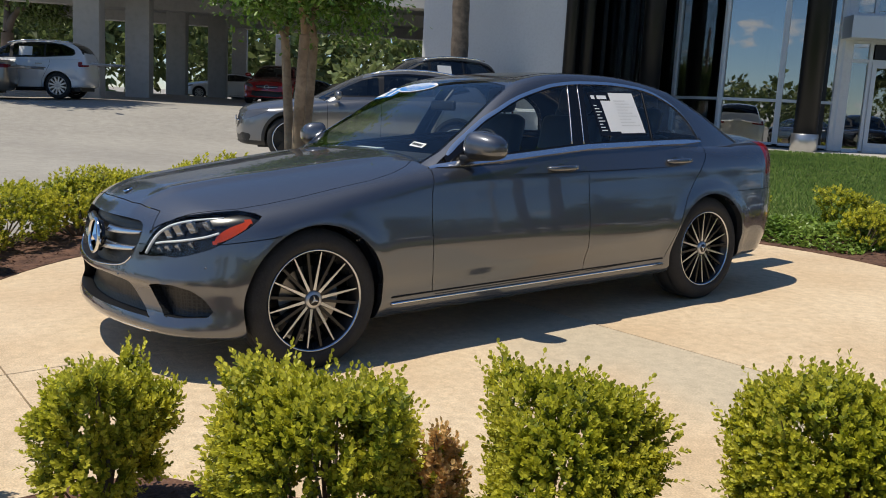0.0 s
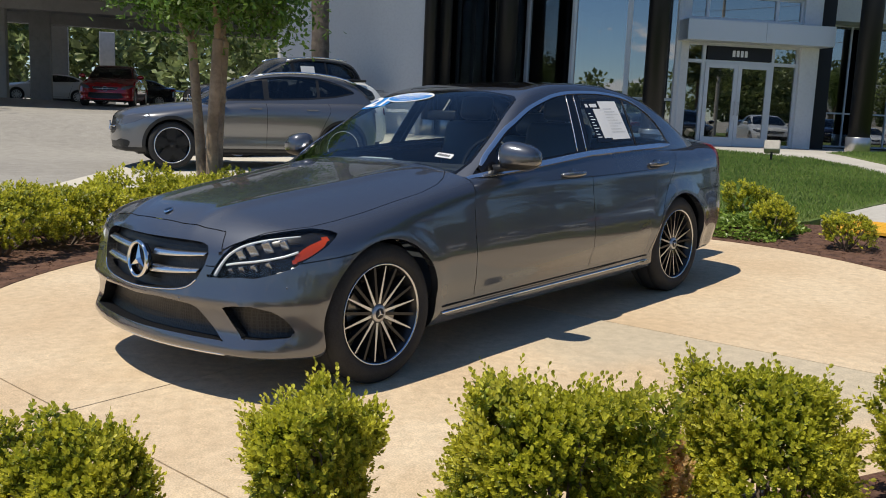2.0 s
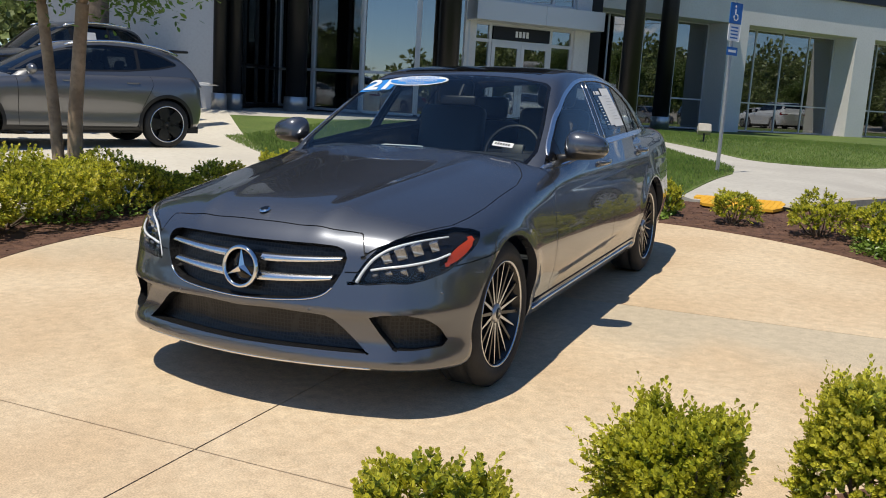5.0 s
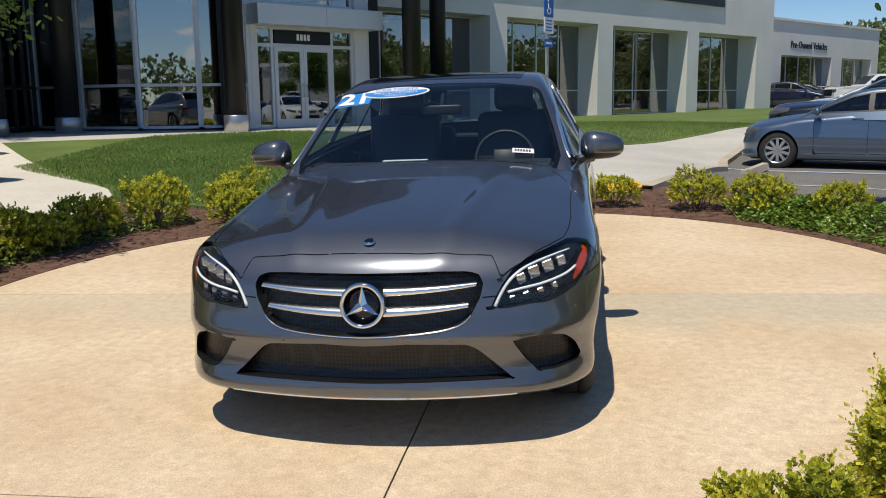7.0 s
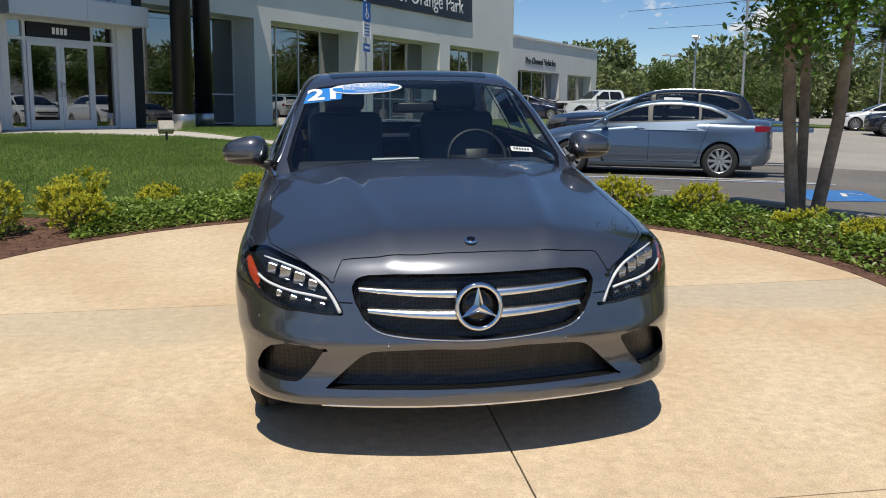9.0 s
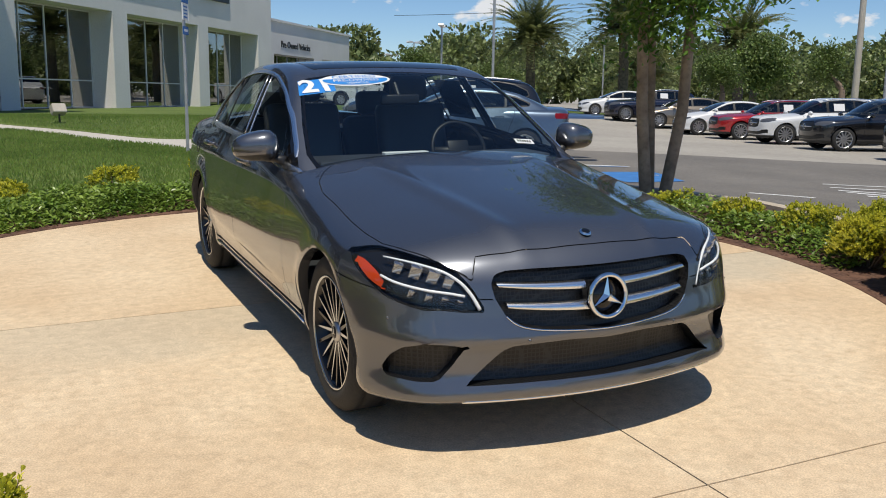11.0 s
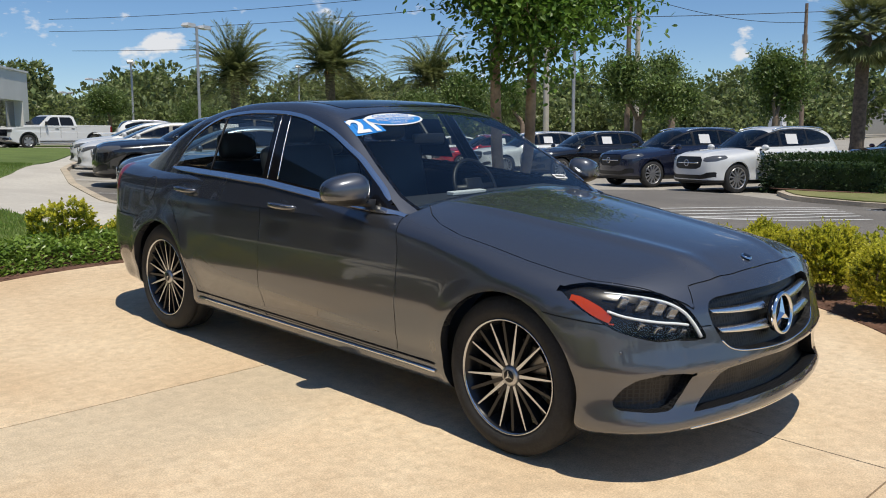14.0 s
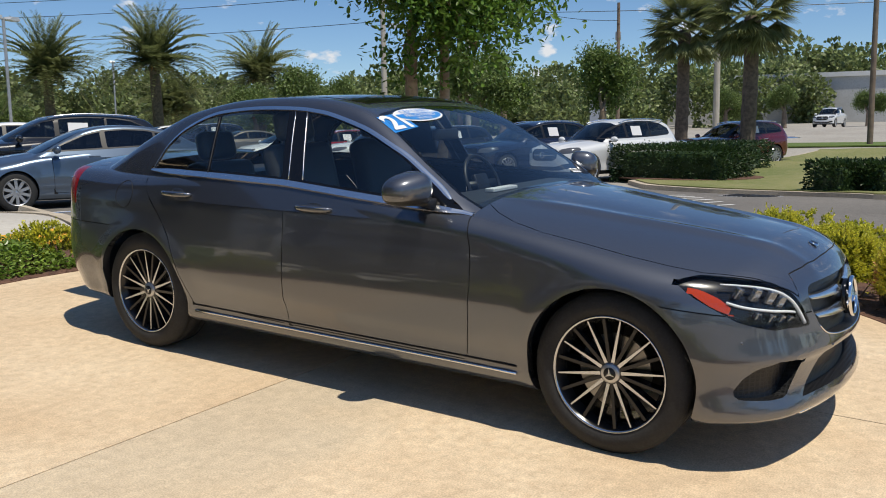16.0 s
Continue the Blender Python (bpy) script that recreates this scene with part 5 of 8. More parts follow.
    win3 = lambda x, y, z: np.maximum(dlo_in(x, y, z), 2.366 + 0.21 * (z - 1.045) - y)
    wind = lambda x, y, z: np.maximum(sd_poly(x, y, WIND), 0.9 - z)
    wband = lambda x, y, z: np.maximum(sd_poly(x, y, WIND) + 0.022, 0.9 - z)
    back = lambda x, y, z: np.maximum(sd_poly(x, y, BACK), 1.0 - z)
    sunr = lambda x, y, z: np.maximum(sd_poly(x, y, SUNR), 1.2 - z)
    cut(cb, dlo), cut(cb, wind)
    rc = split_regions(cb, [("win1", win1), ("win2", win2), ("win3", win3), ("bpillar", dlo), ("wind", wband), ("wband", wind), ("back", back), ("sunroof", sunr)])
    Q = lambda n, faces, mat, lab="", par=car, off=0.0: part(n, pick(cb, faces, off), mat, par, lab, True)
    Q("roof", rc["rest"], GREYPAINT, "metallic grey roof and pillars")
    Q("sunroof", rc["sunroof"], GLOSSBLK, "black glass panoramic sunroof", car, 0.002)
    Q("windscreen_band", rc["wband"], GLOSSBLK, "", car, -0.001)
    glass = [Q("windscreen", rc["wind"], GLASS_CAR, "tinted windscreen"), Q("rear_window", rc["back"], GLASS_CAR)]
    for n, key, dn in (("window", "win1", "front_door"), ("window", "win2", "rear_door"), ("quarter_window", "win3", "rear_door")):
        for sgn, fs in zip((1, -1), sides_of(rc[key])):
            glass.append(Q(n, fs, GLASS_SIDE, "dark tinted side window", doors[dn, sgn]))
    for gl in glass:
        gl.visible_shadow = True
    for sgn, fs in zip((1, -1), sides_of(rc["bpillar"])):
        Q("pillar_trim", fs, GLOSSBLK, "gloss black window frame and pillar trim", car, -0.001)
    def cabin_x(y, z):
        lo, hi = 0.2, 1.2
        for _ in range(28):
            mid = (lo + hi) / 2
            lo, hi = (lo, mid) if C(np.array([mid]), np.array([y]), np.array([z]))[0] > 0 else (mid, hi)
        return lo
    def ribbon(pts, sgn, h, off, thick=0.006):
        """A flat bright strip on the side: rows of (x, y, z) of its foot, h its half width across the run."""
        b = bmesh.new()
        prev = None
        for k, (x, y, z) in enumerate(pts):
            p, q = pts[max(k - 1, 0)], pts[min(k + 1, len(pts) - 1)]
            run = Vector((0, q[1] - p[1], q[2] - p[2])).normalized()
            acr = Vector((0, -run.z, run.y))
            if acr.z < 0:
                acr = -acr
            hh = h * min(1, 0.35 + 0.2 * k, 0.35 + 0.2 * (len(pts) - 1 - k))
            lo, hi = Vector((x, y, z)) - acr * hh, Vector((x, y, z)) + acr * hh
            tilt = 0.95 * hh
            ring = [b.verts.new((sgn * (x - 0.004), *lo.yz)), b.verts.new((sgn * (x + off + tilt), *lo.yz)), b.verts.new((sgn * (x + off + 0.001), *((lo + hi) / 2).yz)), b.verts.new((sgn * (x + off - tilt), *hi.yz)), b.verts.new((sgn * (x - 0.004 - tilt), *hi.yz))]
            if prev:
                for i in range(4):
                    b.faces.new((prev[i], prev[i + 1], ring[i + 1], ring[i]))
            prev = ring
        bmesh.ops.recalc_face_normals(b, faces=b.faces)
        return b
    top_run = spline([p for p in DLO[1:18]], 90)
    for sgn in (1, -1):
        b = ribbon([(cabin_x(y, z), y, z) for y, z in top_run], sgn, 0.0085, 0.003)
        part("window_trim", b, SATIN, car, "bright window surround")
        # thin bright edges of the door frames at the middle pillar
        for nm, fy, r in (("frame_edge", lambda z: 1.660 + 0.35 * (z - 1.014), 0.0035), ("frame_edge", lambda z: yB(z) + 0.005, 0.003), ("window_bar", lambda z: 2.351 + 0.21 * (z - 1.045), 0.004)):
            b = bmesh.new()
            ys = [(fy(z), z) for z in np.linspace(1.03, 1.36 if nm == "frame_edge" else 1.325, 9)]
            add_tube(b, [(sgn * (cabin_x(y, z) + 0.001), y, z) for y, z in ys], r, 6)
            part(nm, b, SATIN if nm == "frame_edge" else TRIM, car, "", True)
    # belt trim, sill strip, handles, mirrors
    bz = lin([(0.68, 0.924), (0.745, 0.937), (1.25, 0.974), (1.78, 1.014), (2.2, 1.023), (2.60, 1.027), (2.85, 1.028)])
    def skin_x(y, z):
        lo, hi = 0.3, 1.2
        for _ in range(30):
            mid = (lo + hi) / 2
            if F(np.array([mid]), np.array([y]), np.array([z]))[0] > 0:
                hi = mid
            else:
                lo = mid
        return lo
    for sgn in (1, -1):
        pts = [(max(skin_x(y, float(bz(y))), cabin_x(y, float(bz(y)))), y, float(bz(y))) for y in np.linspace(0.69, 2.84, 44)]
        b = ribbon(pts, sgn, 0.0125, 0.008)
        part("belt_trim", b, SATIN, car, "bright belt strip")
        b = bmesh.new()
        pts = [(sgn * (skin_x(y, 0.262 + 0.006 * y) + 0.004), y, 0.262 + 0.006 * y) for y in np.linspace(0.42, 2.42, 16)]
        add_tube(b, pts, 0.007, 6)
        part("sill_strip", b, SATIN, car, "bright sill strip", True)
        b = bmesh.new()
        pts = [(sgn * (skin_x(y, 0.30) + 0.0015), y, 0.296 + 0.006 * y) for y in np.linspace(0.42, 2.42, 16)]
        add_tube(b, pts, 0.004, 6)
        part("sill_gap", b, GAP, car)
        for dn, y, z in (("front_door", 1.548, 0.902), ("rear_door", 2.535, 0.914)):
            xx = skin_x(y, z)
            b = bmesh.new()
            pr = [(y - 0.11, xx + 0.002), (y - 0.085, xx + 0.026), (y, xx + 0.034), (y + 0.085, xx + 0.026), (y + 0.11, xx + 0.002)]
            sp = spline(pr, 14)
            add_tube(b, [(sgn * q[1], q[0], z + 0.002 * i / 14) for i, q in enumerate(sp)], [0.009 + 0.007 * math.sin(math.pi * i / 13) for i in range(14)], 10)
            part("door_handle", b, GREYPAINT, doors[dn, sgn], "body-coloured handle with a chrome strip", True)
            b = bmesh.new()
            add_tube(b, [(sgn * (q[1] + 0.010), q[0], z + 0.009) for q in sp[2:-2]], 0.003, 6)
            part("handle_strip", b, CHROME, doors[dn, sgn], "", True)
            b = lathe([(0.0005, 0.002), (0.05, 0.001), (0.056, -0.002)], 24, "x", False)
            part("handle_recess", b, GREYPAINT, doors[dn, sgn], "", True, pose(0, 0, 0) @ Matrix.Translation((sgn * (xx - 0.0005), y, z)) @ Matrix.Diagonal((sgn, 1, 0.55, 1)))
        # mirror
        mir = bmesh.new()
        bmesh.ops.create_uvsphere(mir, u_segments=28, v_segments=18, radius=1.0)
        for v in mir.verts:
            a, c, d = v.co
            a, c, d = [math.copysign(abs(q) ** 0.72, q) for q in (a, c, d)]
            y = c * 0.105 if c < 0 else c * 0.055
            v.co = Vector((a * 0.122 * (1.0 if a > 0 else 0.9), y * (1 - 0.12 * a), d * (0.078 if d > 0 else 0.068) * (1 - 0.18 * a)))
        M = Matrix.Translation((sgn * 0.925, 0.955, 1.03)) @ pose(0, 0, 0, 0, sgn * 4, sgn * 12) @ Matrix.Diagonal((sgn, 1, 1, 1))
        cut(mir, lambda x, y, z: y - 0.042)
        x_, y_, z_ = centres(mir)
        face = [f for f, yy in zip(mir.faces, y_) if yy > 0.042]
        bmesh.ops.delete(mir, geom=face, context="FACES")
        bmesh.ops.holes_fill(mir, edges=[e for e in mir.edges if e.is_boundary], sides=200)
        cut(mir, lambda x, y, z: z + 0.030)
        for f in mir.faces:
            c = f.calc_center_median()
            f.material_index = 2 if f.normal.y > 0.95 and c.y > 0.035 else (1 if c.z < -0.030 else 0)
        bmesh.ops.recalc_face_normals(mir, faces=mir.faces)
        mo = part("mirror", mir, [GREYPAINT, TRIM, CHROME], doors["front_door", sgn], "grey door mirror with a black base", True, M)
        b = bmesh.new()
        add_tube(b, spline([(0.088, -0.075, -0.012), (0.0, -0.09, -0.03), (-0.08, -0.07, -0.03)], 10).tolist(), 0.004, 6)
        part("mirror_strip", b, CHROME, mo, "", True)
        b = bmesh.new()
        add_tube(b, [(sgn * 0.80, 0.88, 0.962), (sgn * 0.84, 0.915, 0.972), (sgn * 0.90, 0.95, 0.985)], [0.028, 0.020, 0.026], 10)
        part("mirror_arm", b, TRIM, doors["front_door", sgn], "", True)
        for yh in (0.0, S["wheelbase"]):
            part("wheel_liner", arch_liner(yh, S, sgn), TRIM, car)
            wheel_parts(car, S["axle"], 0.225, pose(sgn * 0.757, yh, S["axle"], 8 + 17 * yh, 0, 0 if sgn > 0 else 180), 0.240, multi_spokes(10), (RIMBLK, RIMCUT))
    # fuel flap seam on the right rear wing
    b = bmesh.new()
    ring = [(2.99 + 0.075 * math.cos(a), 0.885 + 0.075 * math.sin(a)) for a in np.linspace(0, 2 * math.pi, 25)]
    add_tube(b, [(-(skin_x(y, z) + 0.0005), y, z) for y, z in ring], 0.0022, 5, False)
    part("fuel_flap", b, GAP, car, "", True)
    part("underbody", box(-0.50, 0.50, -0.5, 3.4, 0.195, 0.26, None, 0.02), TRIM, car)
    cabin_inside(car, S)
    bm.free()
    cb.free()
    # stickers on the windscreen and papers in the window
    def wx(x, y):
        lo, hi = 0.9, 1.6
        for _ in range(30):
            mid = (lo + hi) / 2
            if C(np.array([x]), np.array([y]), np.array([mid]))[0] > 0:
                hi = mid
            else:
                lo = mid
        return Vector((x, y, lo))

    def screen_patch(outline, off, mat, name, par, label=""):
        b = bmesh.new()
        c = b.verts.new(wx(sum(p[0] for p in outline) / len(outline), sum(p[1] for p in outline) / len(outline)) + Vector((0, -0.5, 0.8)) * off)
        ring = [b.verts.new(wx(*p) + Vector((0, -0.5, 0.8)) * off) for p in outline]
        for i in range(len(ring)):
            b.faces.new((c, ring[i], ring[(i + 1) % len(ring)]))
        return part(name, b, mat, par, label)

    def screen_text(body, size, x, y, mat, par, off, sx=1.0, bold=0.0):
        o = text_mesh(body, size, mat, Matrix.Identity(4), par, "lettering", 0.0, "CENTER", bold)
        for v in o.data.vertices:
            v.co = wx(x + v.co.x * sx, y + v.co.y * 0.80) + Vector((0, -0.5, 0.8)) * off
        return o

    st = screen_patch([(-0.625, 1.225), (-0.415, 1.235), (-0.40, 1.372), (-0.595, 1.362)], 0.003, STICKBLUE, "year_sticker", car, "blue windscreen sticker with white figures")
    screen_text("21", 0.20, -0.508, 1.243, PAPER, st, 0.006, 0.95, 0.007)
    el = lambda a, b2: [(-0.27 + a * math.cos(t), 1.338 + b2 * math.sin(t)) for t in np.linspace(0, 2 * math.pi, 33)[:-1]]
    ov = screen_patch(el(0.205, 0.066), 0.005, PAPER, "oval_sticker", car, "white and blue oval windscreen sticker")
    screen_patch([(x, min(y, 1.350)) for x, y in el(0.19, 0.056)], 0.007, STICKBLUE, "blue_band", ov)
    screen_text("CERTIFIED", 0.056, -0.27, 1.354, STICKBLUE, ov, 0.009)
    screen_text("PRE-OWNED", 0.046, -0.27, 1.316, PAPER, ov, 0.009)
    screen_text("VEHICLE", 0.034, -0.27, 1.289, PAPER, ov, 0.009)
    tag = screen_patch([(0.46, 0.785), (0.575, 0.79), (0.572, 0.825), (0.458, 0.82)], 0.003, PAPER, "dash_tag", car, "small white tag behind the windscreen")
    for k in range(6):
        x0 = 0.472 + 0.015 * k
        screen_patch([(x0, 0.796), (x0 + 0.009, 0.796), (x0 + 0.009, 0.812), (x0, 0.812)], 0.006, TEXT, "print_bar", tag)
    part("dash_paper", box(-0.27, -0.02, 0.88, 0.93, 0.968, 0.985, None, 0.003), PAPER, car, "folded white paper on the dashboard")
    rv = part("inside_mirror", box(-0.12, 0.12, 1.33, 1.355, 1.205, 1.265, None, 0.012), TRIM, car, "", True)
    part("mirror_stalk", tube([(0, 1.35, 1.25), (0, 1.42, 1.325)], 0.012, 8), TRIM, rv)
    # papers in the left rear window
    win = [o for o in doors["rear_door", 1].children if o.name.startswith("window")][0]
    def side_patch(y0, y1, z0, z1, off, mat, name, par, label="", shear=0.0):
        b = bmesh.new()
        G = [[b.verts.new((cabin_x(y, z + shear * (y - 2.2)) + off, y, z + shear * (y - 2.2))) for z in np.linspace(z0, z1, 5)] for y in np.linspace(y0, y1, 5)]
        for i in range(4):
            for j in range(4):
                b.faces.new((G[i][j], G[i + 1][j], G[i + 1][j + 1], G[i][j + 1]))
        return part(name, b, mat, par, label)
    pn = side_patch(1.915, 2.315, 1.07, 1.325, 0.002, GLOSSBLK, "sale_panel", win, "black sale panel with white sheets in the window")
    side_patch(2.005, 2.13, 1.095, 1.275, 0.004, PAPER, "sheet", pn, "white printed sheet")
    s2 = side_patch(2.09, 2.305, 1.085, 1.322, 0.006, PAPER, "sheet", pn, "white printed sheet")
    for k in range(9):
        side_patch(1.935, 1.985 - 0.012 * (k % 3), 1.10 + 0.018 * k, 1.105 + 0.018 * k, 0.004, PAPER, "print_bar", pn)
    for k in range(9):
        side_patch(2.115, 2.275 - 0.03 * (k % 3), 1.13 + 0.018 * k, 1.1325 + 0.018 * k, 0.008, GREYTXT, "print_bar", s2)
    for k in range(2):
        side_patch(1.935 + 0.05 * k, 1.965 + 0.10 * k, 1.285, 1.306, 0.004, PAPER, "print_bar", pn)
    return car, S, F, C, wx, skin_x, doors


CARM = Matrix.Translation((0.012, 0.01, 0.005)) @ pose(0, 0, 0, 0, -1.3, 0) @ pose(0, 0, 0, 2.0)
sedan, SS, SF, SC, wx, skin_x, sedan_doors = display_car(CARM)

# ---- where plants stand ----
NEAR_BUSHES = [(1.40, -1.72, 0.48, 0.42, 0.40, 0.0, 20), (1.88, -1.24, 0.39, 0.38, 0.50, 0.0, 0), (2.46, -0.83, 0.58, 0.5, 0.57, 0.0, 45), (2.65, -0.58, 0.11, 0.11, 0.40, 1.0, 0), (2.83, -0.27, 0.51, 0.46, 0.52, 0.0, 50), (3.25, 0.34, 0.58, 0.5, 0.52, 0.0, 60), (3.55, 0.98, 0.55, 0.5, 0.48, 0.0, 70),
               (-2.55, -1.0, 0.5, 0.45, 0.5, 0.0, 10), (-2.12, -1.25, 0.35, 0.35, 0.40, 0.0, 10)]
BACK_BUSHES = [(-4.0, 3.3, 1.05), (-4.0, 4.0, 1.1), (-3.55, 4.6, 1.15), (-2.95, 5.2, 1.1), (-2.2, 5.75, 0.9), (-1.2, 6.1, 0.9), (-0.1, 6.3, 1.1), (0.35, 5.75, 0.95), (1.15, 5.5, 0.95), (1.95, 5.2, 1.1), (2.5, 4.75, 1.1), (3.05, 4.2, 0.9),
               (3.6, 3.35, 0.8), (3.8, 2.6, 0.82), (3.85, 1.85, 0.85), (3.85, 1.3, 0.9), (3.75, 0.7, 1.1), (-2.75, 4.75, 0.85), (4.05, 0.25, 1.1), (3.75, -0.25, 1.1)]
LEFT_HEDGE = [(x + 0.1, y, s * 1.12) for x, y, s in [(-3.9, -0.55, 0.95), (-4.15, 0.15, 1.0), (-4.35, 0.85, 1.0), (-4.5, 1.6, 1.05), (-4.55, 2.3, 1.0), (-4.5, 2.95, 0.9), (-4.85, 0.5, 0.85), (-3.5, -1.05, 0.8)]]
TREE_L = (-4.92, 2.78)
OAKS = [(36, 23, 0.22, 7.5), (41, 18, 0.22, 7.5), (46, 27, 0.25, 8.0), (33, 33, 0.2, 6.5), (39, 42, 0.2, 6.0), (26, 62, 0.18, 6.0), (15, 66, 0.18, 6.0), (33, 62, 0.18, 5.5), (-21.9, 1.9, 0.24, 10.0), (-24.5, -3.0, 0.28, 10.0), (-36, -2, 0.28, 9.0), (-40, 6, 0.3, 9.0), (88, 19, 0.25, 5.5), (96, 27, 0.25, 6.0), (92, 12, 0.25, 5.0), (52, 44, 0.25, 7.0)]
PALMS = [(29.3, 50.0, None, 4.9, False, 1.0), (32.1, 43.3, None, 5.4, False, 1.0), (49.0, 51.3, None, 5.5, False, 1.15), (40.6, 51.8, None, 3.0, False, 1.0), (22, 33, None, 6.0, False, 0.0), (32.8, 10.9, None, 5.4, True, 1.15), (28.3, 7.0, None, 5.4, True, 1.15)]
PALMS = [p for p in PALMS if p[5]]
HEDGES = [(19.6, 6.5, 82, 3.2, 2.0, 0.95, 9000), (23.2, 6.9, -15, 4.4, 1.9, 0.95, 8000), (15.75, 1.85, -40, 1.0, 0.95, 0.68, 2600), (15.75, 1.05, -40, 1.0, 0.95, 0.66, 2600)]

# ---- plants ----
def leaf_mat(name, c1, c2, var=0.35, rough=0.45, trans=0.32):
    m = mixed(name, c1, c2, 3.0, rough, island=var)
    t = m.node_tree
    b = t.nodes["Principled BSDF"]
    o = t.nodes["Material Output"]
    tl = t.nodes.new("ShaderNodeBsdfTranslucent")
    mx = t.nodes.new("ShaderNodeMixShader")
    mx.inputs[0].default_value = trans
    src = b.inputs["Base Color"].links[0].from_socket
    t.links.new(src, tl.inputs[0])
    t.links.new(b.outputs[0], mx.inputs[1])
    t.links.new(tl.outputs[0], mx.inputs[2])
    t.links.new(mx.outputs[0], o.inputs[0])
    return m


BOX_OLD = leaf_mat("box_leaf", (0.20, 0.24, 0.02), (0.36, 0.39, 0.035))
BOX_YOUNG = leaf_mat("box_leaf_young", (0.56, 0.55, 0.05), (0.72, 0.67, 0.09), trans=0.45)
BOX_DRY = leaf_mat("box_leaf_dry", (0.72, 0.44, 0.16), (0.80, 0.58, 0.28), var=0.2, trans=0.45)
COVER = leaf_mat("ground_cover_leaf", (0.13, 0.22, 0.03), (0.27, 0.37, 0.07), rough=0.35)
MYRTLE = leaf_mat("myrtle_leaf", (0.07, 0.16, 0.02), (0.16, 0.27, 0.04), trans=0.4)
OAK = leaf_mat("oak_leaf", (0.09, 0.145, 0.035), (0.19, 0.255, 0.07))
WOODS = leaf_mat("woods_leaf", (0.12, 0.165, 0.055), (0.24, 0.28, 0.10), var=0.45)
PALMLEAF = leaf_mat("palm_leaf", (0.14, 0.17, 0.06), (0.26, 0.28, 0.11), var=0.3)
PALMDRY = leaf_mat("palm_fruit_stalks", (0.45, 0.20, 0.04), (0.5, 0.3, 0.1))
HEDGELEAF = leaf_mat("hedge_leaf", (0.022, 0.05, 0.014), (0.05, 0.09, 0.025), var=0.4)
BARK = mixed("myrtle_bark", (0.24, 0.17, 0.11), (0.42, 0.31, 0.21), 4, 0.8, c3=(0.16, 0.11, 0.07), fine=5, bump=0.5)
TWIG = mixed("twig_bark", (0.12, 0.09, 0.06), (0.2, 0.16, 0.12), 20, 0.9)
PALMBARK = mixed("palm_bark", (0.10, 0.078, 0.058), (0.20, 0.155, 0.115), 8, 0.9, c3=(0.07, 0.055, 0.04), fine=4, bump=1.0)


def leaves_mesh(name, P, D, U, size, mats, index=None, aspect=0.55, detail=True, fold=0.25):
    """One mesh of leaves at P, pointing along D with upper side U."""
    P, D, U, size = np.asarray(P), np.asarray(D), np.asarray(U), np.asarray(size)[:, None]
    D = D / np.linalg.norm(D, axis=1, keepdims=True)
    R = np.cross(D, U)
    R = R / np.maximum(np.linalg.norm(R, axis=1, keepdims=True), 1e-6)
    U = np.cross(R, D)
    n = len(P)
    if detail:
        outl = [(0, 0, 0), (0.38, -0.42, fold), (0.78, -0.40, fold), (1.0, 0, 0.06), (0.78, 0.40, fold), (0.38, 0.42, fold)]
        faces = [(0, 1, 2, 3), (0, 3, 4, 5)]
    else:
        outl = [(0, 0, 0), (0.55, -0.5, fold), (1.0, 0, 0), (0.55, 0.5, fold)]
        faces = [(0, 1, 2), (0, 2, 3)]
    k = len(outl)
    V = np.stack([P + size * (a * D + aspect * b * R + c * 0.5 * aspect * U) for a, b, c in outl], 1).reshape(-1, 3)
    base = np.arange(n)[:, None] * k
    Fc = [tuple(f) for fc in faces for f in (base + np.array(fc)).tolist()]
    me = bpy.data.meshes.new(name)
    me.from_pydata(V.tolist(), [], Fc)
    for m in mats if isinstance(mats, (list, tuple)) else [mats]:
        me.materials.append(m)
    if index is not None:
        me.polygons.foreach_set("material_index", np.concatenate([index] * len(faces)).astype(np.int32))
    me.update()
    return me


def unit(v):
    return v / np.maximum(np.linalg.norm(v, axis=-1, keepdims=True), 1e-9)


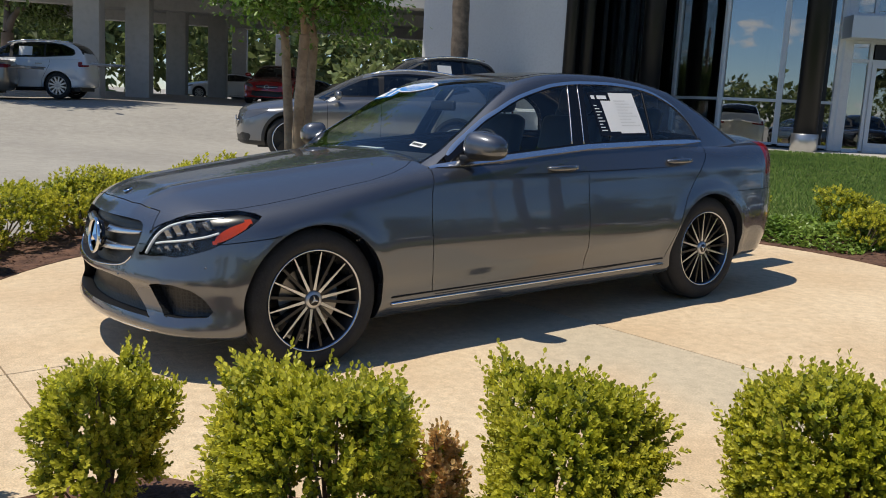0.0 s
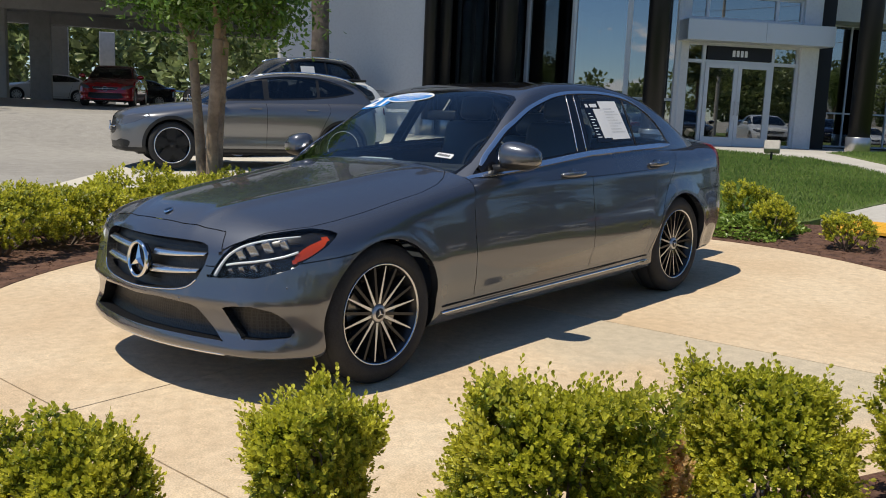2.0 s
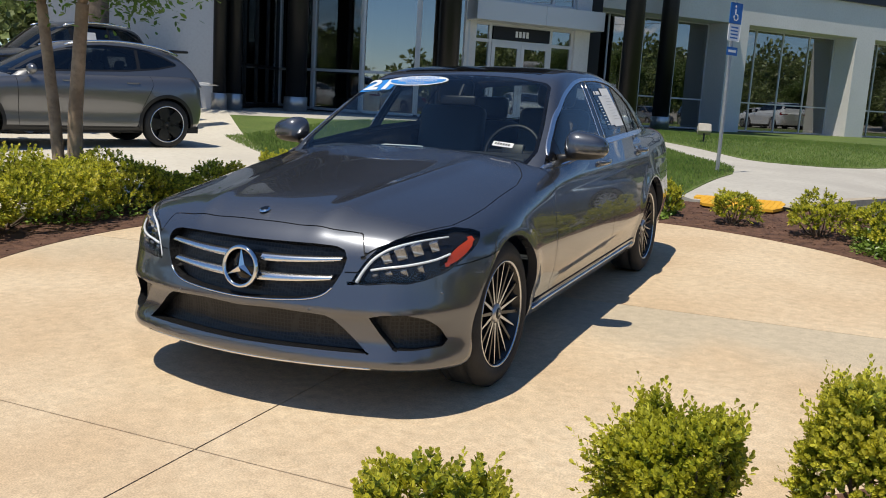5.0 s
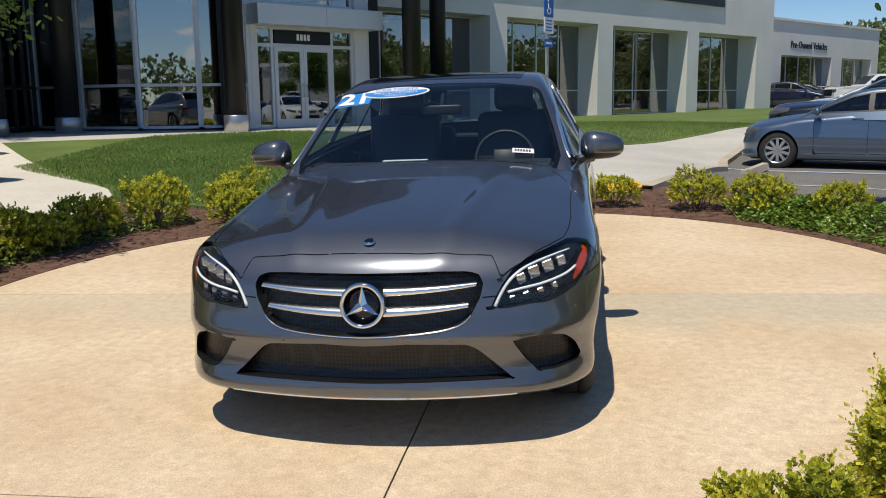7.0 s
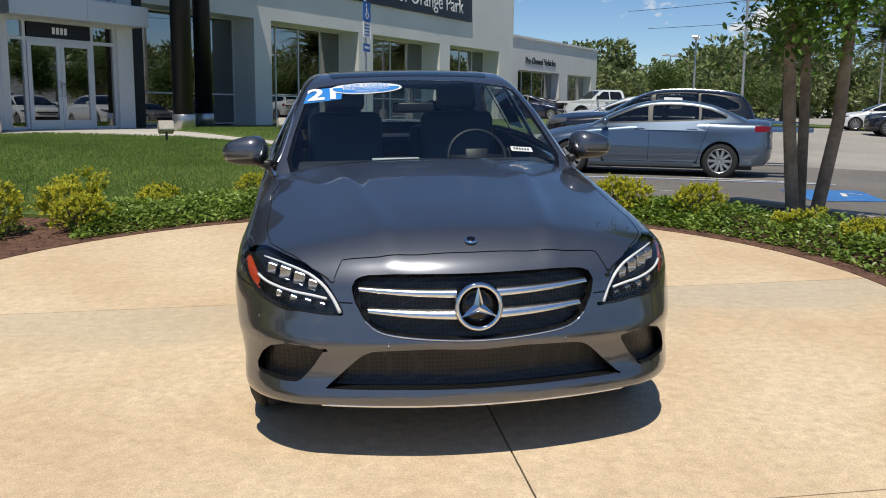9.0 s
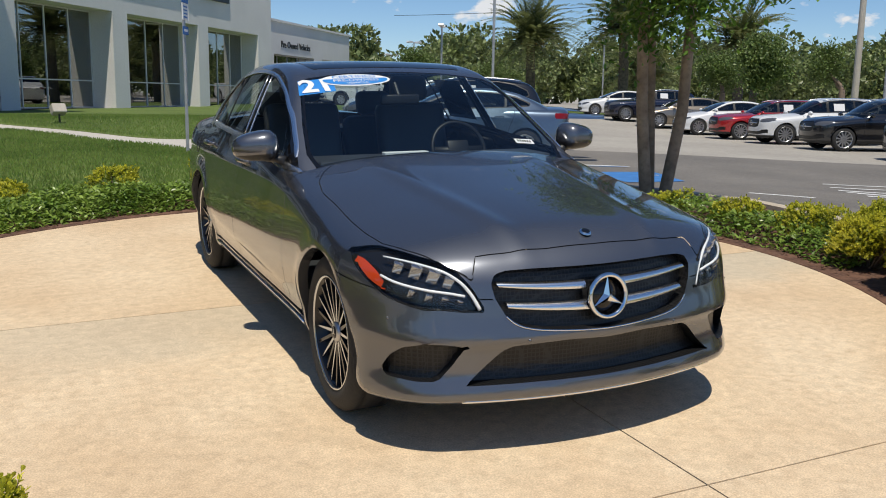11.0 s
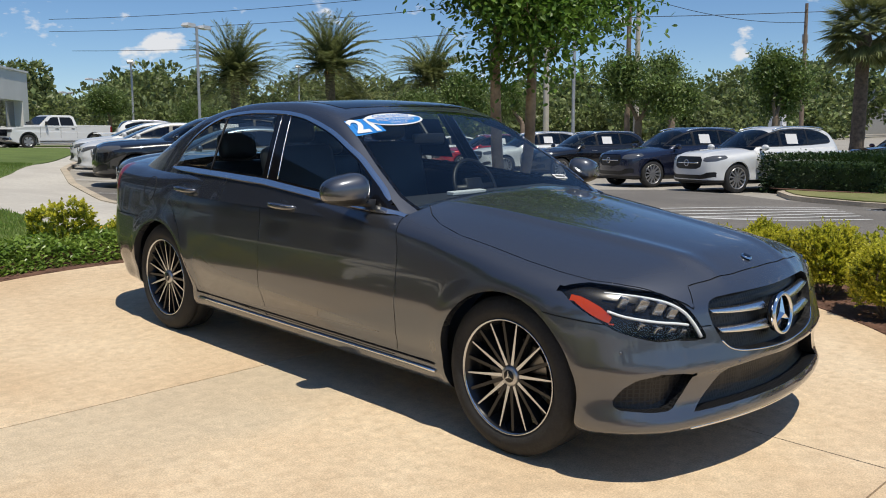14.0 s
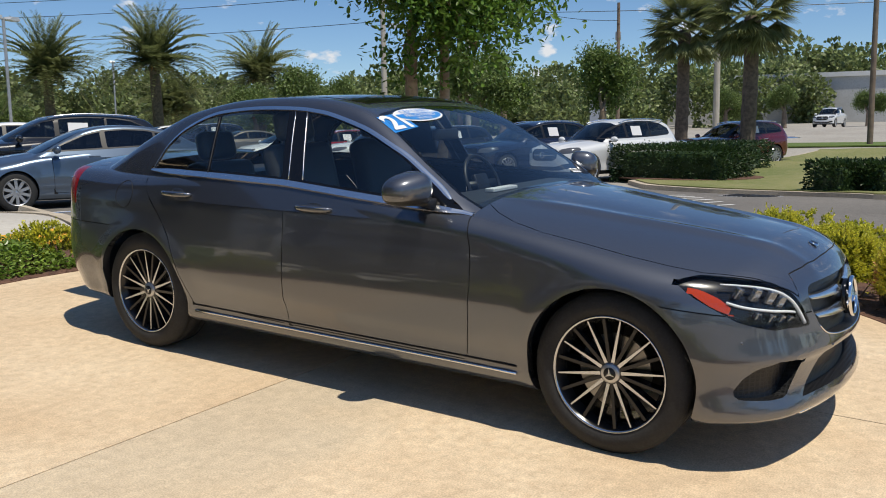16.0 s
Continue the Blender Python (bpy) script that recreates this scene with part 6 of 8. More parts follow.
def bush_meshes(rng, w, d, h, shoots, per, leaf, dry=0.0, young=0.8, gaps=0.5):
    """Foliage and stems of a box bush, w x d x h: shoots with leaves on a lumpy crown."""
    lumps = unit(rng.normal(size=(26, 3)) + np.array((0, 0, 0.3)))
    lump_a = rng.uniform(-0.52, 0.46, 26)
    P, D, U, Sz, I = [], [], [], [], []
    roots = []
    while len(roots) < shoots:
        v = unit(rng.normal(size=3))
        if v[2] < -0.45:
            continue
        bumpy = 1 + sum(a * max(0, float(v @ l)) ** 17 for a, l in zip(lump_a, lumps))
        r = bumpy * rng.uniform(0.70, 1.0) ** 0.6
        hole = noise.noise(Vector(v * 2.6 + w * 7 + d))
        if hole > 0.16 and rng.random() < gaps * 1.6:
            if hole > 0.34:
                continue
            r *= 0.74
        v = np.sign(v) * np.abs(v) ** 0.78
        c = np.array((v[0] * w / 2, v[1] * d / 2, h * 0.52 + v[2] * h * 0.46)) * np.array((r, r, 1)) + np.array((0, 0, (r - 1) * v[2] * h * 0.45))
        roots.append((c, unit(v + np.array((0, 0, 0.75)) + rng.normal(size=3) * 0.35)))
    dv = unit(rng.normal(size=3) + np.array((0, 0, 0.4)))
    is_dry = [dry > 0 and float(unit(c - np.array((0, 0, h / 2))) @ dv) > 1 - 2 * dry and rng.random() < 0.8 for c, _ in roots]
    for (c, axis), dr in zip(roots, is_dry):
        L = rng.uniform(0.03, 0.06) * (h / 0.45) * (1.9 if rng.random() < 0.10 else 1)
        yg = rng.random() < young * (0.6 + 0.8 * (c[2] / h))
        for k in range(per):
            t = k / per
            a = k * 2.4 + rng.uniform(0, 0.6)
            side = unit(np.cross(axis, (math.cos(a), math.sin(a), 0.3)))
            P.append(c + axis * L * t)
            D.append(side * (1.0 - 0.5 * t) + axis * (0.5 + 0.7 * t))
            U.append(axis + rng.normal(size=3) * 0.2)
            Sz.append(leaf * rng.uniform(0.75, 1.2) * (1 - 0.25 * t))
            I.append(2 if dr else (1 if yg and t > 0.3 else 0))
    foliage = leaves_mesh("leaves", P, D, U, Sz, [BOX_OLD, BOX_YOUNG, BOX_DRY], np.array(I), 0.74, leaf < 0.03)
    bm = bmesh.new()
    for k in range(16):
        c, axis = roots[int(rng.integers(len(roots)))]
        b = Vector((rng.normal() * 0.02, rng.normal() * 0.02, -0.03))
        m = Vector(c) * 0.5 + Vector((0, 0, -0.04)) + Vector(rng.normal(size=3) * 0.02)
        add_tube(bm, [b, m, Vector(c), Vector(c + axis * 0.06)], [0.012, 0.007, 0.003, 0.001], 5, False)
    return foliage, mesh_of(bm, "branchwork", TWIG)


def bush(meshes, x, y, rot, label, group, scale=(1, 1, 1), off=0.03):
    ob = thing("boxwood_bush", label, "bush", Matrix.Translation((x, y, g(x, y) + off)) @ pose(0, 0, 0, 0, 0, rot) @ Matrix.Diagonal((*scale, 1)), group)
    for n, me in zip(("foliage", "branchwork"), meshes):
        p = new(n, me)
        p.parent = ob
    return ob


rng = np.random.default_rng(5)
NEAR_LABEL = "rounded boxwood bush with small yellow-green leaves"
for x, y, w, d, h, dry, rot in NEAR_BUSHES:
    bush(bush_meshes(rng, w * 0.85, d * 0.85, h * 0.93, int(2500 * w * h / 0.28), 10, 0.021, dry, 1.1), x, y, rot, NEAR_LABEL if dry < 0.05 else "boxwood bush with a patch of dry orange leaves", "hedge in front of the pad")
BACK_VARIANTS = [bush_meshes(rng, 0.55, 0.55, 0.42, 430, 8, 0.036), bush_meshes(rng, 0.62, 0.5, 0.40, 450, 8, 0.036), bush_meshes(rng, 0.5, 0.5, 0.46, 420, 8, 0.036)]
for k, (x, y, s) in enumerate(BACK_BUSHES):
    s *= 0.84 if x > 0.2 else 0.95
    bush(BACK_VARIANTS[k % 3], x, y, 67 * k, "small clipped boxwood bush in the mulch bed", "bushes round the pad", (s, s, s * (0.9 + 0.07 * (k % 4))))
HEDGE_VARIANTS = [bush_meshes(rng, 0.95, 0.85, 0.50, 1100, 8, 0.034), bush_meshes(rng, 0.9, 0.9, 0.47, 1050, 8, 0.034)]
for k, (x, y, s) in enumerate(LEFT_HEDGE):
    bush(HEDGE_VARIANTS[k % 2], x, y, 50 * k, "dense clipped boxwood bush in a row under the tree", "hedge row beside the pad", (s, s, s))


def ground_cover(name, field, bounds, n, label):
    P, D, U, S = [], [], [], []
    x0, x1, y0, y1 = bounds
    while len(P) < n:
        x, y = rng.uniform(x0, x1), rng.uniform(y0, y1)
        f = float(field(np.array(x), np.array(y)))
        if f > 0:
            continue
        lump = 0.5 + 0.5 * noise.noise(Vector((x * 2.2, y * 2.2, 0)))
        top = min(1, -f / 0.25) * (0.10 + 0.16 * lump)
        P.append((x, y, g(x, y) + 0.05 + top * rng.uniform(0.45, 1.0)))
        a = rng.uniform(0, 6.28)
        D.append((math.cos(a), math.sin(a), rng.uniform(-0.2, 0.9)))
        U.append((rng.normal() * 0.4, rng.normal() * 0.4, 1))
        S.append(rng.uniform(0.035, 0.06))
    ob = new(name, leaves_mesh(name, P, D, U, S, COVER, None, 0.6))
    return tagged(ob, label, "ground cover", kind="stuff")


ground_cover("ground_cover", lambda x, y: sd_poly(x, y, [(-2.7, 4.28), (-2.15, 4.72), (-1.63, 5.04), (-1.1, 5.24), (-0.45, 5.36), (0.5, 5.32), (0.5, 6.4), (-0.4, 6.6), (-1.4, 6.2), (-2.7, 5.9), (-3.0, 5.3)]), (-3.1, 0.7, 4.2, 6.7), 13000, "low glossy green ground cover at the back of the pad")
ground_cover("ground_cover", lambda x, y: sd_poly(x, y, [(2.35, 4.5), (2.85, 3.75), (3.3, 3.9), (3.2, 4.6), (2.7, 5.1)]), (2.3, 3.4, 3.7, 5.2), 2600, "low glossy green ground cover under the tree")
ground_cover("ground_cover", lambda x, y: np.maximum(np.maximum(3.52 - rad(x, y), rad(x, y) - 4.45), np.maximum(1.0 - y, 2.25 - x)), (2.2, 4.5, 1.0, 6.0), 8000, "low glossy green ground cover along the bed")
ground_cover("ground_cover", lambda x, y: sd_poly(x, y, [(-4.6, 1.6), (-4.0, 2.0), (-3.8, 3.2), (-3.6, 4.2), (-3.2, 4.9), (-3.7, 5.2), (-4.5, 4.2)]), (-4.7, -3.1, 1.5, 5.3), 3200, "low green ground cover between the bushes")


# grass blades where the camera sees the lawn at its nearest
def blades(name, poly, bounds, n, label):
    X = rng.uniform(bounds[0], bounds[1], n * 2)
    Y = rng.uniform(bounds[2], bounds[3], n * 2)
    ok = sd_poly(X, Y, poly) < -0.02
    X, Y = X[ok][:n], Y[ok][:n]
    Z = gz(X, Y) + 0.08
    a = rng.uniform(0, 6.28, len(X))
    D = np.stack([np.cos(a) * 0.45, np.sin(a) * 0.45, np.ones(len(X))], 1)
    U = np.stack([-np.sin(a), np.cos(a), np.zeros(len(X))], 1)
    ob = new(name, leaves_mesh(name, np.stack([X, Y, Z], 1), D, U, rng.uniform(0.035, 0.075, len(X)), GRASS, None, 0.22, False, 0.0))
    return tagged(ob, label, "grass", kind="stuff")


blades("grass", LAWN1, (-9, 1, 5, 19), 90000, "short mown grass blades")
blades("grass", LAWN2, (-4, 6, 12.8, 24), 26000, "short mown grass blades")
# bark chips
chips = []
cx, cy = rng.uniform(-5.6, 5.0, 26000), rng.uniform(-2.8, 7.2, 26000)
ok = bed_field(cx, cy) < -0.03
cx, cy = cx[ok][:9000], cy[ok][:9000]
a = rng.uniform(0, 6.28, len(cx))
ob = new("bark_chips", leaves_mesh("bark_chips", np.stack([cx, cy, gz(cx, cy) + 0.054], 1), np.stack([np.cos(a), np.sin(a), rng.normal(0, 0.25, len(cx))], 1), np.stack([rng.normal(0, 0.3, len(cx)), rng.normal(0, 0.3, len(cx)), np.ones(len(cx))], 1), rng.uniform(0.02, 0.06, len(cx)), MULCH, None, 0.35, False))
tagged(ob, "loose red-brown bark chips", "mulch", kind="stuff")


def branch(bm, tips, p, d, length, r, depth, rng, spread=0.5, up=0.15):
    d = unit(d)
    mid = p + d * length * 0.5 + rng.normal(size=3) * length * 0.05
    end = p + d * length + rng.normal(size=3) * length * 0.06
    add_tube(bm, [Vector(p), Vector(mid), Vector(end)], [r, r * 0.82, r * 0.66], 8 if r > 0.03 else 5, False)
    if depth == 0:
        tips.append((end, d))
        return
    for k in range(int(rng.integers(2, 4))):
        nd = unit(d + rng.normal(size=3) * spread + np.array((0, 0, up)))
        branch(bm, tips, end, nd, length * rng.uniform(0.62, 0.85), r * 0.64, depth - 1, rng, spread, up)
    if depth <= 3:
        tips.append((end, d))


def tree(name, x, y, stems, rng, leaf, per, mat, label, category="tree", depth=4, first=1.6, spread=0.42, off=0.03, twig=0.35, trunk_mat=None, droop=0.0, group="", grow=0.45):
    ob = thing(name, label, category, Matrix.Translation((x, y, g(x, y) + off)), group)
    bm, tips = bmesh.new(), []
    for sx, sy, lean, r in stems:
        base = np.array((sx, sy, -0.1))
        d = unit(np.array((sx * 0.5 + lean[0], sy * 0.5 + lean[1], 1.0)))
        knee = base + d * first
        mid = base + d * first * 0.5 + np.array((rng.normal() * 0.03, rng.normal() * 0.03, 0))
        add_tube(bm, [Vector(base), Vector(base + np.array((0, 0, 0.12))), Vector(mid), Vector(knee)], [r * 1.35, r * 1.05, r * 0.95, r * 0.85], 12, False)
        for k in range(2):
            branch(bm, tips, knee, unit(d + rng.normal(size=3) * 0.35), first * grow, r * 0.62, depth, rng, spread)
    tr = new("trunk", mesh_of(bm, "trunk", trunk_mat or BARK, True))
    tr.parent = ob
    P, D, U, S = [], [], [], []
    for c, d in tips:
        for k in range(per):
            q = c + d * rng.uniform(-0.25, 0.3) * twig / 0.35 + rng.normal(size=3) * twig * 0.55
            v = unit(d * 0.4 + rng.normal(size=3) * 0.8 + np.array((0, 0, -droop)))
            P.append(q)
            D.append(v)
            U.append(np.array((0, 0, 1)) + rng.normal(size=3) * 0.5)
            S.append(leaf * rng.uniform(0.7, 1.25))
    cr = new("crown", leaves_mesh("crown", P, D, U, S, mat, None, 0.52, leaf < 0.15))
    cr.parent = ob
    return ob


tree("crape_myrtle", 4.25, 4.4, [(-0.12, -0.04, (-0.03, 0.0), 0.065), (0.02, 0.08, (0.0, 0.03), 0.055), (0.12, -0.05, (0.03, 0.0), 0.065)], np.random.default_rng(11), 0.08, 75, MYRTLE, "multi-stemmed crape myrtle with bright green crown in the bed", depth=4, first=2.15, spread=0.5, droop=0.2, grow=0.2)
tree("crape_myrtle", TREE_L[0], TREE_L[1], [(-0.10, 0.0, (-0.07, 0.0), 0.06), (0.0, 0.08, (-0.01, 0.02), 0.065), (0.10, -0.03, (0.03, 0.0), 0.07)], np.random.default_rng(23), 0.075, 75, MYRTLE, "multi-stemmed crape myrtle with smooth pale trunks", depth=4, first=2.1, spread=0.45, droop=0.2, grow=0.17)
for k, (x, y, r, h) in enumerate(OAKS):
    tree("oak_tree", x, y, [(0, 0, (0.05, 0), r)], np.random.default_rng(40 + k), 0.165 * h / 6, 130, OAK, "broad dark green oak at the edge of the car park", depth=4, first=h * 0.28, spread=0.6, twig=h * 0.085, trunk_mat=POLEWOOD, group="car park oaks")


def date_palm(x, y, trunk, r, rng, fronds=70, length=2.6, fan=False, label="tall date palm with arching feathery fronds", z=None):
    ob = thing("palm_tree", label, "palm", Matrix.Translation((x, y, (g(x, y) if z is None else z) - 0.1)))
    bm = bmesh.new()
    n = 18
    add_tube(bm, [(0.06 * math.sin(k * 0.3), 0.05 * math.cos(k * 0.2), trunk * k / n) for k in range(n + 1)], [r * (1.12 - 0.2 * k / n + (0.09 if k % 2 else 0) + (0.25 if k == n - 1 else 0)) for k in range(n + 1)], 12)
    part("trunk", bm, PALMBARK, ob, "", True)
    P, D, U, S, I = [], [], [], [], []
    for f in range(fronds):
        a = rng.uniform(0, 6.28)
        el = rng.uniform(-0.95, 1.25) if fan else rng.uniform(-0.45, 1.4)
        h0 = np.array((math.cos(a), math.sin(a), 0))
        c = np.array((0.06 * math.sin(n * 0.3), 0.05 * math.cos(n * 0.2), trunk))
        d = unit(h0 * math.cos(el) + np.array((0, 0, math.sin(el))))
        if fan:
            p = c.copy()
            st = length * 0.45
            for k in range(6):
                P.append(p + d * st * k / 6), D.append(d), U.append(np.array((0, 0, 1.0)) + h0 * 0.1), S.append(st / 5), I.append(0)
            tip = c + d * st
            side = unit(np.cross(d, (0, 0, 1)))
            for k in range(26):
                t = (k / 25 - 0.5) * 3.4
                v = unit(d * math.cos(t) + side * math.sin(t) + np.array((0, 0, -0.5 - 0.3 * abs(t))) * 0.6)
                P.append(tip), D.append(v), U.append(np.array((0, 0, 1.0)) + rng.normal(size=3) * 0.2), S.append(length * 0.42 * rng.uniform(0.8, 1.1)), I.append(0)
        else:
            p = c.copy()
            steps = 20
            for k in range(steps):
                t = k / steps
                d = unit(d + np.array((0, 0, -0.03 - 0.055 * t)))
                p = p + d * length / steps
                side = unit(np.cross(d, (0, 0, 1)))
                for sg in (1, -1):
                    for j in range(2):
                        P.append(p + d * length / steps * 0.5 * j)
                        D.append(side * sg + d * 0.7 + np.array((0, 0, 0.25)) + rng.normal(size=3) * 0.1)
                        U.append(np.array((0, 0, 1.0)) + rng.normal(size=3) * 0.2)
                        S.append(0.52 * (1 - 0.6 * t) * length / 2.6)
                        I.append(0)
    asp = 0.085 if fan else 0.17
    cr = new("crown", leaves_mesh("crown", P, D, U, S, [PALMLEAF, PALMDRY], np.array(I), asp, False, 0.3))
    cr.parent = ob
    if not fan:
        P, D, U, S = [], [], [], []
        for f in range(60):
            a = rng.uniform(0, 6.28)
            v = unit(np.array((math.cos(a), math.sin(a), rng.uniform(-0.6, 0.5))))
            P.append(np.array((0, 0, trunk + 0.1)) + v * rng.uniform(0.2, 0.9))
            D.append(v + np.array((0, 0, -0.5))), U.append(rng.normal(size=3)), S.append(0.5)
        fr = new("fruit_stalks", leaves_mesh("fruit_stalks", P, D, U, S, PALMDRY, None, 0.12, False))
        fr.parent = ob
        tagged(fr, "orange fruit stalks")
    return ob


for k, (x, y, z, trunk, fan, s) in enumerate(PALMS):
    date_palm(x, y, trunk, (0.30 if not fan else 0.21) * s, np.random.default_rng(70 + k), 100 if not fan else 75, 3.7 * s if not fan else 2.0 * s, fan, "tall date palm with arching feathery fronds" if not fan else "cabbage palm with a rounded head of fan leaves", z)


def clipped_hedge(x, y, rot, lx, ly, h, n, label):
    ob = thing("hedge", label, "hedge", Matrix.Translation((x, y, g(x, y))) @ pose(0, 0, 0, 0, 0, rot))
    P = rng.uniform(-1, 1, (n, 3))
    ax = rng.integers(0, 3, n)
    for i in range(n):
        s = np.sign(P[i, ax[i]]) or 1
        P[i, ax[i]] = s * rng.uniform(0.86, 1.03)
        if ax[i] == 2:
            P[i, 2] = abs(P[i, 2])
    V = unit(P + rng.normal(size=P.shape) * 0.5)
    q = np.sign(P) * np.abs(P) ** 0.92 * np.array((lx / 2, ly / 2, h / 2)) + np.array((0, 0, h / 2)) + rng.normal(size=P.shape) * 0.035
    fo = new("foliage", leaves_mesh("foliage", q, V, unit(rng.normal(size=P.shape)), rng.uniform(0.05, 0.10, n), HEDGELEAF, None, 0.6))
    fo.parent = ob
    part("inner_branchwork", box(-lx / 2 * 0.85, lx / 2 * 0.85, -ly / 2 * 0.85, ly / 2 * 0.85, 0, h * 0.86, None, 0.12), HEDGELEAF, ob)
    return ob


for x, y, rot, lx, ly, h, n in HEDGES:
    clipped_hedge(x, y, rot, lx, ly, h, n, "dense dark green clipped hedge on the traffic island")


def woods(name, arcs, label):
    """A belt of far trees: trunks left to the gloom, crowns of many leaf clumps."""
    P, D, U, S = [], [], [], []
    for (a0, a1, d0, d1, h0, h1, count, leaf, per) in arcs:
        for k in range(count):
            a = radians(rng.uniform(a0, a1))
            d = rng.uniform(d0, d1)
            h = rng.uniform(h0, h1)
            cx, cy = math.cos(a) * d, math.sin(a) * d + 2
            w = h * rng.uniform(0.28, 0.45)
            for l in range(6):
                lc = np.array((cx, cy, 0)) + np.array((rng.normal() * w * 0.5, rng.normal() * w * 0.5, h * rng.uniform(0.25, 0.92)))
                m = per // 6
                v = unit(rng.normal(size=(m, 3)))
                q = lc + v * rng.uniform(0.5, 1, (m, 1)) * np.array((w * 0.55, w * 0.55, h * 0.2))
                q[:, 2] = np.maximum(q[:, 2], rng.uniform(0.2, 1.5, m))
                P.append(q), D.append(unit(v + rng.normal(size=(m, 3)) * 0.7)), U.append(unit(rng.normal(size=(m, 3)) + np.array((0, 0, 0.8)))), S.append(rng.uniform(0.6, 1.25, m) * leaf)
    ob = new(name, leaves_mesh(name, np.concatenate(P), np.concatenate(D), np.concatenate(U), np.concatenate(S), WOODS, None, 0.7, False))
    return tagged(ob, label, "woods", kind="stuff")


woods("far_woods", [(10, 80, 105, 150, 6, 10, 150, 0.72, 840), (-8, 22, 150, 210, 11, 16, 90, 1.1, 780), (20, 85, 85, 100, 4, 6.5, 60, 0.6, 420), (100, 185, 70, 100, 9, 14, 110, 0.95, 420), (185, 352, 80, 110, 5, 8, 130, 1.0, 200)], "belt of dark green mixed woods behind the car parks")

# ---- other vehicles ----
def suv_spec():
    S = dict(wheelbase=2.80, axle=0.36, arch=0.40, flare=0.012, tilt=0.0, half=0.93, k_top=0.085, k_front=0.085, k_roof=0.08)
    S["wide"] = curve([(-0.9, 0.86), (-0.4, 0.90), (0.0, 0.925), (0.6, 0.915), (1.4, 0.915), (2.4, 0.925), (2.8, 0.925), (3.3, 0.90), (3.7, 0.86)])
    S["section"] = curve([(0.05, -0.12), (0.24, -0.06), (0.36, -0.035), (0.5, -0.04), (0.68, -0.012), (0.85, 0.0), (0.98, -0.03), (1.06, -0.07), (1.2, -0.15), (1.4, -0.3)])
    S["top"] = curve([(-0.95, 0.80), (-0.75, 0.92), (-0.55, 0.985), (-0.2, 1.03), (0.2, 1.06), (0.6, 1.085), (1.2, 1.09), (2.4, 1.11), (3.4, 1.12), (3.8, 1.1)])
    S["crown"] = lin([(-0.8, 0.09), (0.6, 0.06), (1.2, 0.02), (3.8, 0.02)])
    S["ridge"] = lambda ax, y: 0.012 * np.exp(-((ax - 0.42) / 0.05) ** 2) * np.clip((0.5 - y) * 3, 0, 1)
    S["nose"] = curve([(0.0, -0.70), (0.24, -0.80), (0.35, -0.84), (0.55, -0.855), (0.75, -0.845), (0.88, -0.80), (0.98, -0.68), (1.1, -0.5)])
    S["nose_plan"] = lambda ax: 0.08 * (ax / 0.55) ** 2 + 2.4 * np.maximum(ax - 0.58, 0) ** 2
    S["tail"] = curve([(0.0, 3.50), (0.3, 3.60), (0.55, 3.68), (0.8, 3.66), (1.0, 3.63), (1.15, 3.60), (1.3, 3.55)])
    S["tail_plan"] = lambda ax: 0.07 * (ax / 0.6) ** 2 + 2.0 * np.maximum(ax - 0.65, 0) ** 2
    S["floor"] = lin([(-0.8, 0.25), (0.4, 0.23), (2.4, 0.24), (3.6, 0.32)])
    S["roof"] = curve([(0.25, 0.93), (0.45, 1.04), (0.8, 1.25), (1.1, 1.42), (1.35, 1.53), (1.7, 1.60), (2.1, 1.625), (2.6, 1.62), (3.05, 1.59), (3.34, 1.51), (3.52, 1.28), (3.62, 1.0)])
    S["bow"] = lin([(0.6, 0.05), (1.4, 0.0), (2.7, 0.0)])
    S["cabin_wide"] = curve([(0.2, 0.76), (0.8, 0.80), (1.3, 0.83), (2.4, 0.835), (3.1, 0.80), (3.6, 0.74)])
    S["lean"], S["cabin_y"], S["belt_z"] = 0.36, (0.42, 3.45), 1.06
    S["dlo"] = [(0.62, 1.10), (0.95, 1.30), (1.25, 1.44), (1.6, 1.515), (2.1, 1.55), (2.6, 1.54), (2.95, 1.49), (3.25, 1.36), (3.3, 1.24), (3.22, 1.19), (2.5, 1.145), (1.5, 1.115)]
    S["wind"] = [(0, 0.34), (0.6, 0.42), (0.74, 0.50), (0.66, 0.95), (0.58, 1.27), (0.3, 1.33), (0, 1.345)]
    S["back"] = [(0, 3.16), (0.55, 3.18), (0.62, 3.50), (0, 3.53)]
    S["pillars"] = (1.48, 2.42)
    S["lamps"] = [(0.50, 0.775), (0.53, 0.86), (0.70, 0.905), (0.90, 0.915), (0.90, 0.835), (0.78, 0.765), (0.6, 0.75)]
    S["tails"] = [(0.45, 1.03), (0.47, 0.9), (0.95, 0.87), (0.95, 1.02)]
    S["grille"] = [(-0.40, 0.88), (0.40, 0.88), (0.48, 0.80), (0.46, 0.64), (0.38, 0.58), (-0.38, 0.58), (-0.46, 0.64), (-0.48, 0.80)]
    S["lower"] = [(-0.80, 0.52), (-0.62, 0.50), (-0.50, 0.44), (0.50, 0.44), (0.62, 0.50), (0.80, 0.52), (0.78, 0.40), (0.5, 0.34), (-0.5, 0.34), (-0.78, 0.40)]
    S["tyre"], S["rim"] = 0.36, 0.26
    return S


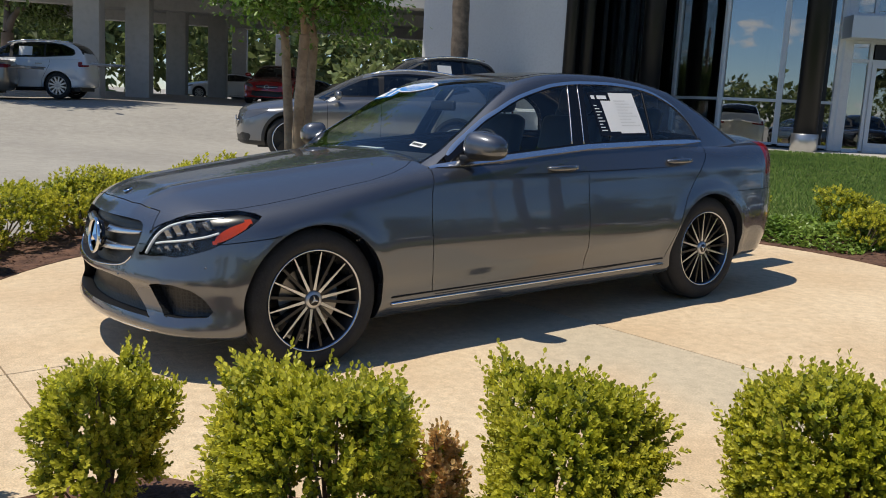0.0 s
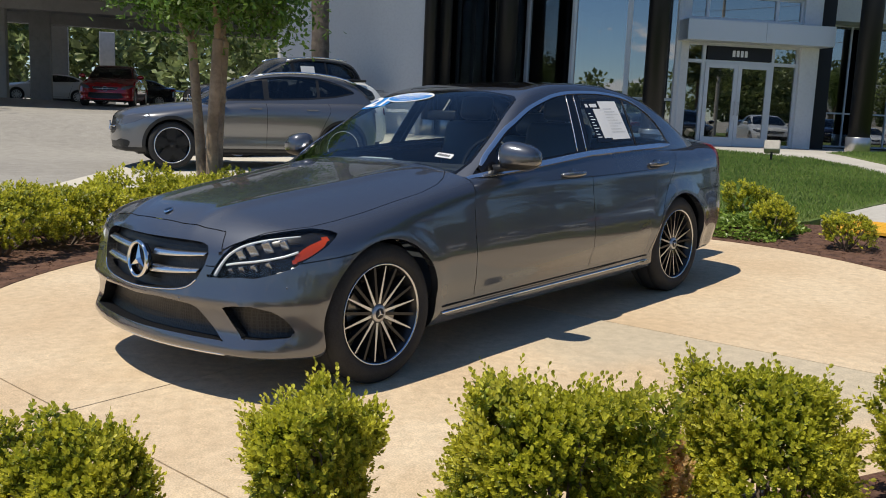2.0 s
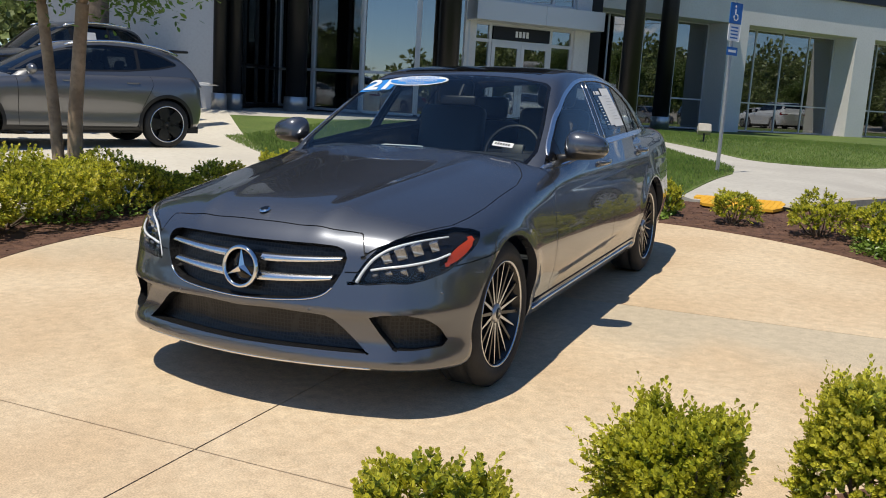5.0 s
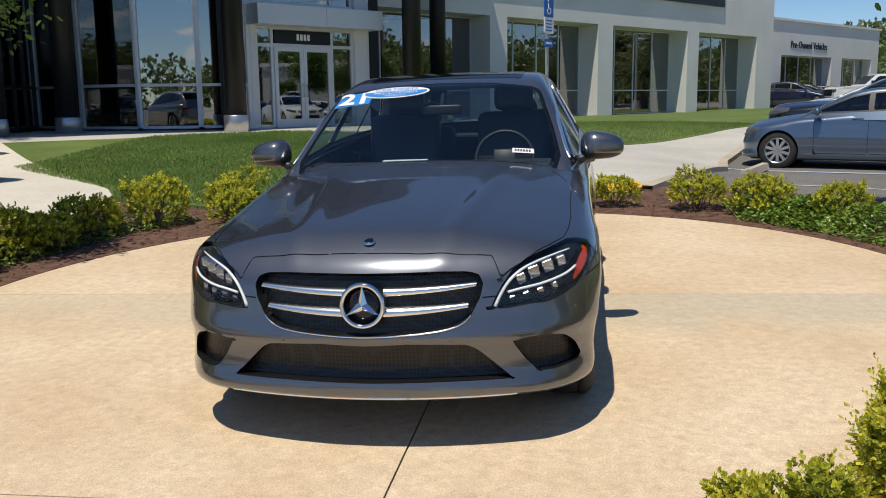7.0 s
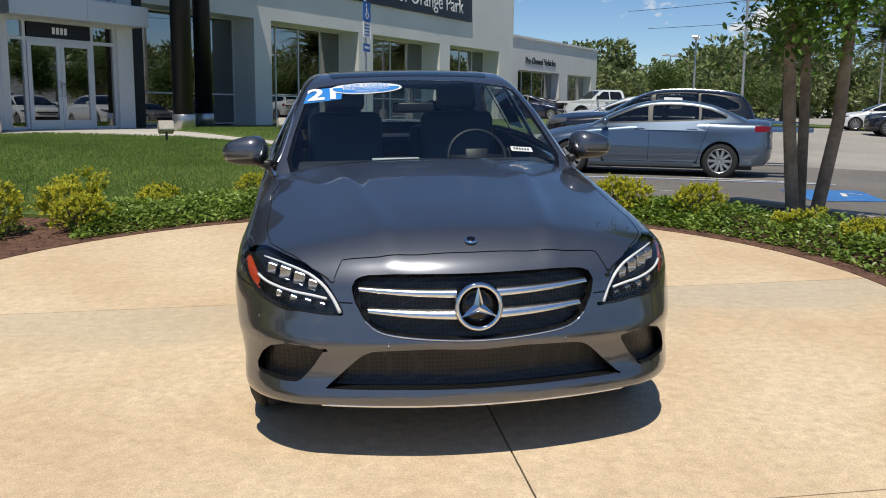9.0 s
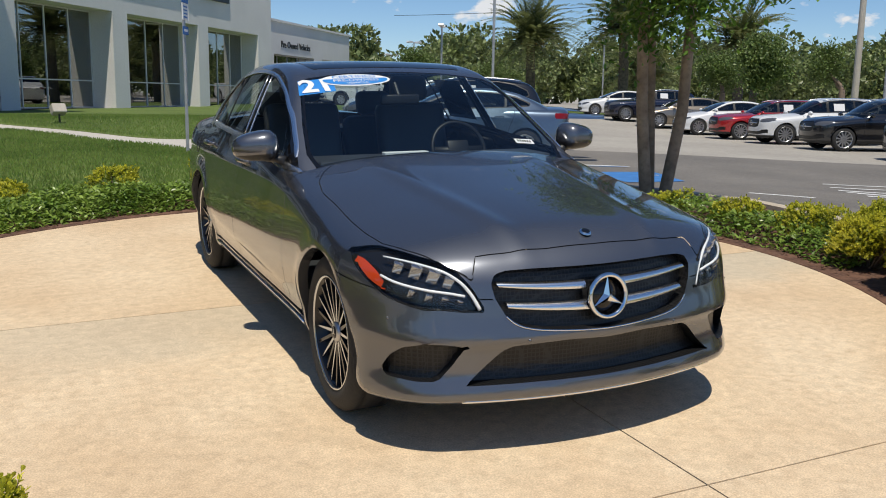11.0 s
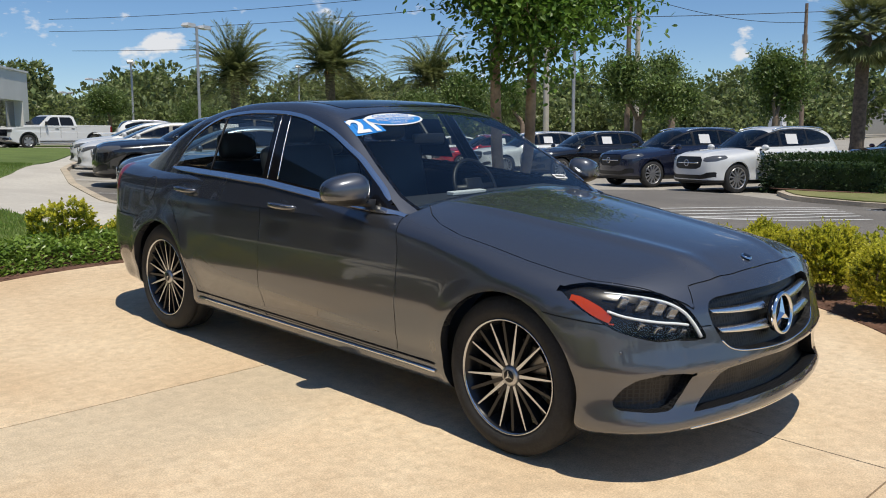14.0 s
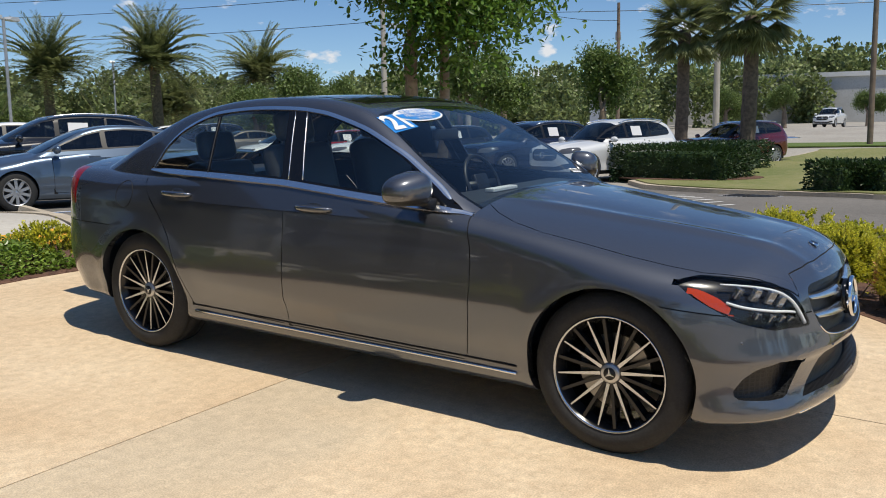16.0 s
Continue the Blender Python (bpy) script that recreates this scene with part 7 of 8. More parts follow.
def crossover_spec():
    """A lower, coupe-like crossover: falling roof, slim windows that end in a point."""
    S = suv_spec()
    S["top"] = curve([(-0.95, 0.72), (-0.78, 0.83), (-0.6, 0.895), (-0.3, 0.955), (0.1, 1.01), (0.5, 1.05), (0.9, 1.07), (1.6, 1.08), (2.6, 1.10), (3.2, 1.10), (3.45, 1.07), (3.8, 0.98)])
    S["nose"] = curve([(0.0, -0.68), (0.22, -0.80), (0.35, -0.84), (0.55, -0.845), (0.70, -0.825), (0.82, -0.77), (0.92, -0.64), (1.05, -0.45)])
    S["tail"] = curve([(0.0, 3.40), (0.3, 3.50), (0.55, 3.56), (0.8, 3.55), (0.95, 3.52), (1.1, 3.44), (1.3, 3.32)])
    S["roof"] = curve([(0.1, 0.85), (0.32, 0.99), (0.7, 1.19), (1.05, 1.37), (1.35, 1.48), (1.7, 1.55), (2.1, 1.575), (2.5, 1.56), (2.85, 1.51), (3.12, 1.42), (3.32, 1.27), (3.45, 1.08), (3.55, 0.9)])
    S["cabin_wide"] = curve([(0.2, 0.75), (0.8, 0.79), (1.3, 0.82), (2.4, 0.825), (3.0, 0.78), (3.5, 0.70)])
    S["lean"] = 0.42
    S["dlo"] = [(0.60, 1.06), (0.90, 1.24), (1.2, 1.375), (1.5, 1.445), (1.9, 1.49), (2.3, 1.485), (2.6, 1.445), (2.85, 1.375), (3.04, 1.285), (3.06, 1.25), (2.7, 1.175), (2.2, 1.125), (1.4, 1.09)]
    S["wind"] = [(0, 0.30), (0.6, 0.38), (0.72, 0.48), (0.65, 0.92), (0.58, 1.20), (0.3, 1.27), (0, 1.285)]
    S["back"] = [(0, 2.98), (0.50, 3.0), (0.58, 3.30), (0, 3.36)]
    S["pillars"] = (1.50, 2.38)
    S["lamps"] = [(0.50, 0.655), (0.53, 0.72), (0.64, 0.785), (0.78, 0.835), (0.89, 0.85), (0.89, 0.80), (0.80, 0.70), (0.66, 0.645)]
    S["tails"] = [(0.40, 0.99), (0.42, 0.92), (0.70, 0.86), (0.95, 0.85), (0.95, 0.96), (0.75, 1.0)]
    S["grille"] = [(-0.32, 0.755), (0.32, 0.755), (0.42, 0.65), (0.43, 0.56), (0.34, 0.51), (-0.34, 0.51), (-0.43, 0.56), (-0.42, 0.65)]
    S["lower"] = [(-0.62, 0.44), (-0.45, 0.40), (0.45, 0.40), (0.62, 0.44), (0.76, 0.42), (0.74, 0.32), (0.45, 0.29), (-0.45, 0.29), (-0.74, 0.32), (-0.76, 0.42)]
    S["tyre"], S["rim"] = 0.36, 0.275
    return S


def compact_spec():
    S = sedan_spec()
    S["roof"] = curve([(0.05, 0.84), (0.35, 0.98), (0.75, 1.18), (1.15, 1.345), (1.5, 1.42), (1.9, 1.445), (2.3, 1.425), (2.7, 1.355), (3.05, 1.24), (3.35, 1.11), (3.6, 0.97)])
    S["top"] = curve([(-0.95, 0.66), (-0.75, 0.75), (-0.6, 0.81), (-0.3, 0.88), (0.0, 0.93), (0.35, 0.98), (0.7, 1.0), (1.6, 1.02), (2.8, 1.08), (3.3, 1.10), (3.6, 1.10), (3.8, 1.08), (4.0, 1.0)])
    S["cabin_y"] = (0.32, 3.4)
    S["dlo"] = [(0.52, 0.985), (0.85, 1.14), (1.2, 1.28), (1.5, 1.345), (1.9, 1.37), (2.3, 1.35), (2.65, 1.28), (2.95, 1.16), (2.93, 1.10), (2.2, 1.055), (1.3, 1.015)]
    S["wind"] = [(0, 0.30), (0.6, 0.38), (0.71, 0.46), (0.63, 0.95), (0.56, 1.20), (0.3, 1.24), (0, 1.25)]
    S["back"] = [(0, 2.62), (0.5, 2.65), (0.58, 3.18), (0, 3.28)]
    S["pillars"] = (1.50, 2.42)
    S["lamps"] = [(0.50, 0.60), (0.54, 0.68), (0.7, 0.73), (0.86, 0.755), (0.86, 0.70), (0.75, 0.62), (0.6, 0.58)]
    S["tails"] = [(0.45, 0.97), (0.5, 0.88), (0.95, 0.87), (0.95, 0.95), (0.8, 0.98)]
    S["grille"] = [(-0.42, 0.66), (0.42, 0.66), (0.40, 0.58), (0.3, 0.55), (-0.3, 0.55), (-0.40, 0.58)]
    S["lower"] = [(-0.50, 0.46), (0.50, 0.46), (0.58, 0.32), (0.4, 0.27), (-0.4, 0.27), (-0.58, 0.32)]
    S["tyre"], S["rim"] = 0.335, 0.225
    return S


def plain_wheel(parent, S, m, spokes, rimmat, lip):
    w, R, rr = 0.11, S["tyre"], S["rim"]
    bm = bmesh.new()
    add_lathe(bm, [(rr, -w), (R - 0.04, -w), (R, -w + 0.03), (R, w - 0.03), (R - 0.04, w), (rr, w - 0.008)], 32, "x")
    bmesh.ops.recalc_face_normals(bm, faces=bm.faces)
    wh = part("wheel", bm, TYRE, parent, "", True, m)
    bm = bmesh.new()
    add_lathe(bm, [(rr + 0.004, w - 0.012), (rr - 0.004, w - 0.004), (rr - 0.014, w - 0.012), (rr - 0.03, w - 0.09)], 32, "x")
    rings = add_lathe(bm, [(0.05, w - 0.03), (0.0005, w - 0.02)], 16, "x")
    for k in range(spokes):
        a = 2 * math.pi * k / spokes
        hw = 0.55 * math.pi * 0.05 * 5 / spokes * (0.62 if spokes > 6 else 1)
        add_prism(bm, [(0.03, -hw * 0.8), (rr - 0.01, -hw), (rr - 0.01, hw), (0.03, hw * 0.8)], w - 0.06, w - 0.02, lambda r, s, h: (h, r * math.cos(a) - s * math.sin(a), r * math.sin(a) + s * math.cos(a)))
    bmesh.ops.recalc_face_normals(bm, faces=bm.faces)
    part("rim", bm, rimmat, wh)
    if rimmat is RIMBLK:
        bm = bmesh.new()
        add_lathe(bm, [(rr + 0.003, w - 0.006), (rr - 0.002, w - 0.001), (rr - 0.012, w - 0.004), (rr - 0.014, w - 0.01)], 40, "x")
        part("rim_edge", bm, RIMCUT, wh, "", True)
    bm = bmesh.new()
    r2 = add_lathe(bm, [(rr - 0.03, w - 0.1), (0.001, w - 0.1)], 20, "x")
    part("brake_disc", bm, lip, wh)


def parked_car(name, S, paint_mat, label, m, spokes=5, rimmat=None, papers=True, rails=False, group="parked cars", cladding=False):
    car = thing(name, label, "car", m, group)
    F, C = body_field(S), cabin_field(S)
    bm = shrink(F, 0.58, -0.40, 3.2 if S["wheelbase"] < 2.82 else 3.3, rect_dirs(92, 0.9, 0.45, 0.36), 60, 14, 1.7, (0.35, 0.4))
    absx = np.abs
    arches = lambda x, y, z: side_clip(np.minimum(np.hypot(y, z - S["axle"]), np.hypot(y - S["wheelbase"], z - S["axle"])) - S["arch"], x)
    opening = lambda x, y, z: np.maximum(np.maximum(absx(x) - 0.72, S["belt_z"] - 0.08 - z), np.maximum(S["cabin_y"][0] + 0.14 - y, y - S["cabin_y"][1] + 0.1))
    lamp = lambda x, y, z: np.maximum(sd_poly(absx(x), z, S["lamps"]), y + 0.32)
    tail = lambda x, y, z: np.maximum(sd_poly(absx(x), z, S["tails"]), S["wheelbase"] + 0.60 - y)
    grille = lambda x, y, z: np.maximum(sd_poly(x, z, S["grille"]), y + 0.3)
    lower = lambda x, y, z: np.maximum(sd_poly(x, z, S["lower"]), y + 0.3)
    p1, p2 = S["pillars"]
    yd = S["wheelbase"] - S["arch"] - 0.02
    doors = [[(0.62, 0.3), (0.6, 1.0), (0.7, 1.2), (p1, 1.2), (p1, 0.3)], [(p1, 0.3), (p1, 1.2), (p2 + 0.15, 1.2), (p2 + 0.2, 0.95), (yd, 0.55), (yd - 0.05, 0.3)]]
    df = lambda x, y, z: side_clip(np.minimum(*[absx(sd_poly(y, z, d)) for d in doors]), x, 0.6)
    for d in doors:
        cut(bm, lambda x, y, z: side_clip(sd_poly(y, z, d), x, 0.6))
    sill = lambda x, y, z: z - S["floor"](1.2) - 0.085
    reg = split_regions(bm, [("arch", arches), ("opening", opening), ("lamp", lamp), ("tail", tail), ("grille", grille), ("lower", lower), ("cladding", (lambda x, y, z: arches(x, y, z) - 0.05) if cladding else (lambda x, y, z: 1 + 0 * x)), ("gap", lambda x, y, z: df(x, y, z) - 0.004), ("sill", sill)])
    b = pick(bm, reg["rest"])
    arch_lips(b, S, 0.05)
    part("body", b, paint_mat, car, "", True)
    b = pick(bm, reg["sill"])
    arch_lips(b, S, 0.05)
    part("sill", b, TRIM if S["axle"] > 0.35 else paint_mat, car, "", True)
    if cladding:
        for fs in sides_of(reg["cladding"]):
            for front in (True, False):
                b = pick(bm, [f for f in fs if (f.calc_center_median().y < 1.4) == front], 0.004)
                arch_lips(b, S, 0.06)
                part("arch_cladding", b, TRIM, car, "", True)
    part("shut_line", pick(bm, reg.get("gap", []), -0.004), GAP, car)
    for fs in sides_of(reg["lamp"]):
        lp = part("headlight", pick(bm, fs, 0.001), LAMPDARK, car, "clear headlight", True)
    for fs in sides_of(reg["tail"]):
        part("tail_light", pick(bm, fs, 0.001), REDLENS, car, "red tail light", True)
    part("grille", pick(bm, reg["grille"], -0.012), GRILLE, car, "dark grille", True)
    part("lower_intake", pick(bm, reg["lower"], -0.012), GRILLE, car, "", True)
    nose = lambda x, z: float(S["nose"](z) + S["nose_plan"](abs(x)))
    gzc = sum(p[1] for p in S["grille"]) / len(S["grille"])
    b = bmesh.new()
    add_lathe(b, [(0.075 + 0.009 * math.cos(a), 0.01 * math.sin(a)) for a in np.linspace(0, 2 * math.pi, 7)], 20, "y")
    part("badge_ring", b, CHROME, car, "", True, pose(0, nose(0, gzc) - 0.01, gzc))
    b = bmesh.new()
    add_tube(b, [(x, nose(x, gzc) - 0.004, gzc) for x in np.linspace(-0.38, 0.38, 13)], 0.014, 6)
    part("grille_bar", b, CHROME, car, "", True)
    cb = shrink(C, S["belt_z"] - 0.12, 1.15, S["wheelbase"] - 0.05, half_dirs(64, 0.8, 0.52), 36, 16, 1.8, (0.75, 0.8), False)
    full = lambda p: p + [(-x, y) for x, y in p[::-1]][1:-1] if p[0][0] == 0 else p
    dl = lambda o: (lambda x, y, z: np.maximum(sd_poly(y, z, S["dlo"]) + o, 0.45 - absx(x)))
    dlo, dli = dl(-0.005), dl(0.02)
    w1 = lambda x, y, z: np.maximum(dli(x, y, z), y - p1 + 0.03)
    w2 = lambda x, y, z: np.maximum(dli(x, y, z), np.maximum(p1 + 0.06 - y, y - p2))
    w3 = lambda x, y, z: np.maximum(dli(x, y, z), p2 + 0.05 - y)
    wind = lambda x, y, z: np.maximum(sd_poly(x, y, full(S["wind"])), 0.9 - z)
    back = lambda x, y, z: np.maximum(sd_poly(x, y, full(S["back"])), 1.0 - z)
    cut(cb, dlo)
    rc = split_regions(cb, [("w1", w1), ("w2", w2), ("w3", w3), ("frame", dlo), ("wind", wind), ("back", back)])
    part("roof", pick(cb, rc["rest"]), paint_mat, car, "", True)
    for fs in sides_of(rc["frame"]):
        part("window_frame", pick(cb, fs, 0.001), TRIM, car, "", True)
    part("windscreen", pick(cb, rc["wind"]), GLASS_PARK, car, "", True)
    part("rear_window", pick(cb, rc["back"]), GLASS_PARK, car, "", True)
    for key in ("w1", "w2", "w3"):
        for fs in sides_of(rc[key]):
            part("window", pick(cb, fs), GLASS_PARK, car, "", True)
    for sgn in (1, -1):
        for yh in (0.0, S["wheelbase"]):
            part("wheel_liner", arch_liner(yh, S, sgn), TRIM, car)
            plain_wheel(car, S, pose(sgn * (S["half"] - 0.13), yh, S["axle"], 20 + 31 * yh, 0, 0 if sgn > 0 else 180), spokes, rimmat or RIMSILVER, TRIM)
        b = bmesh.new()
        bmesh.ops.create_uvsphere(b, u_segments=16, v_segments=10, radius=1.0)
        for v in b.verts:
            v.co = Vector((v.co.x * 0.12, v.co.y * 0.07, v.co.z * 0.075))
        part("mirror", b, paint_mat, car, "", True, pose(sgn * (S["half"] + 0.06), S["cabin_y"][0] + 0.35, S["belt_z"] + 0.03))
        part("mirror_arm", tube([(sgn * 0.82, S["cabin_y"][0] + 0.35, S["belt_z"] - 0.02), (sgn * (S["half"] + 0.02), S["cabin_y"][0] + 0.35, S["belt_z"] - 0.01)], 0.025, 8), TRIM, car)
        for y in (p1 - 0.18, p2 - 0.12):
            z, lo, hi = S["belt_z"] - 0.10, 0.3, 1.2
            for _ in range(24):
                mid = (lo + hi) / 2
                lo, hi = (lo, mid) if F(np.array([mid]), np.array([y]), np.array([z]))[0] > 0 else (mid, hi)
            part("door_handle", box(sgn * lo - 0.016, sgn * lo + 0.016, y - 0.1, y + 0.1, z - 0.013, z + 0.013, None, 0.008), CHROME if papers else paint_mat, car)
        if rails:
            b = bmesh.new()
            add_tube(b, [(sgn * (0.60 - 0.0 * k), y, float(S["roof"](y)) - 0.02) for k, y in enumerate(np.linspace(1.35, 3.1, 12))], 0.018, 6)
            part("roof_rail", b, SATIN, car, "", True)
    part("underbody", box(-0.72, 0.72, -0.5, S["wheelbase"] + 0.6, S["floor"](1) - 0.02, S["floor"](1) + 0.08), TRIM, car)
    cabin_inside(car, S)
    if papers:
        for k in range(1):
            bb = box(-0.004, 0.004, -0.19, 0.19, -0.13, 0.13)
            part("window_paper", bb, PAPER, car, "white price sheet in the window", False, pose(S["half"] - 0.205, p1 + 0.42, S["belt_z"] + 0.24, 0, -20))
    bm.free(), cb.free()
    return car


def repaint(car, old, mat):
    for o in car.children_recursive:
        for s in o.material_slots:
            if s.material is old:
                s.link = "OBJECT"
                s.material = mat


def park(x, y, heading, dz=0.0):
    """Pose of a car whose front axle stands at (x, y) and whose nose points along heading (degrees from +x)."""
    h = radians(heading)
    zf, zr = g(x, y), g(x - 2.8 * math.cos(h), y - 2.8 * math.sin(h))
    pitch = math.degrees(math.atan2(zr - zf, 2.8))
    return Matrix.Translation((x, y, zf + dz)) @ pose(0, 0, 0, 0, 0, heading + 90) @ pose(0, 0, 0, pitch)


P_SILVERBLUE = paint("silver_blue_paint", (0.125, 0.17, 0.235), 0.3, 0.7)
P_GREY2 = paint("mid_grey_paint", (0.20, 0.20, 0.205), 0.3, 0.75)
P_WHITE = paint("white_paint", (0.72, 0.73, 0.73), 0.35, 0.0)
P_BLACK = paint("black_paint", (0.010, 0.010, 0.012), 0.25, 0.1)
P_NAVY = paint("navy_paint", (0.012, 0.016, 0.04), 0.25, 0.3)
P_RED = paint("red_paint", (0.42, 0.012, 0.015), 0.25, 0.3)
P_MAROON = paint("maroon_paint", (0.12, 0.012, 0.014), 0.25, 0.3)
P_GOLD = paint("champagne_paint", (0.30, 0.25, 0.19), 0.3, 0.7)

# where they stand: x, y of the front axle, heading of the nose
XOVER_AT = (-9.6, 4.95, 247)
COMPACT_AT = (4.5, 13.25, 158)
BIG = (1.03, 1.06, 1.08)
SUVS = [(18.5, 9.4, 160),
        (19.3, 12.4, 160, P_NAVY, BIG, "dark navy SUV with a price sheet in its window"),
        (20.8, 16.8, 158, P_BLACK, (1.0, 1.0, 1.0), "black crossover with a price sheet in its window"),
        (22.0, 20.3, 158, P_WHITE, (1.0, 1.0, 1.0), "white crossover in the sales row"),
        (23.0, 23.5, 158, P_RED, (1.0, 0.98, 0.95), "bright red crossover in the sales row"),
        (25.2, 33.8, 158, P_NAVY, (1.0, 1.0, 1.0), "navy crossover in the sales row"),
        (5.75, 16.75, 158, P_BLACK, (1.02, 1.05, 1.03), "black SUV with chrome roof rails in a parking bay"),
        (-11.65, 7.3, 262, P_WHITE, (1.0, 1.02, 1.02), "white crossover parked beyond the grey one"),
        (-14.6, 9.4, 262, P_BLACK, (1.0, 1.0, 1.2), "black SUV by the west wall"),
        (-25.05, 2.35, 240, P_WHITE, (1.0, 0.97, 1.03), "white family SUV near the deck"),
        (28.0, 8.6, 150, P_MAROON, (1.0, 1.0, 1.0), "maroon crossover behind the hedge"),
        (80.5, 13.9, 175, P_WHITE, BIG, "white SUV by the far road"),
        (18.6, 36.2, -20, P_WHITE, (1.0, 1.05, 0.98), "white crossover with its tail to the footpath")]
SEDANS = [(23.8, 26.8, 158, P_WHITE, (1, 1, 1), "white sedan in the sales row"),
          (24.6, 30.4, 158, P_GOLD, (1, 1, 1), "champagne sedan in the sales row"),
          (26.4, 38.2, 158, P_WHITE, (1, 1, 1), "white sedan in the sales row"),
          (6.6, 19.95, 158, P_WHITE, (1, 0.97, 1), "white sedan in a parking bay"),
          (7.65, 22.9, 158, P_WHITE, (1, 0.97, 1), "white sedan in a parking bay"),
          (10.2, 25.4, 158, P_NAVY, (1, 0.97, 1), "navy sedan in a parking bay"),
          (-25.6, 12.1, -36, P_RED, (1, 1, 1), "bright red sedan before the deck"),
          (-24.4, -0.4, 250, P_GOLD, (1, 1, 1), "champagne sedan at the edge of the car park"),
          (-43, 16, 250, P_WHITE, (1, 1, 1), "white sedan beyond the deck"),
          (-42, 20, 250, P_BLACK, (1, 1, 1), "black sedan beyond the deck"),
          (14.6, 52.4, -22, P_NAVY, (1, 1, 1.12), "navy sedan by the used-car hall"),
          (16.0, 54.9, -22, P_BLACK, (1, 1, 1.05), "black sedan by the used-car hall"),
          (17.5, 57.3, -22, P_NAVY, (1, 1, 1), "dark blue sedan by the used-car hall"),
          (18.9, 59.8, -22, P_BLACK, (1, 1, 1), "black sedan by the used-car hall"),
          (20.4, 62.2, -22, P_WHITE, (1, 1, 1), "white sedan by the used-car hall")]
SUV, COMPACT = suv_spec(), compact_spec()
# grey crossover on the apron by the west wall
xo = parked_car("crossover", crossover_spec(), P_GREY2, "metallic grey crossover with black bright-rimmed wheels on the apron", park(*XOVER_AT) @ Matrix.Translation((0, 0, 0.09)) @ Matrix.Diagonal((0.98, 1.0, 1.02, 1)), 5, RIMBLK, False, True, "parked cars", True)
part("roof_spoiler", box(-0.54, 0.54, 2.98, 3.32, 1.455, 1.495, None, 0.018), TRIM, xo, "black roof spoiler")
c0 = parked_car("compact_sedan", COMPACT, P_SILVERBLUE, "silver-blue compact sedan with silver wheels in a parking bay", park(*COMPACT_AT) @ Matrix.Diagonal((0.98, 0.955, 0.99, 1)), 10, RIMSILVER, False)
s0 = parked_car("suv", SUV, P_WHITE, "white upmarket SUV with a price sheet in its window", park(*SUVS[0][:3]) @ Matrix.Diagonal((1.03, 1.06, 1.08, 1)), 12, RIMSILVER, True, True)


def again(src, old, mat, m, scale, name, label):
    c = copy_thing(src, m)
    c.scale = scale
    c.name = name
    repaint(c, old, mat)
    return tagged(c, label)


for x, y, hd, mat, sc, label in SUVS[1:]:
    again(s0, P_WHITE, mat, park(x, y, hd), sc, "suv", label)
for x, y, hd, mat, sc, label in SEDANS:
    again(c0, P_SILVERBLUE, mat, park(x, y, hd), sc, "parked_sedan", label)


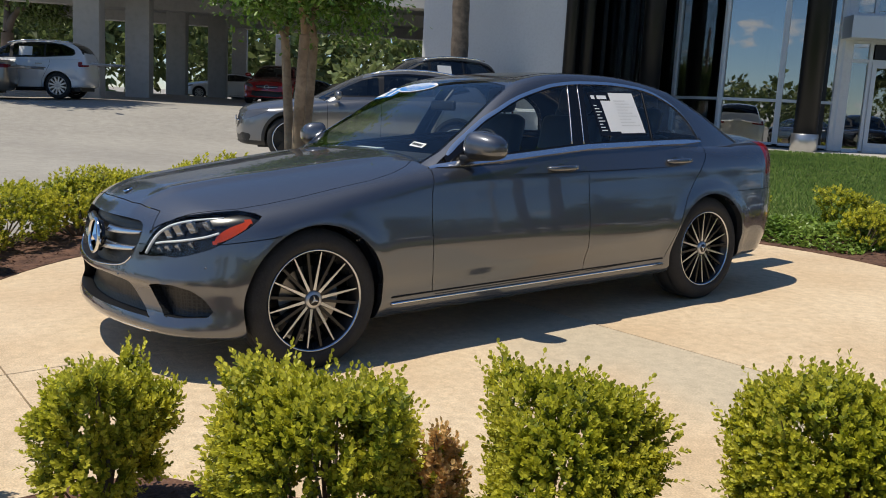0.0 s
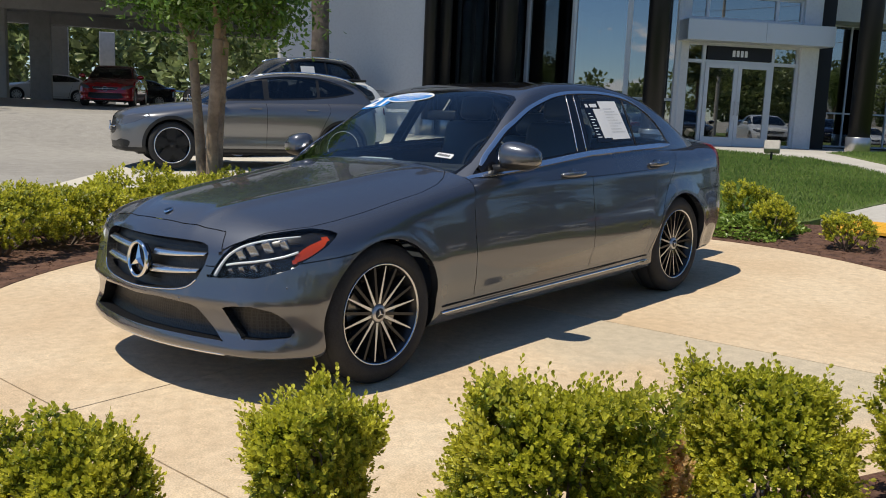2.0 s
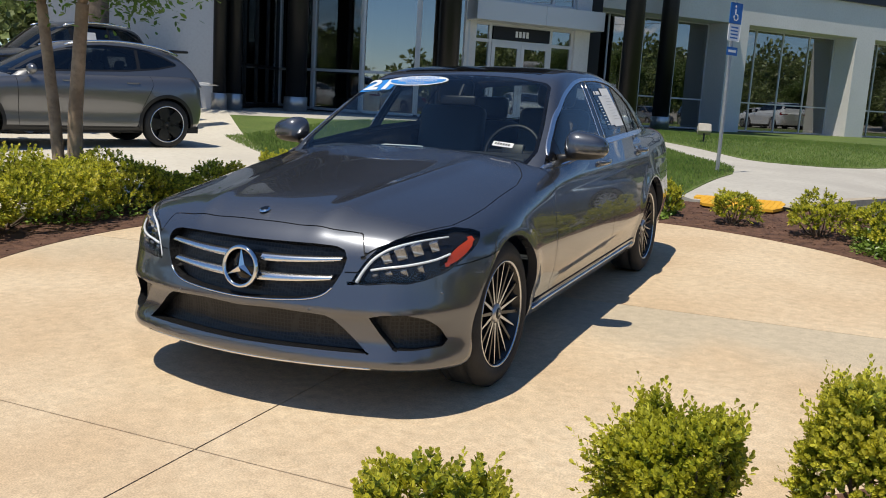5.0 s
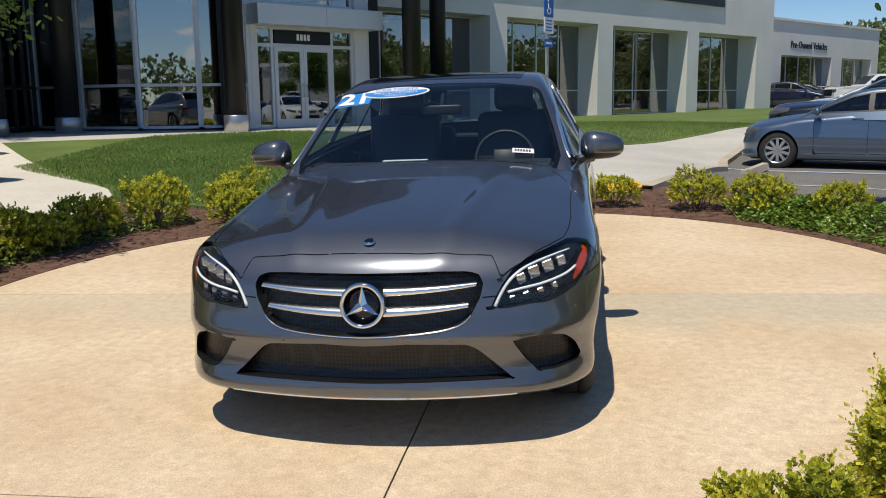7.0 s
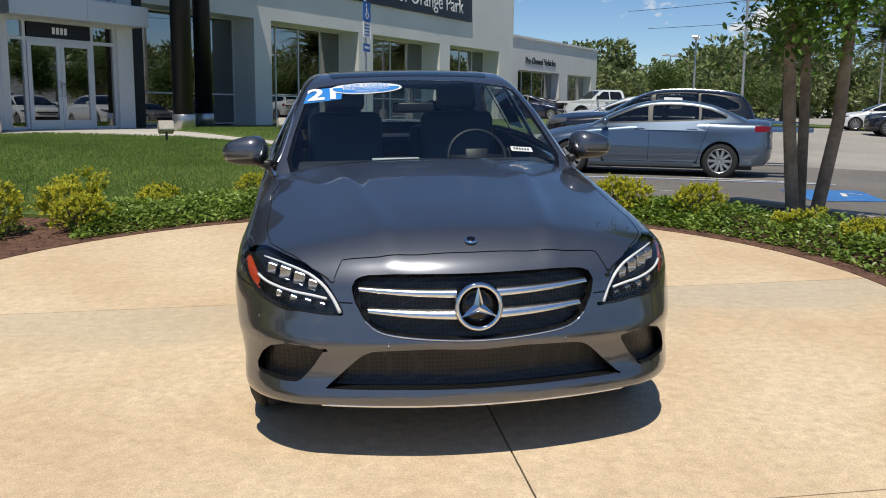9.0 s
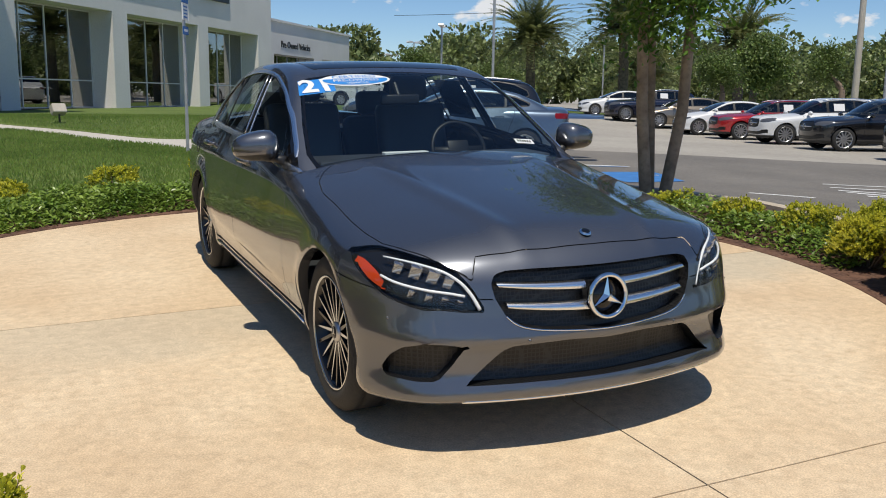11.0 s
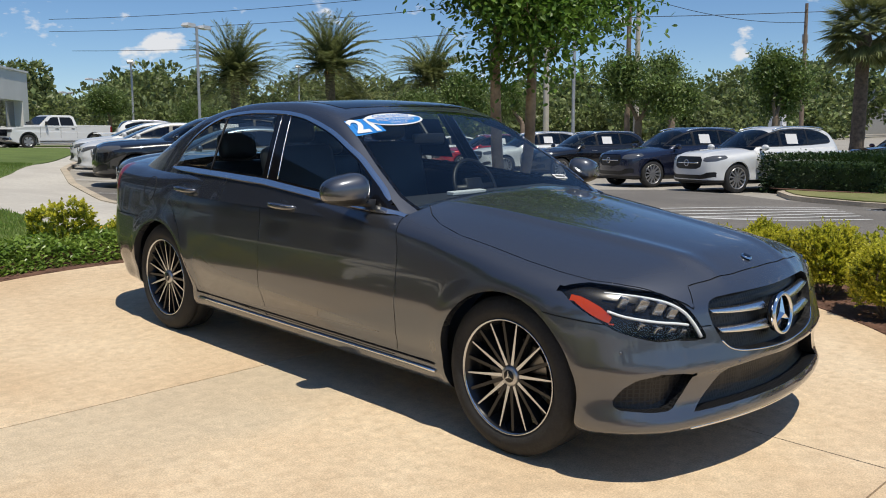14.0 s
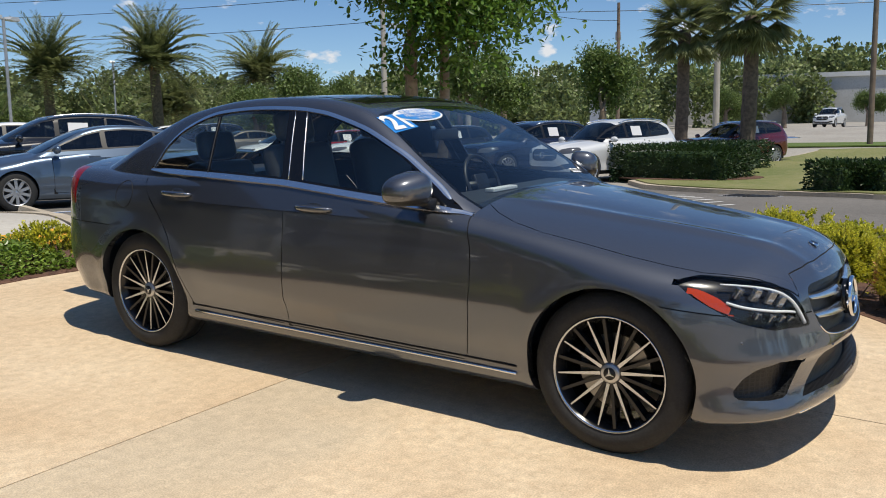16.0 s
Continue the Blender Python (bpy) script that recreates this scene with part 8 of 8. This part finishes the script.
def pickup(m, label):
    """Crew-cab pickup truck; front axle at the origin, nose along -y."""
    car = thing("pickup_truck", label, "car", m, "parked cars")
    WB, AX, R = 4.05, 0.41, 0.50
    arch = lambda yc: [(yc + R * math.cos(a), AX + R * math.sin(a)) for a in np.linspace(-0.25, math.pi + 0.25, 15)]
    side = [(-0.93, 0.42)] + arch(0.0)[::-1] + arch(WB)[::-1] + [(5.15, 0.55), (5.22, 0.75), (5.2, 1.36), (3.02, 1.36), (2.98, 1.30), (0.62, 1.30), (-0.1, 1.27), (-0.78, 1.21), (-0.93, 1.10), (-1.0, 0.85), (-1.02, 0.60)]
    to = lambda a, c, h: (h * (1 - 0.05 * max(0, -a - 0.4)), a, c)
    bm = prism(side, -0.99, 0.99, to)
    bmesh.ops.bevel(bm, geom=[e for e in bm.edges if len(e.link_faces) == 2 and e.calc_face_angle(0) > 1.2], offset=0.035, segments=2, affect="EDGES")
    part("body", bm, P_WHITE, car)
    xz = lambda z: 0.96 - 0.36 * max(0.0, z - 1.28)
    cab = [(0.62, 1.27), (1.32, 1.84), (1.55, 1.93), (2.72, 1.93), (2.90, 1.84), (3.0, 1.27)]
    bm = prism(cab, -1, 1, lambda a, c, h: (h * xz(c), a, c))
    bmesh.ops.bevel(bm, geom=[e for e in bm.edges if e.calc_face_angle(0) > 0.9], offset=0.03, segments=2, affect="EDGES")
    part("cab", bm, P_WHITE, car)
    for sgn in (1, -1):
        for pts in ([(0.98, 1.33), (1.44, 1.76), (1.58, 1.81), (1.90, 1.81), (1.90, 1.33)], [(1.98, 1.33), (1.98, 1.81), (2.64, 1.81), (2.74, 1.72), (2.80, 1.33)]):
            part("window", prism(pts, -0.01, 0.006, lambda a, c, h: (sgn * (xz(c) + h), a, c)), TINTED, car)
        for yh in (0.0, WB):
            ar = [(yh + r * math.cos(a), AX + r * math.sin(a)) for r, seq in ((R + 0.055, np.linspace(-0.2, math.pi + 0.2, 15)), (R - 0.01, np.linspace(math.pi + 0.2, -0.2, 15))) for a in seq]
            part("wheel_arch_trim", prism(ar, 0.98, 1.005, lambda a, c, h: (sgn * h, a, c)), TRIM, car)
            part("wheel_liner", box(sgn * 0.80 - 0.04, sgn * 0.80 + 0.04, yh - 0.46, yh + 0.46, 0.35, 0.9), TRIM, car)
            plain_wheel(car, {"tyre": AX, "rim": 0.27}, pose(sgn * 0.865, yh, AX, 17 * yh, 0, 0 if sgn > 0 else 180), 6, RIMSILVER, TRIM)
        part("headlamp", box(sgn * 0.74 - 0.2, sgn * 0.74 + 0.2, -1.005, -0.80, 0.93, 1.10, None, 0.03), LAMPDARK, car)
        part("tail_lamp", box(sgn * 0.91 - 0.085, sgn * 0.91 + 0.085, 5.10, 5.235, 0.95, 1.30, None, 0.02), REDLENS, car)
        part("mirror", box(sgn * 1.10 - 0.10, sgn * 1.10 + 0.10, 0.98, 1.10, 1.34, 1.56, None, 0.03), TRIM, car)
        part("mirror_arm", box(sgn * 0.98 - 0.05, sgn * 0.98 + 0.05, 1.02, 1.08, 1.36, 1.40), TRIM, car)
        for y in (1.72, 2.72):
            part("door_handle", box(sgn * 1.0 - 0.02, sgn * 1.0 + 0.02, y - 0.12, y + 0.1, 1.145, 1.185, None, 0.012), CHROME, car)
        for y in (0.70, 1.94, 2.94):
            part("shut_line", box(sgn * 0.992 - 0.002, sgn * 0.992 + 0.002, y - 0.006, y + 0.006, 0.62, 1.27), GAP, car)
        part("side_step", box(sgn * 0.98 - 0.06, sgn * 0.98 + 0.06, 0.62, 3.3, 0.40, 0.455, None, 0.02), TRIM, car)
    ws = [(0.74, 1.375), (1.315, 1.842)]
    bm = bmesh.new()
    bm.faces.new([bm.verts.new((x * xz(z), y - 0.012, z + 0.012)) for (y, z), x in zip((ws[0], ws[0], ws[1], ws[1]), (-0.92, 0.92, 0.9, -0.9))])
    part("windscreen", bm, TINTED, car)
    part("grille", box(-0.55, 0.55, -1.035, -0.9, 0.72, 1.10, None, 0.03), GLOSSBLK, car)
    part("front_bumper", box(-0.93, 0.93, -1.09, -0.8, 0.45, 0.66, None, 0.05), CHROME, car)
    part("rear_bumper", box(-0.93, 0.93, 5.1, 5.34, 0.5, 0.68, None, 0.04), CHROME, car)
    part("underbody", box(-0.7, 0.7, -0.7, 4.9, 0.36, 0.6), TRIM, car)
    return car


pickup(park(15.7, 51.1, 187), "white crew-cab pickup truck with black wheel arches")

# ---- car park furniture and markings ----
def strip_between(name, pts, width, off, mat, label, category, skirt=0.0, cell=0.3):
    """A painted line or kerb along pts, laid on the ground."""
    fine = []
    for (xa, ya), (xb, yb) in zip(pts[:-1], pts[1:]):
        n = max(2, int(math.hypot(xb - xa, yb - ya) / 0.3))
        fine += [(xa + (xb - xa) * k / n, ya + (yb - ya) * k / n) for k in range(n)]
    fine.append(pts[-1])
    bm, prev = bmesh.new(), None
    for i, (x, y) in enumerate(fine):
        a, b = fine[max(i - 1, 0)], fine[min(i + 1, len(fine) - 1)]
        d = math.hypot(b[0] - a[0], b[1] - a[1])
        nx, ny = -(b[1] - a[1]) / d * width / 2, (b[0] - a[0]) / d * width / 2
        z = g(x, y) + off
        row = [bm.verts.new(p) for p in ((x + nx, y + ny, z - skirt), (x + nx, y + ny, z), (x - nx, y - ny, z), (x - nx, y - ny, z - skirt))]
        if prev:
            for k in range(3):
                if skirt or k == 1:
                    bm.faces.new((prev[k], prev[k + 1], row[k + 1], row[k]))
        prev = row
    bmesh.ops.delete(bm, geom=[v for v in bm.verts if not v.link_faces], context="VERTS")
    bmesh.ops.recalc_face_normals(bm, faces=bm.faces)
    return tagged(new(name, mesh_of(bm, name, mat)), label, category, kind="structure")


LOT = [(1.6, 6.6), (2.4, 8.5), (3.1, 11.0), (3.45, 13.0), (4.5, 16.8), (8.6, 15.2), (12.0, 13.2), (17.6, 10.6), (17.4, 8.6), (16.2, 6.7), (15.5, 4.7), (15.1, 2.7), (13.4, 0.4), (6.2, -0.2), (4.7, 2.5), (4.6, 5.3)]
drape("road_lot", lambda x, y: sd_poly(x, y, LOT), (1, 27, -1, 34), 0.45, 0.03, BLACKTOP, "dark newer asphalt of the parking bays", "road", skirt=0.05)
strip_between("kerb", [(1.55, 6.7), (2.35, 8.6), (3.05, 11.0), (3.35, 13.0), (4.45, 17), (5.75, 20.65), (8.45, 26.3), (11.35, 31.3), (18.5, 45.3)], 0.16, 0.10, KERB, "pale concrete kerb between footpath and car park", "kerb", 0.12)
strip_between("kerb", [(4.2, 5.75), (4.95, 3.7), (4.75, 1.2), (4.3, -0.5)], 0.16, 0.10, KERB, "stained concrete kerb round the planting bed", "kerb", 0.12)
for a, b in (((3.0, 12.0), (5.6, 11.2)), ((5.6, 11.2), (8.1, 10.0)), ((3.4, 7.6), (4.7, 8.15)), ((6.2, 11.5), (7.95, 10.1)), ((7.2, 6.0), (7.6, 5.2)), ((4.15, 15.2), (8.3, 13.6)), ((5.1, 18.4), (9.3, 16.8)), ((6.2, 21.5), (10.3, 19.9)), ((5.4, 16.5), (5.9, 17.9))):
    strip_between("road_line", [a, b], 0.10, 0.037, PAINTW, "worn white parking bay line", "road marking")
for a, b in (((3.1, 11.85), (5.6, 11.08)), ((5.6, 11.08), (8.0, 9.9))):
    strip_between("road_line", [a, b], 0.08, 0.0375, PAINTB, "worn blue parking bay line", "road marking")
SQ = [(6.28, 7.6), (7.5, 7.7), (7.9, 9.0), (6.6, 9.1)]
drape("road_marking", lambda x, y: sd_poly(x, y, SQ), (6, 9, 7, 10), 0.15, 0.037, PAINTB, "faded blue accessible parking square", "road marking")
strip_between("road_marking", [(7.15, 8.2), (7.35, 8.6), (7.6, 8.5)], 0.08, 0.041, PAINTW, "white sign on the blue square", "road marking")
for k in range(6):
    q = k / 5
    a = (8.6 + 1.9 * q, 5.2 + 2.5 * q)
    b = (11.6 + 2.9 * q, 2.9 + 1.8 * q)
    strip_between("road_line", [a, b], 0.12, 0.037, PAINTW, "white hatched no-parking stripe", "road marking")
# traffic island with grass
ISLE = [(18.0, 7.4), (16.5, 6.4), (15.7, 4.7), (15.3, 2.7), (13.8, 0.8), (14.0, -1.5), (20, -4.5), (40, -6.0), (36, 6.0), (30, 7.6), (25, 6.9), (20.5, 7.3)]
drape("traffic_island", lambda x, y: sd_poly(x, y, ISLE), (13, 41, -7, 10), 0.5, 0.11, KERB, "raised concrete kerb of the traffic island", "kerb", skirt=0.12)
drape("lawn", lambda x, y: sd_poly(x, y, ISLE) + 0.18, (13, 41, -7, 10), 0.5, 0.135, DRYTURF, "patchy grass of the traffic island", "lawn", skirt=0.02)
drape("planting_bed", lambda x, y: np.hypot((x - 19.6) / 1.3, (y - 6.3) / 1.7) - 1.15, (17, 23, 4, 9), 0.4, 0.145, MULCH, "bark mulch under the island hedge", "planting bed", skirt=0.02)
# public road past the car park
drape("road", lambda x, y: np.abs(0.94 * (x - 60) + 0.34 * (y - 10)) - 11.5, (20, 100, -40, 80), 2.0, 0.05, ASPHALT, "grey public road beyond the trees", "road", skirt=0.1)
drape("verge", lambda x, y: np.abs(0.94 * (x - 42.5) + 0.34 * (y - 10)) - 4.0, (16, 76, -40, 70), 2.0, 0.09, SOIL_GRASS, "green roadside verge", "verge", skirt=0.05)

# yellow tactile pad with domes
TAC = [(0.54, 7.2), (1.5, 7.2), (1.5, 6.4), (0.65, 6.45)]
tac = drape("tactile_pad", lambda x, y: sd_poly(x, y, TAC), (0.3, 1.8, 6.2, 7.4), 0.2, 0.10, YELLOW, "yellow tactile warning pad at the kerb ramp", "tactile paving", skirt=0.03)
bm = bmesh.new()
for i in range(15):
    for j in range(12):
        x, y = 0.6 + 0.06 * i, 6.5 + 0.06 * j
        if float(sd_poly(np.array(x), np.array(y), TAC)) < -0.03:
            add_lathe(bm, [(0.0005, 0.006), (0.008, 0.005), (0.012, 0.0)], 6, "z", Matrix.Translation((x, y, g(x, y) + 0.101)))
part("domes", bm, YELLOW, tac)


def wheel_stop(x, y, rot):
    ob = thing("wheel_stop", "weathered concrete wheel stop at the end of a bay", "wheel stop", Matrix.Translation((x, y, g(x, y) + 0.03)) @ pose(0, 0, 0, 0, 0, rot), "wheel stops")
    part("block", prism([(-0.08, 0), (-0.05, 0.11), (0.05, 0.11), (0.08, 0)], -0.9, 0.9, lambda a, c, h: (h, a, c)), KERB, ob)
    return ob


for q in ((3.55, 10.95, 70),):
    wheel_stop(*q)

# accessible parking sign
sp = thing("parking_sign", "accessible parking sign with blue plates on a steel post", "sign", Matrix.Translation((0.22, 10.45, g(0.22, 10.45))) @ pose(0, 0, 0, 0, 0, 66))
part("post", box(-0.025, 0.025, -0.02, 0.02, 0, 2.62, None, 0.005), GALV, sp)
pl = part("blue_plate", box(-0.155, 0.155, -0.028, -0.022, 2.30, 2.60, None, 0.01), SIGNBLUE, sp, "blue plate with a white wheelchair sign")
b = bmesh.new()
add_tube(b, [(0.055 * math.cos(a), -0.031, 2.40 + 0.052 * math.sin(a)) for a in np.linspace(-3.4, 0.6, 16)], 0.008, 6)
add_tube(b, [(-0.022, -0.031, 2.51), (-0.014, -0.031, 2.435), (0.034, -0.031, 2.43), (0.058, -0.031, 2.37)], 0.009, 6)
add_lathe(b, [(0.0005, -0.008), (0.016, -0.007), (0.017, 0.0)], 12, "y", Matrix.Translation((-0.024, -0.0285, 2.545)))
part("wheelchair_sign", b, SIGNWHT, pl)
pw = part("white_plate", box(-0.155, 0.155, -0.028, -0.022, 2.05, 2.29, None, 0.01), SIGNWHT, sp, "white plate with small print")
for k in range(4):
    part("print_bar", box(-0.10 + 0.01 * (k % 2), 0.10, -0.031, -0.0285, 2.085 + 0.05 * k, 2.105 + 0.05 * k), SIGNBLUE, pw)
pb = part("small_plate", box(-0.14, 0.14, -0.028, -0.022, 1.84, 1.96, None, 0.008), SIGNBLUE, sp)
part("print_bar", box(-0.10, 0.10, -0.031, -0.0285, 1.885, 1.92), SIGNWHT, pb)


def spotlight(x, y, rot):
    ob = thing("ground_spotlight", "small bronze floodlight on a short stake in the grass", "floodlight", Matrix.Translation((x, y, g(x, y) + 0.08)) @ pose(0, 0, 0, 0, 0, rot) @ Matrix.Diagonal((1.3, 1.3, 1.3, 1)), "lawn floodlights")
    part("stake", tube([(0, 0, -0.05), (0, 0, 0.16)], 0.018, 8), BLACKPLA, ob)
    hd = part("head", box(-0.12, 0.12, -0.09, 0.07, 0, 0.17, None, 0.02), POLECONC, ob, "", False, pose(0, 0, 0.16, -30))
    part("lens", box(-0.10, 0.10, 0.0705, 0.074, 0.02, 0.15), GREYTXT, hd)


spotlight(-3.61, 15.2, 20)
spotlight(-1.32, 18.4, 20)


def lamp_post(x, y, top, rot, heads=2, label="tall grey car park lamp post with flat heads"):
    z = g(x, y)
    ob = thing("lamp_post", label, "street lamp", Matrix.Translation((x, y, z)) @ pose(0, 0, 0, 0, 0, rot), "car park lamps")
    part("base", lathe([(0.0005, 0.75), (0.26, 0.72), (0.28, 0.0)], 20, "z", False), POLECONC, ob)
    part("pole", tube([(0, 0, 0.7), (0, 0, top - z)], 0.085, 10), GALV, ob)
    h = top - z
    for k in range(heads):
        s = 1 if k == 0 else -1
        arm = part("arm", tube([(0, 0, h - 0.1), (s * 0.35, 0, h - 0.05)], 0.04, 8), GALV, ob)
        hd = part("lamp_head", prism([(0.3, -0.02), (0.38, 0.14), (0.95, 0.16), (1.08, 0.0), (1.0, -0.06), (0.4, -0.06)], -0.24, 0.24, lambda a, c, w: (s * a, w, h + c - 0.05)), ALU, ob)
        part("lens", box(min(s * 0.45, s * 0.95), max(s * 0.45, s * 0.95), -0.18, 0.18, h - 0.122, h - 0.112), SIGNWHT, hd)
    return ob


for x, y, z, r, n in ((24.3, 46, 7.8, 20, 2), (31.5, 69.3, 7.5, 60, 2), (41, 98, 7.8, 20, 2), (42, 108, 6.7, 20, 2), (32.7, 24.6, 6.5, 120, 1), (52, 74, 8.5, 60, 1), (15.5, 78, 7.5, 10, 2)):
    lamp_post(x, y, z, r, n)


def utility_pole(x, y, top, r, mat, label, bars=True):
    z = g(x, y)
    ob = thing("utility_pole", label, "utility pole", Matrix.Translation((x, y, z)) @ pose(0, 0, 0, 0, 0, 25), "roadside poles")
    part("pole", tube([(0, 0, -0.1), (0, 0, (top - z) * 0.5), (0, 0, top - z)], [r, r * 0.85, r * 0.65], 12), mat, ob)
    if bars:
        for k, hz in enumerate((0.6, 1.8)):
            part("crossarm", box(-1.1 + 0.3 * k, 1.1 - 0.3 * k, -0.06, 0.06, top - z - hz, top - z - hz + 0.12), POLEWOOD, ob)
        can = part("transformer", lathe([(0.0005, 0.8), (0.22, 0.78), (0.24, 0.74), (0.24, 0.05), (0.0005, 0.0)], 16, "z", False), GALV, ob, "", True, pose(0.36, 0, top - z - 3.2))
    return ob


POLES = [(46.8, 30.7, 12.5, 0.19, POLEWOOD, "weathered wooden utility pole with crossarms", True), (48.8, 31.3, 13.0, 0.2, POLECONC, "tall pale concrete utility pole", False), (34.2, 27.5, 11.0, 0.17, POLECONC, "slim pale concrete pole", False),
         (38.0, 11.0, 11.0, 0.16, POLECONC, "slim pale concrete pole", False), (42.5, 5.0, 12, 0.14, POLEWOOD, "slim dark wooden roadside pole", False), (70, 29, 12.0, 0.2, POLEWOOD, "weathered wooden utility pole with crossarms", True)]
for q in POLES:
    utility_pole(*q)
for k, (a, b, z0, z1) in enumerate([((46.8, 30.7), (66, -25), 12.0, 12.5), ((46.8, 30.7), (66, -25), 10.8, 11.2), ((46.8, 30.7), (30, 82), 12.0, 12.0), ((46.8, 30.7), (30, 82), 10.8, 10.9), ((48.8, 31.3), (68, -24), 9.2, 9.4), ((48.8, 31.3), (32, 82), 9.2, 9.3), ((46.8, 30.7), (70, 29), 10.5, 10.5)]):
    ob = thing("power_line", "thin black overhead power line", "cable", Matrix.Identity(4), "overhead lines")
    pts = [(a[0] + (b[0] - a[0]) * t, a[1] + (b[1] - a[1]) * t, z0 + (z1 - z0) * t - 2.4 * t * (1 - t)) for t in np.linspace(0, 1, 17)]
    part("wire", tube(pts, 0.022, 5), BLACKPLA, ob)

# far roadside sign and the grey shop across the road
fs = thing("road_sign", "far white pylon sign with a grey mark by the road", "sign", Matrix.Translation((60, 26.5, g(60, 26.5))) @ pose(0, 0, 0, 0, 0, 65))
part("body", box(-0.75, 0.75, -0.2, 0.2, 0, 3.0, None, 0.04), SIGNWHT, fs)
part("mark", box(-0.45, 0.45, -0.212, -0.202, 1.9, 2.6), GREYTXT, fs)
part("print_bar", box(-0.5, 0.5, -0.212, -0.202, 1.35, 1.6), TEXT, fs)
sh = thing("shop_building", "low grey flat-roofed shop across the road", "building", Matrix.Translation((133, 28, 1.0)) @ pose(0, 0, 0, 0, 0, 98))
part("wall", box(-22, 16, 0, 9, 0, 6.6), GREYSTUC, sh)
part("parapet", box(-22.3, 16.3, -0.3, 9.3, 6.6, 7.2), STUCCO, sh)
for k in range(4):
    part("window", box(-8 + 4.2 * k, -5 + 4.2 * k, -0.08, -0.01, 0.8, 2.6), SIGNBLK, sh)

# palm by the west wall
date_palm(-14.3, 12.0, 8.5, 0.20, np.random.default_rng(91), 60, 2.4, False, "slender palm with a rough trunk by the west wall")


spotlight(22.4, 3.3, 200)

# storm drain at the island kerb
dr = thing("storm_drain", "dark iron storm drain grate by the island kerb", "drain", Matrix.Translation((14.7, 3.4, g(14.7, 3.4) + 0.035)) @ pose(0, 0, 0, 0, 0, 75))
part("drain_frame", box(-0.55, 0.55, -0.35, 0.35, -0.03, 0.004), GALV, dr)
for k in range(9):
    part("slat", box(-0.48 + 0.11 * k, -0.42 + 0.11 * k, -0.3, 0.3, 0.005, 0.016), BLACKPLA, dr)
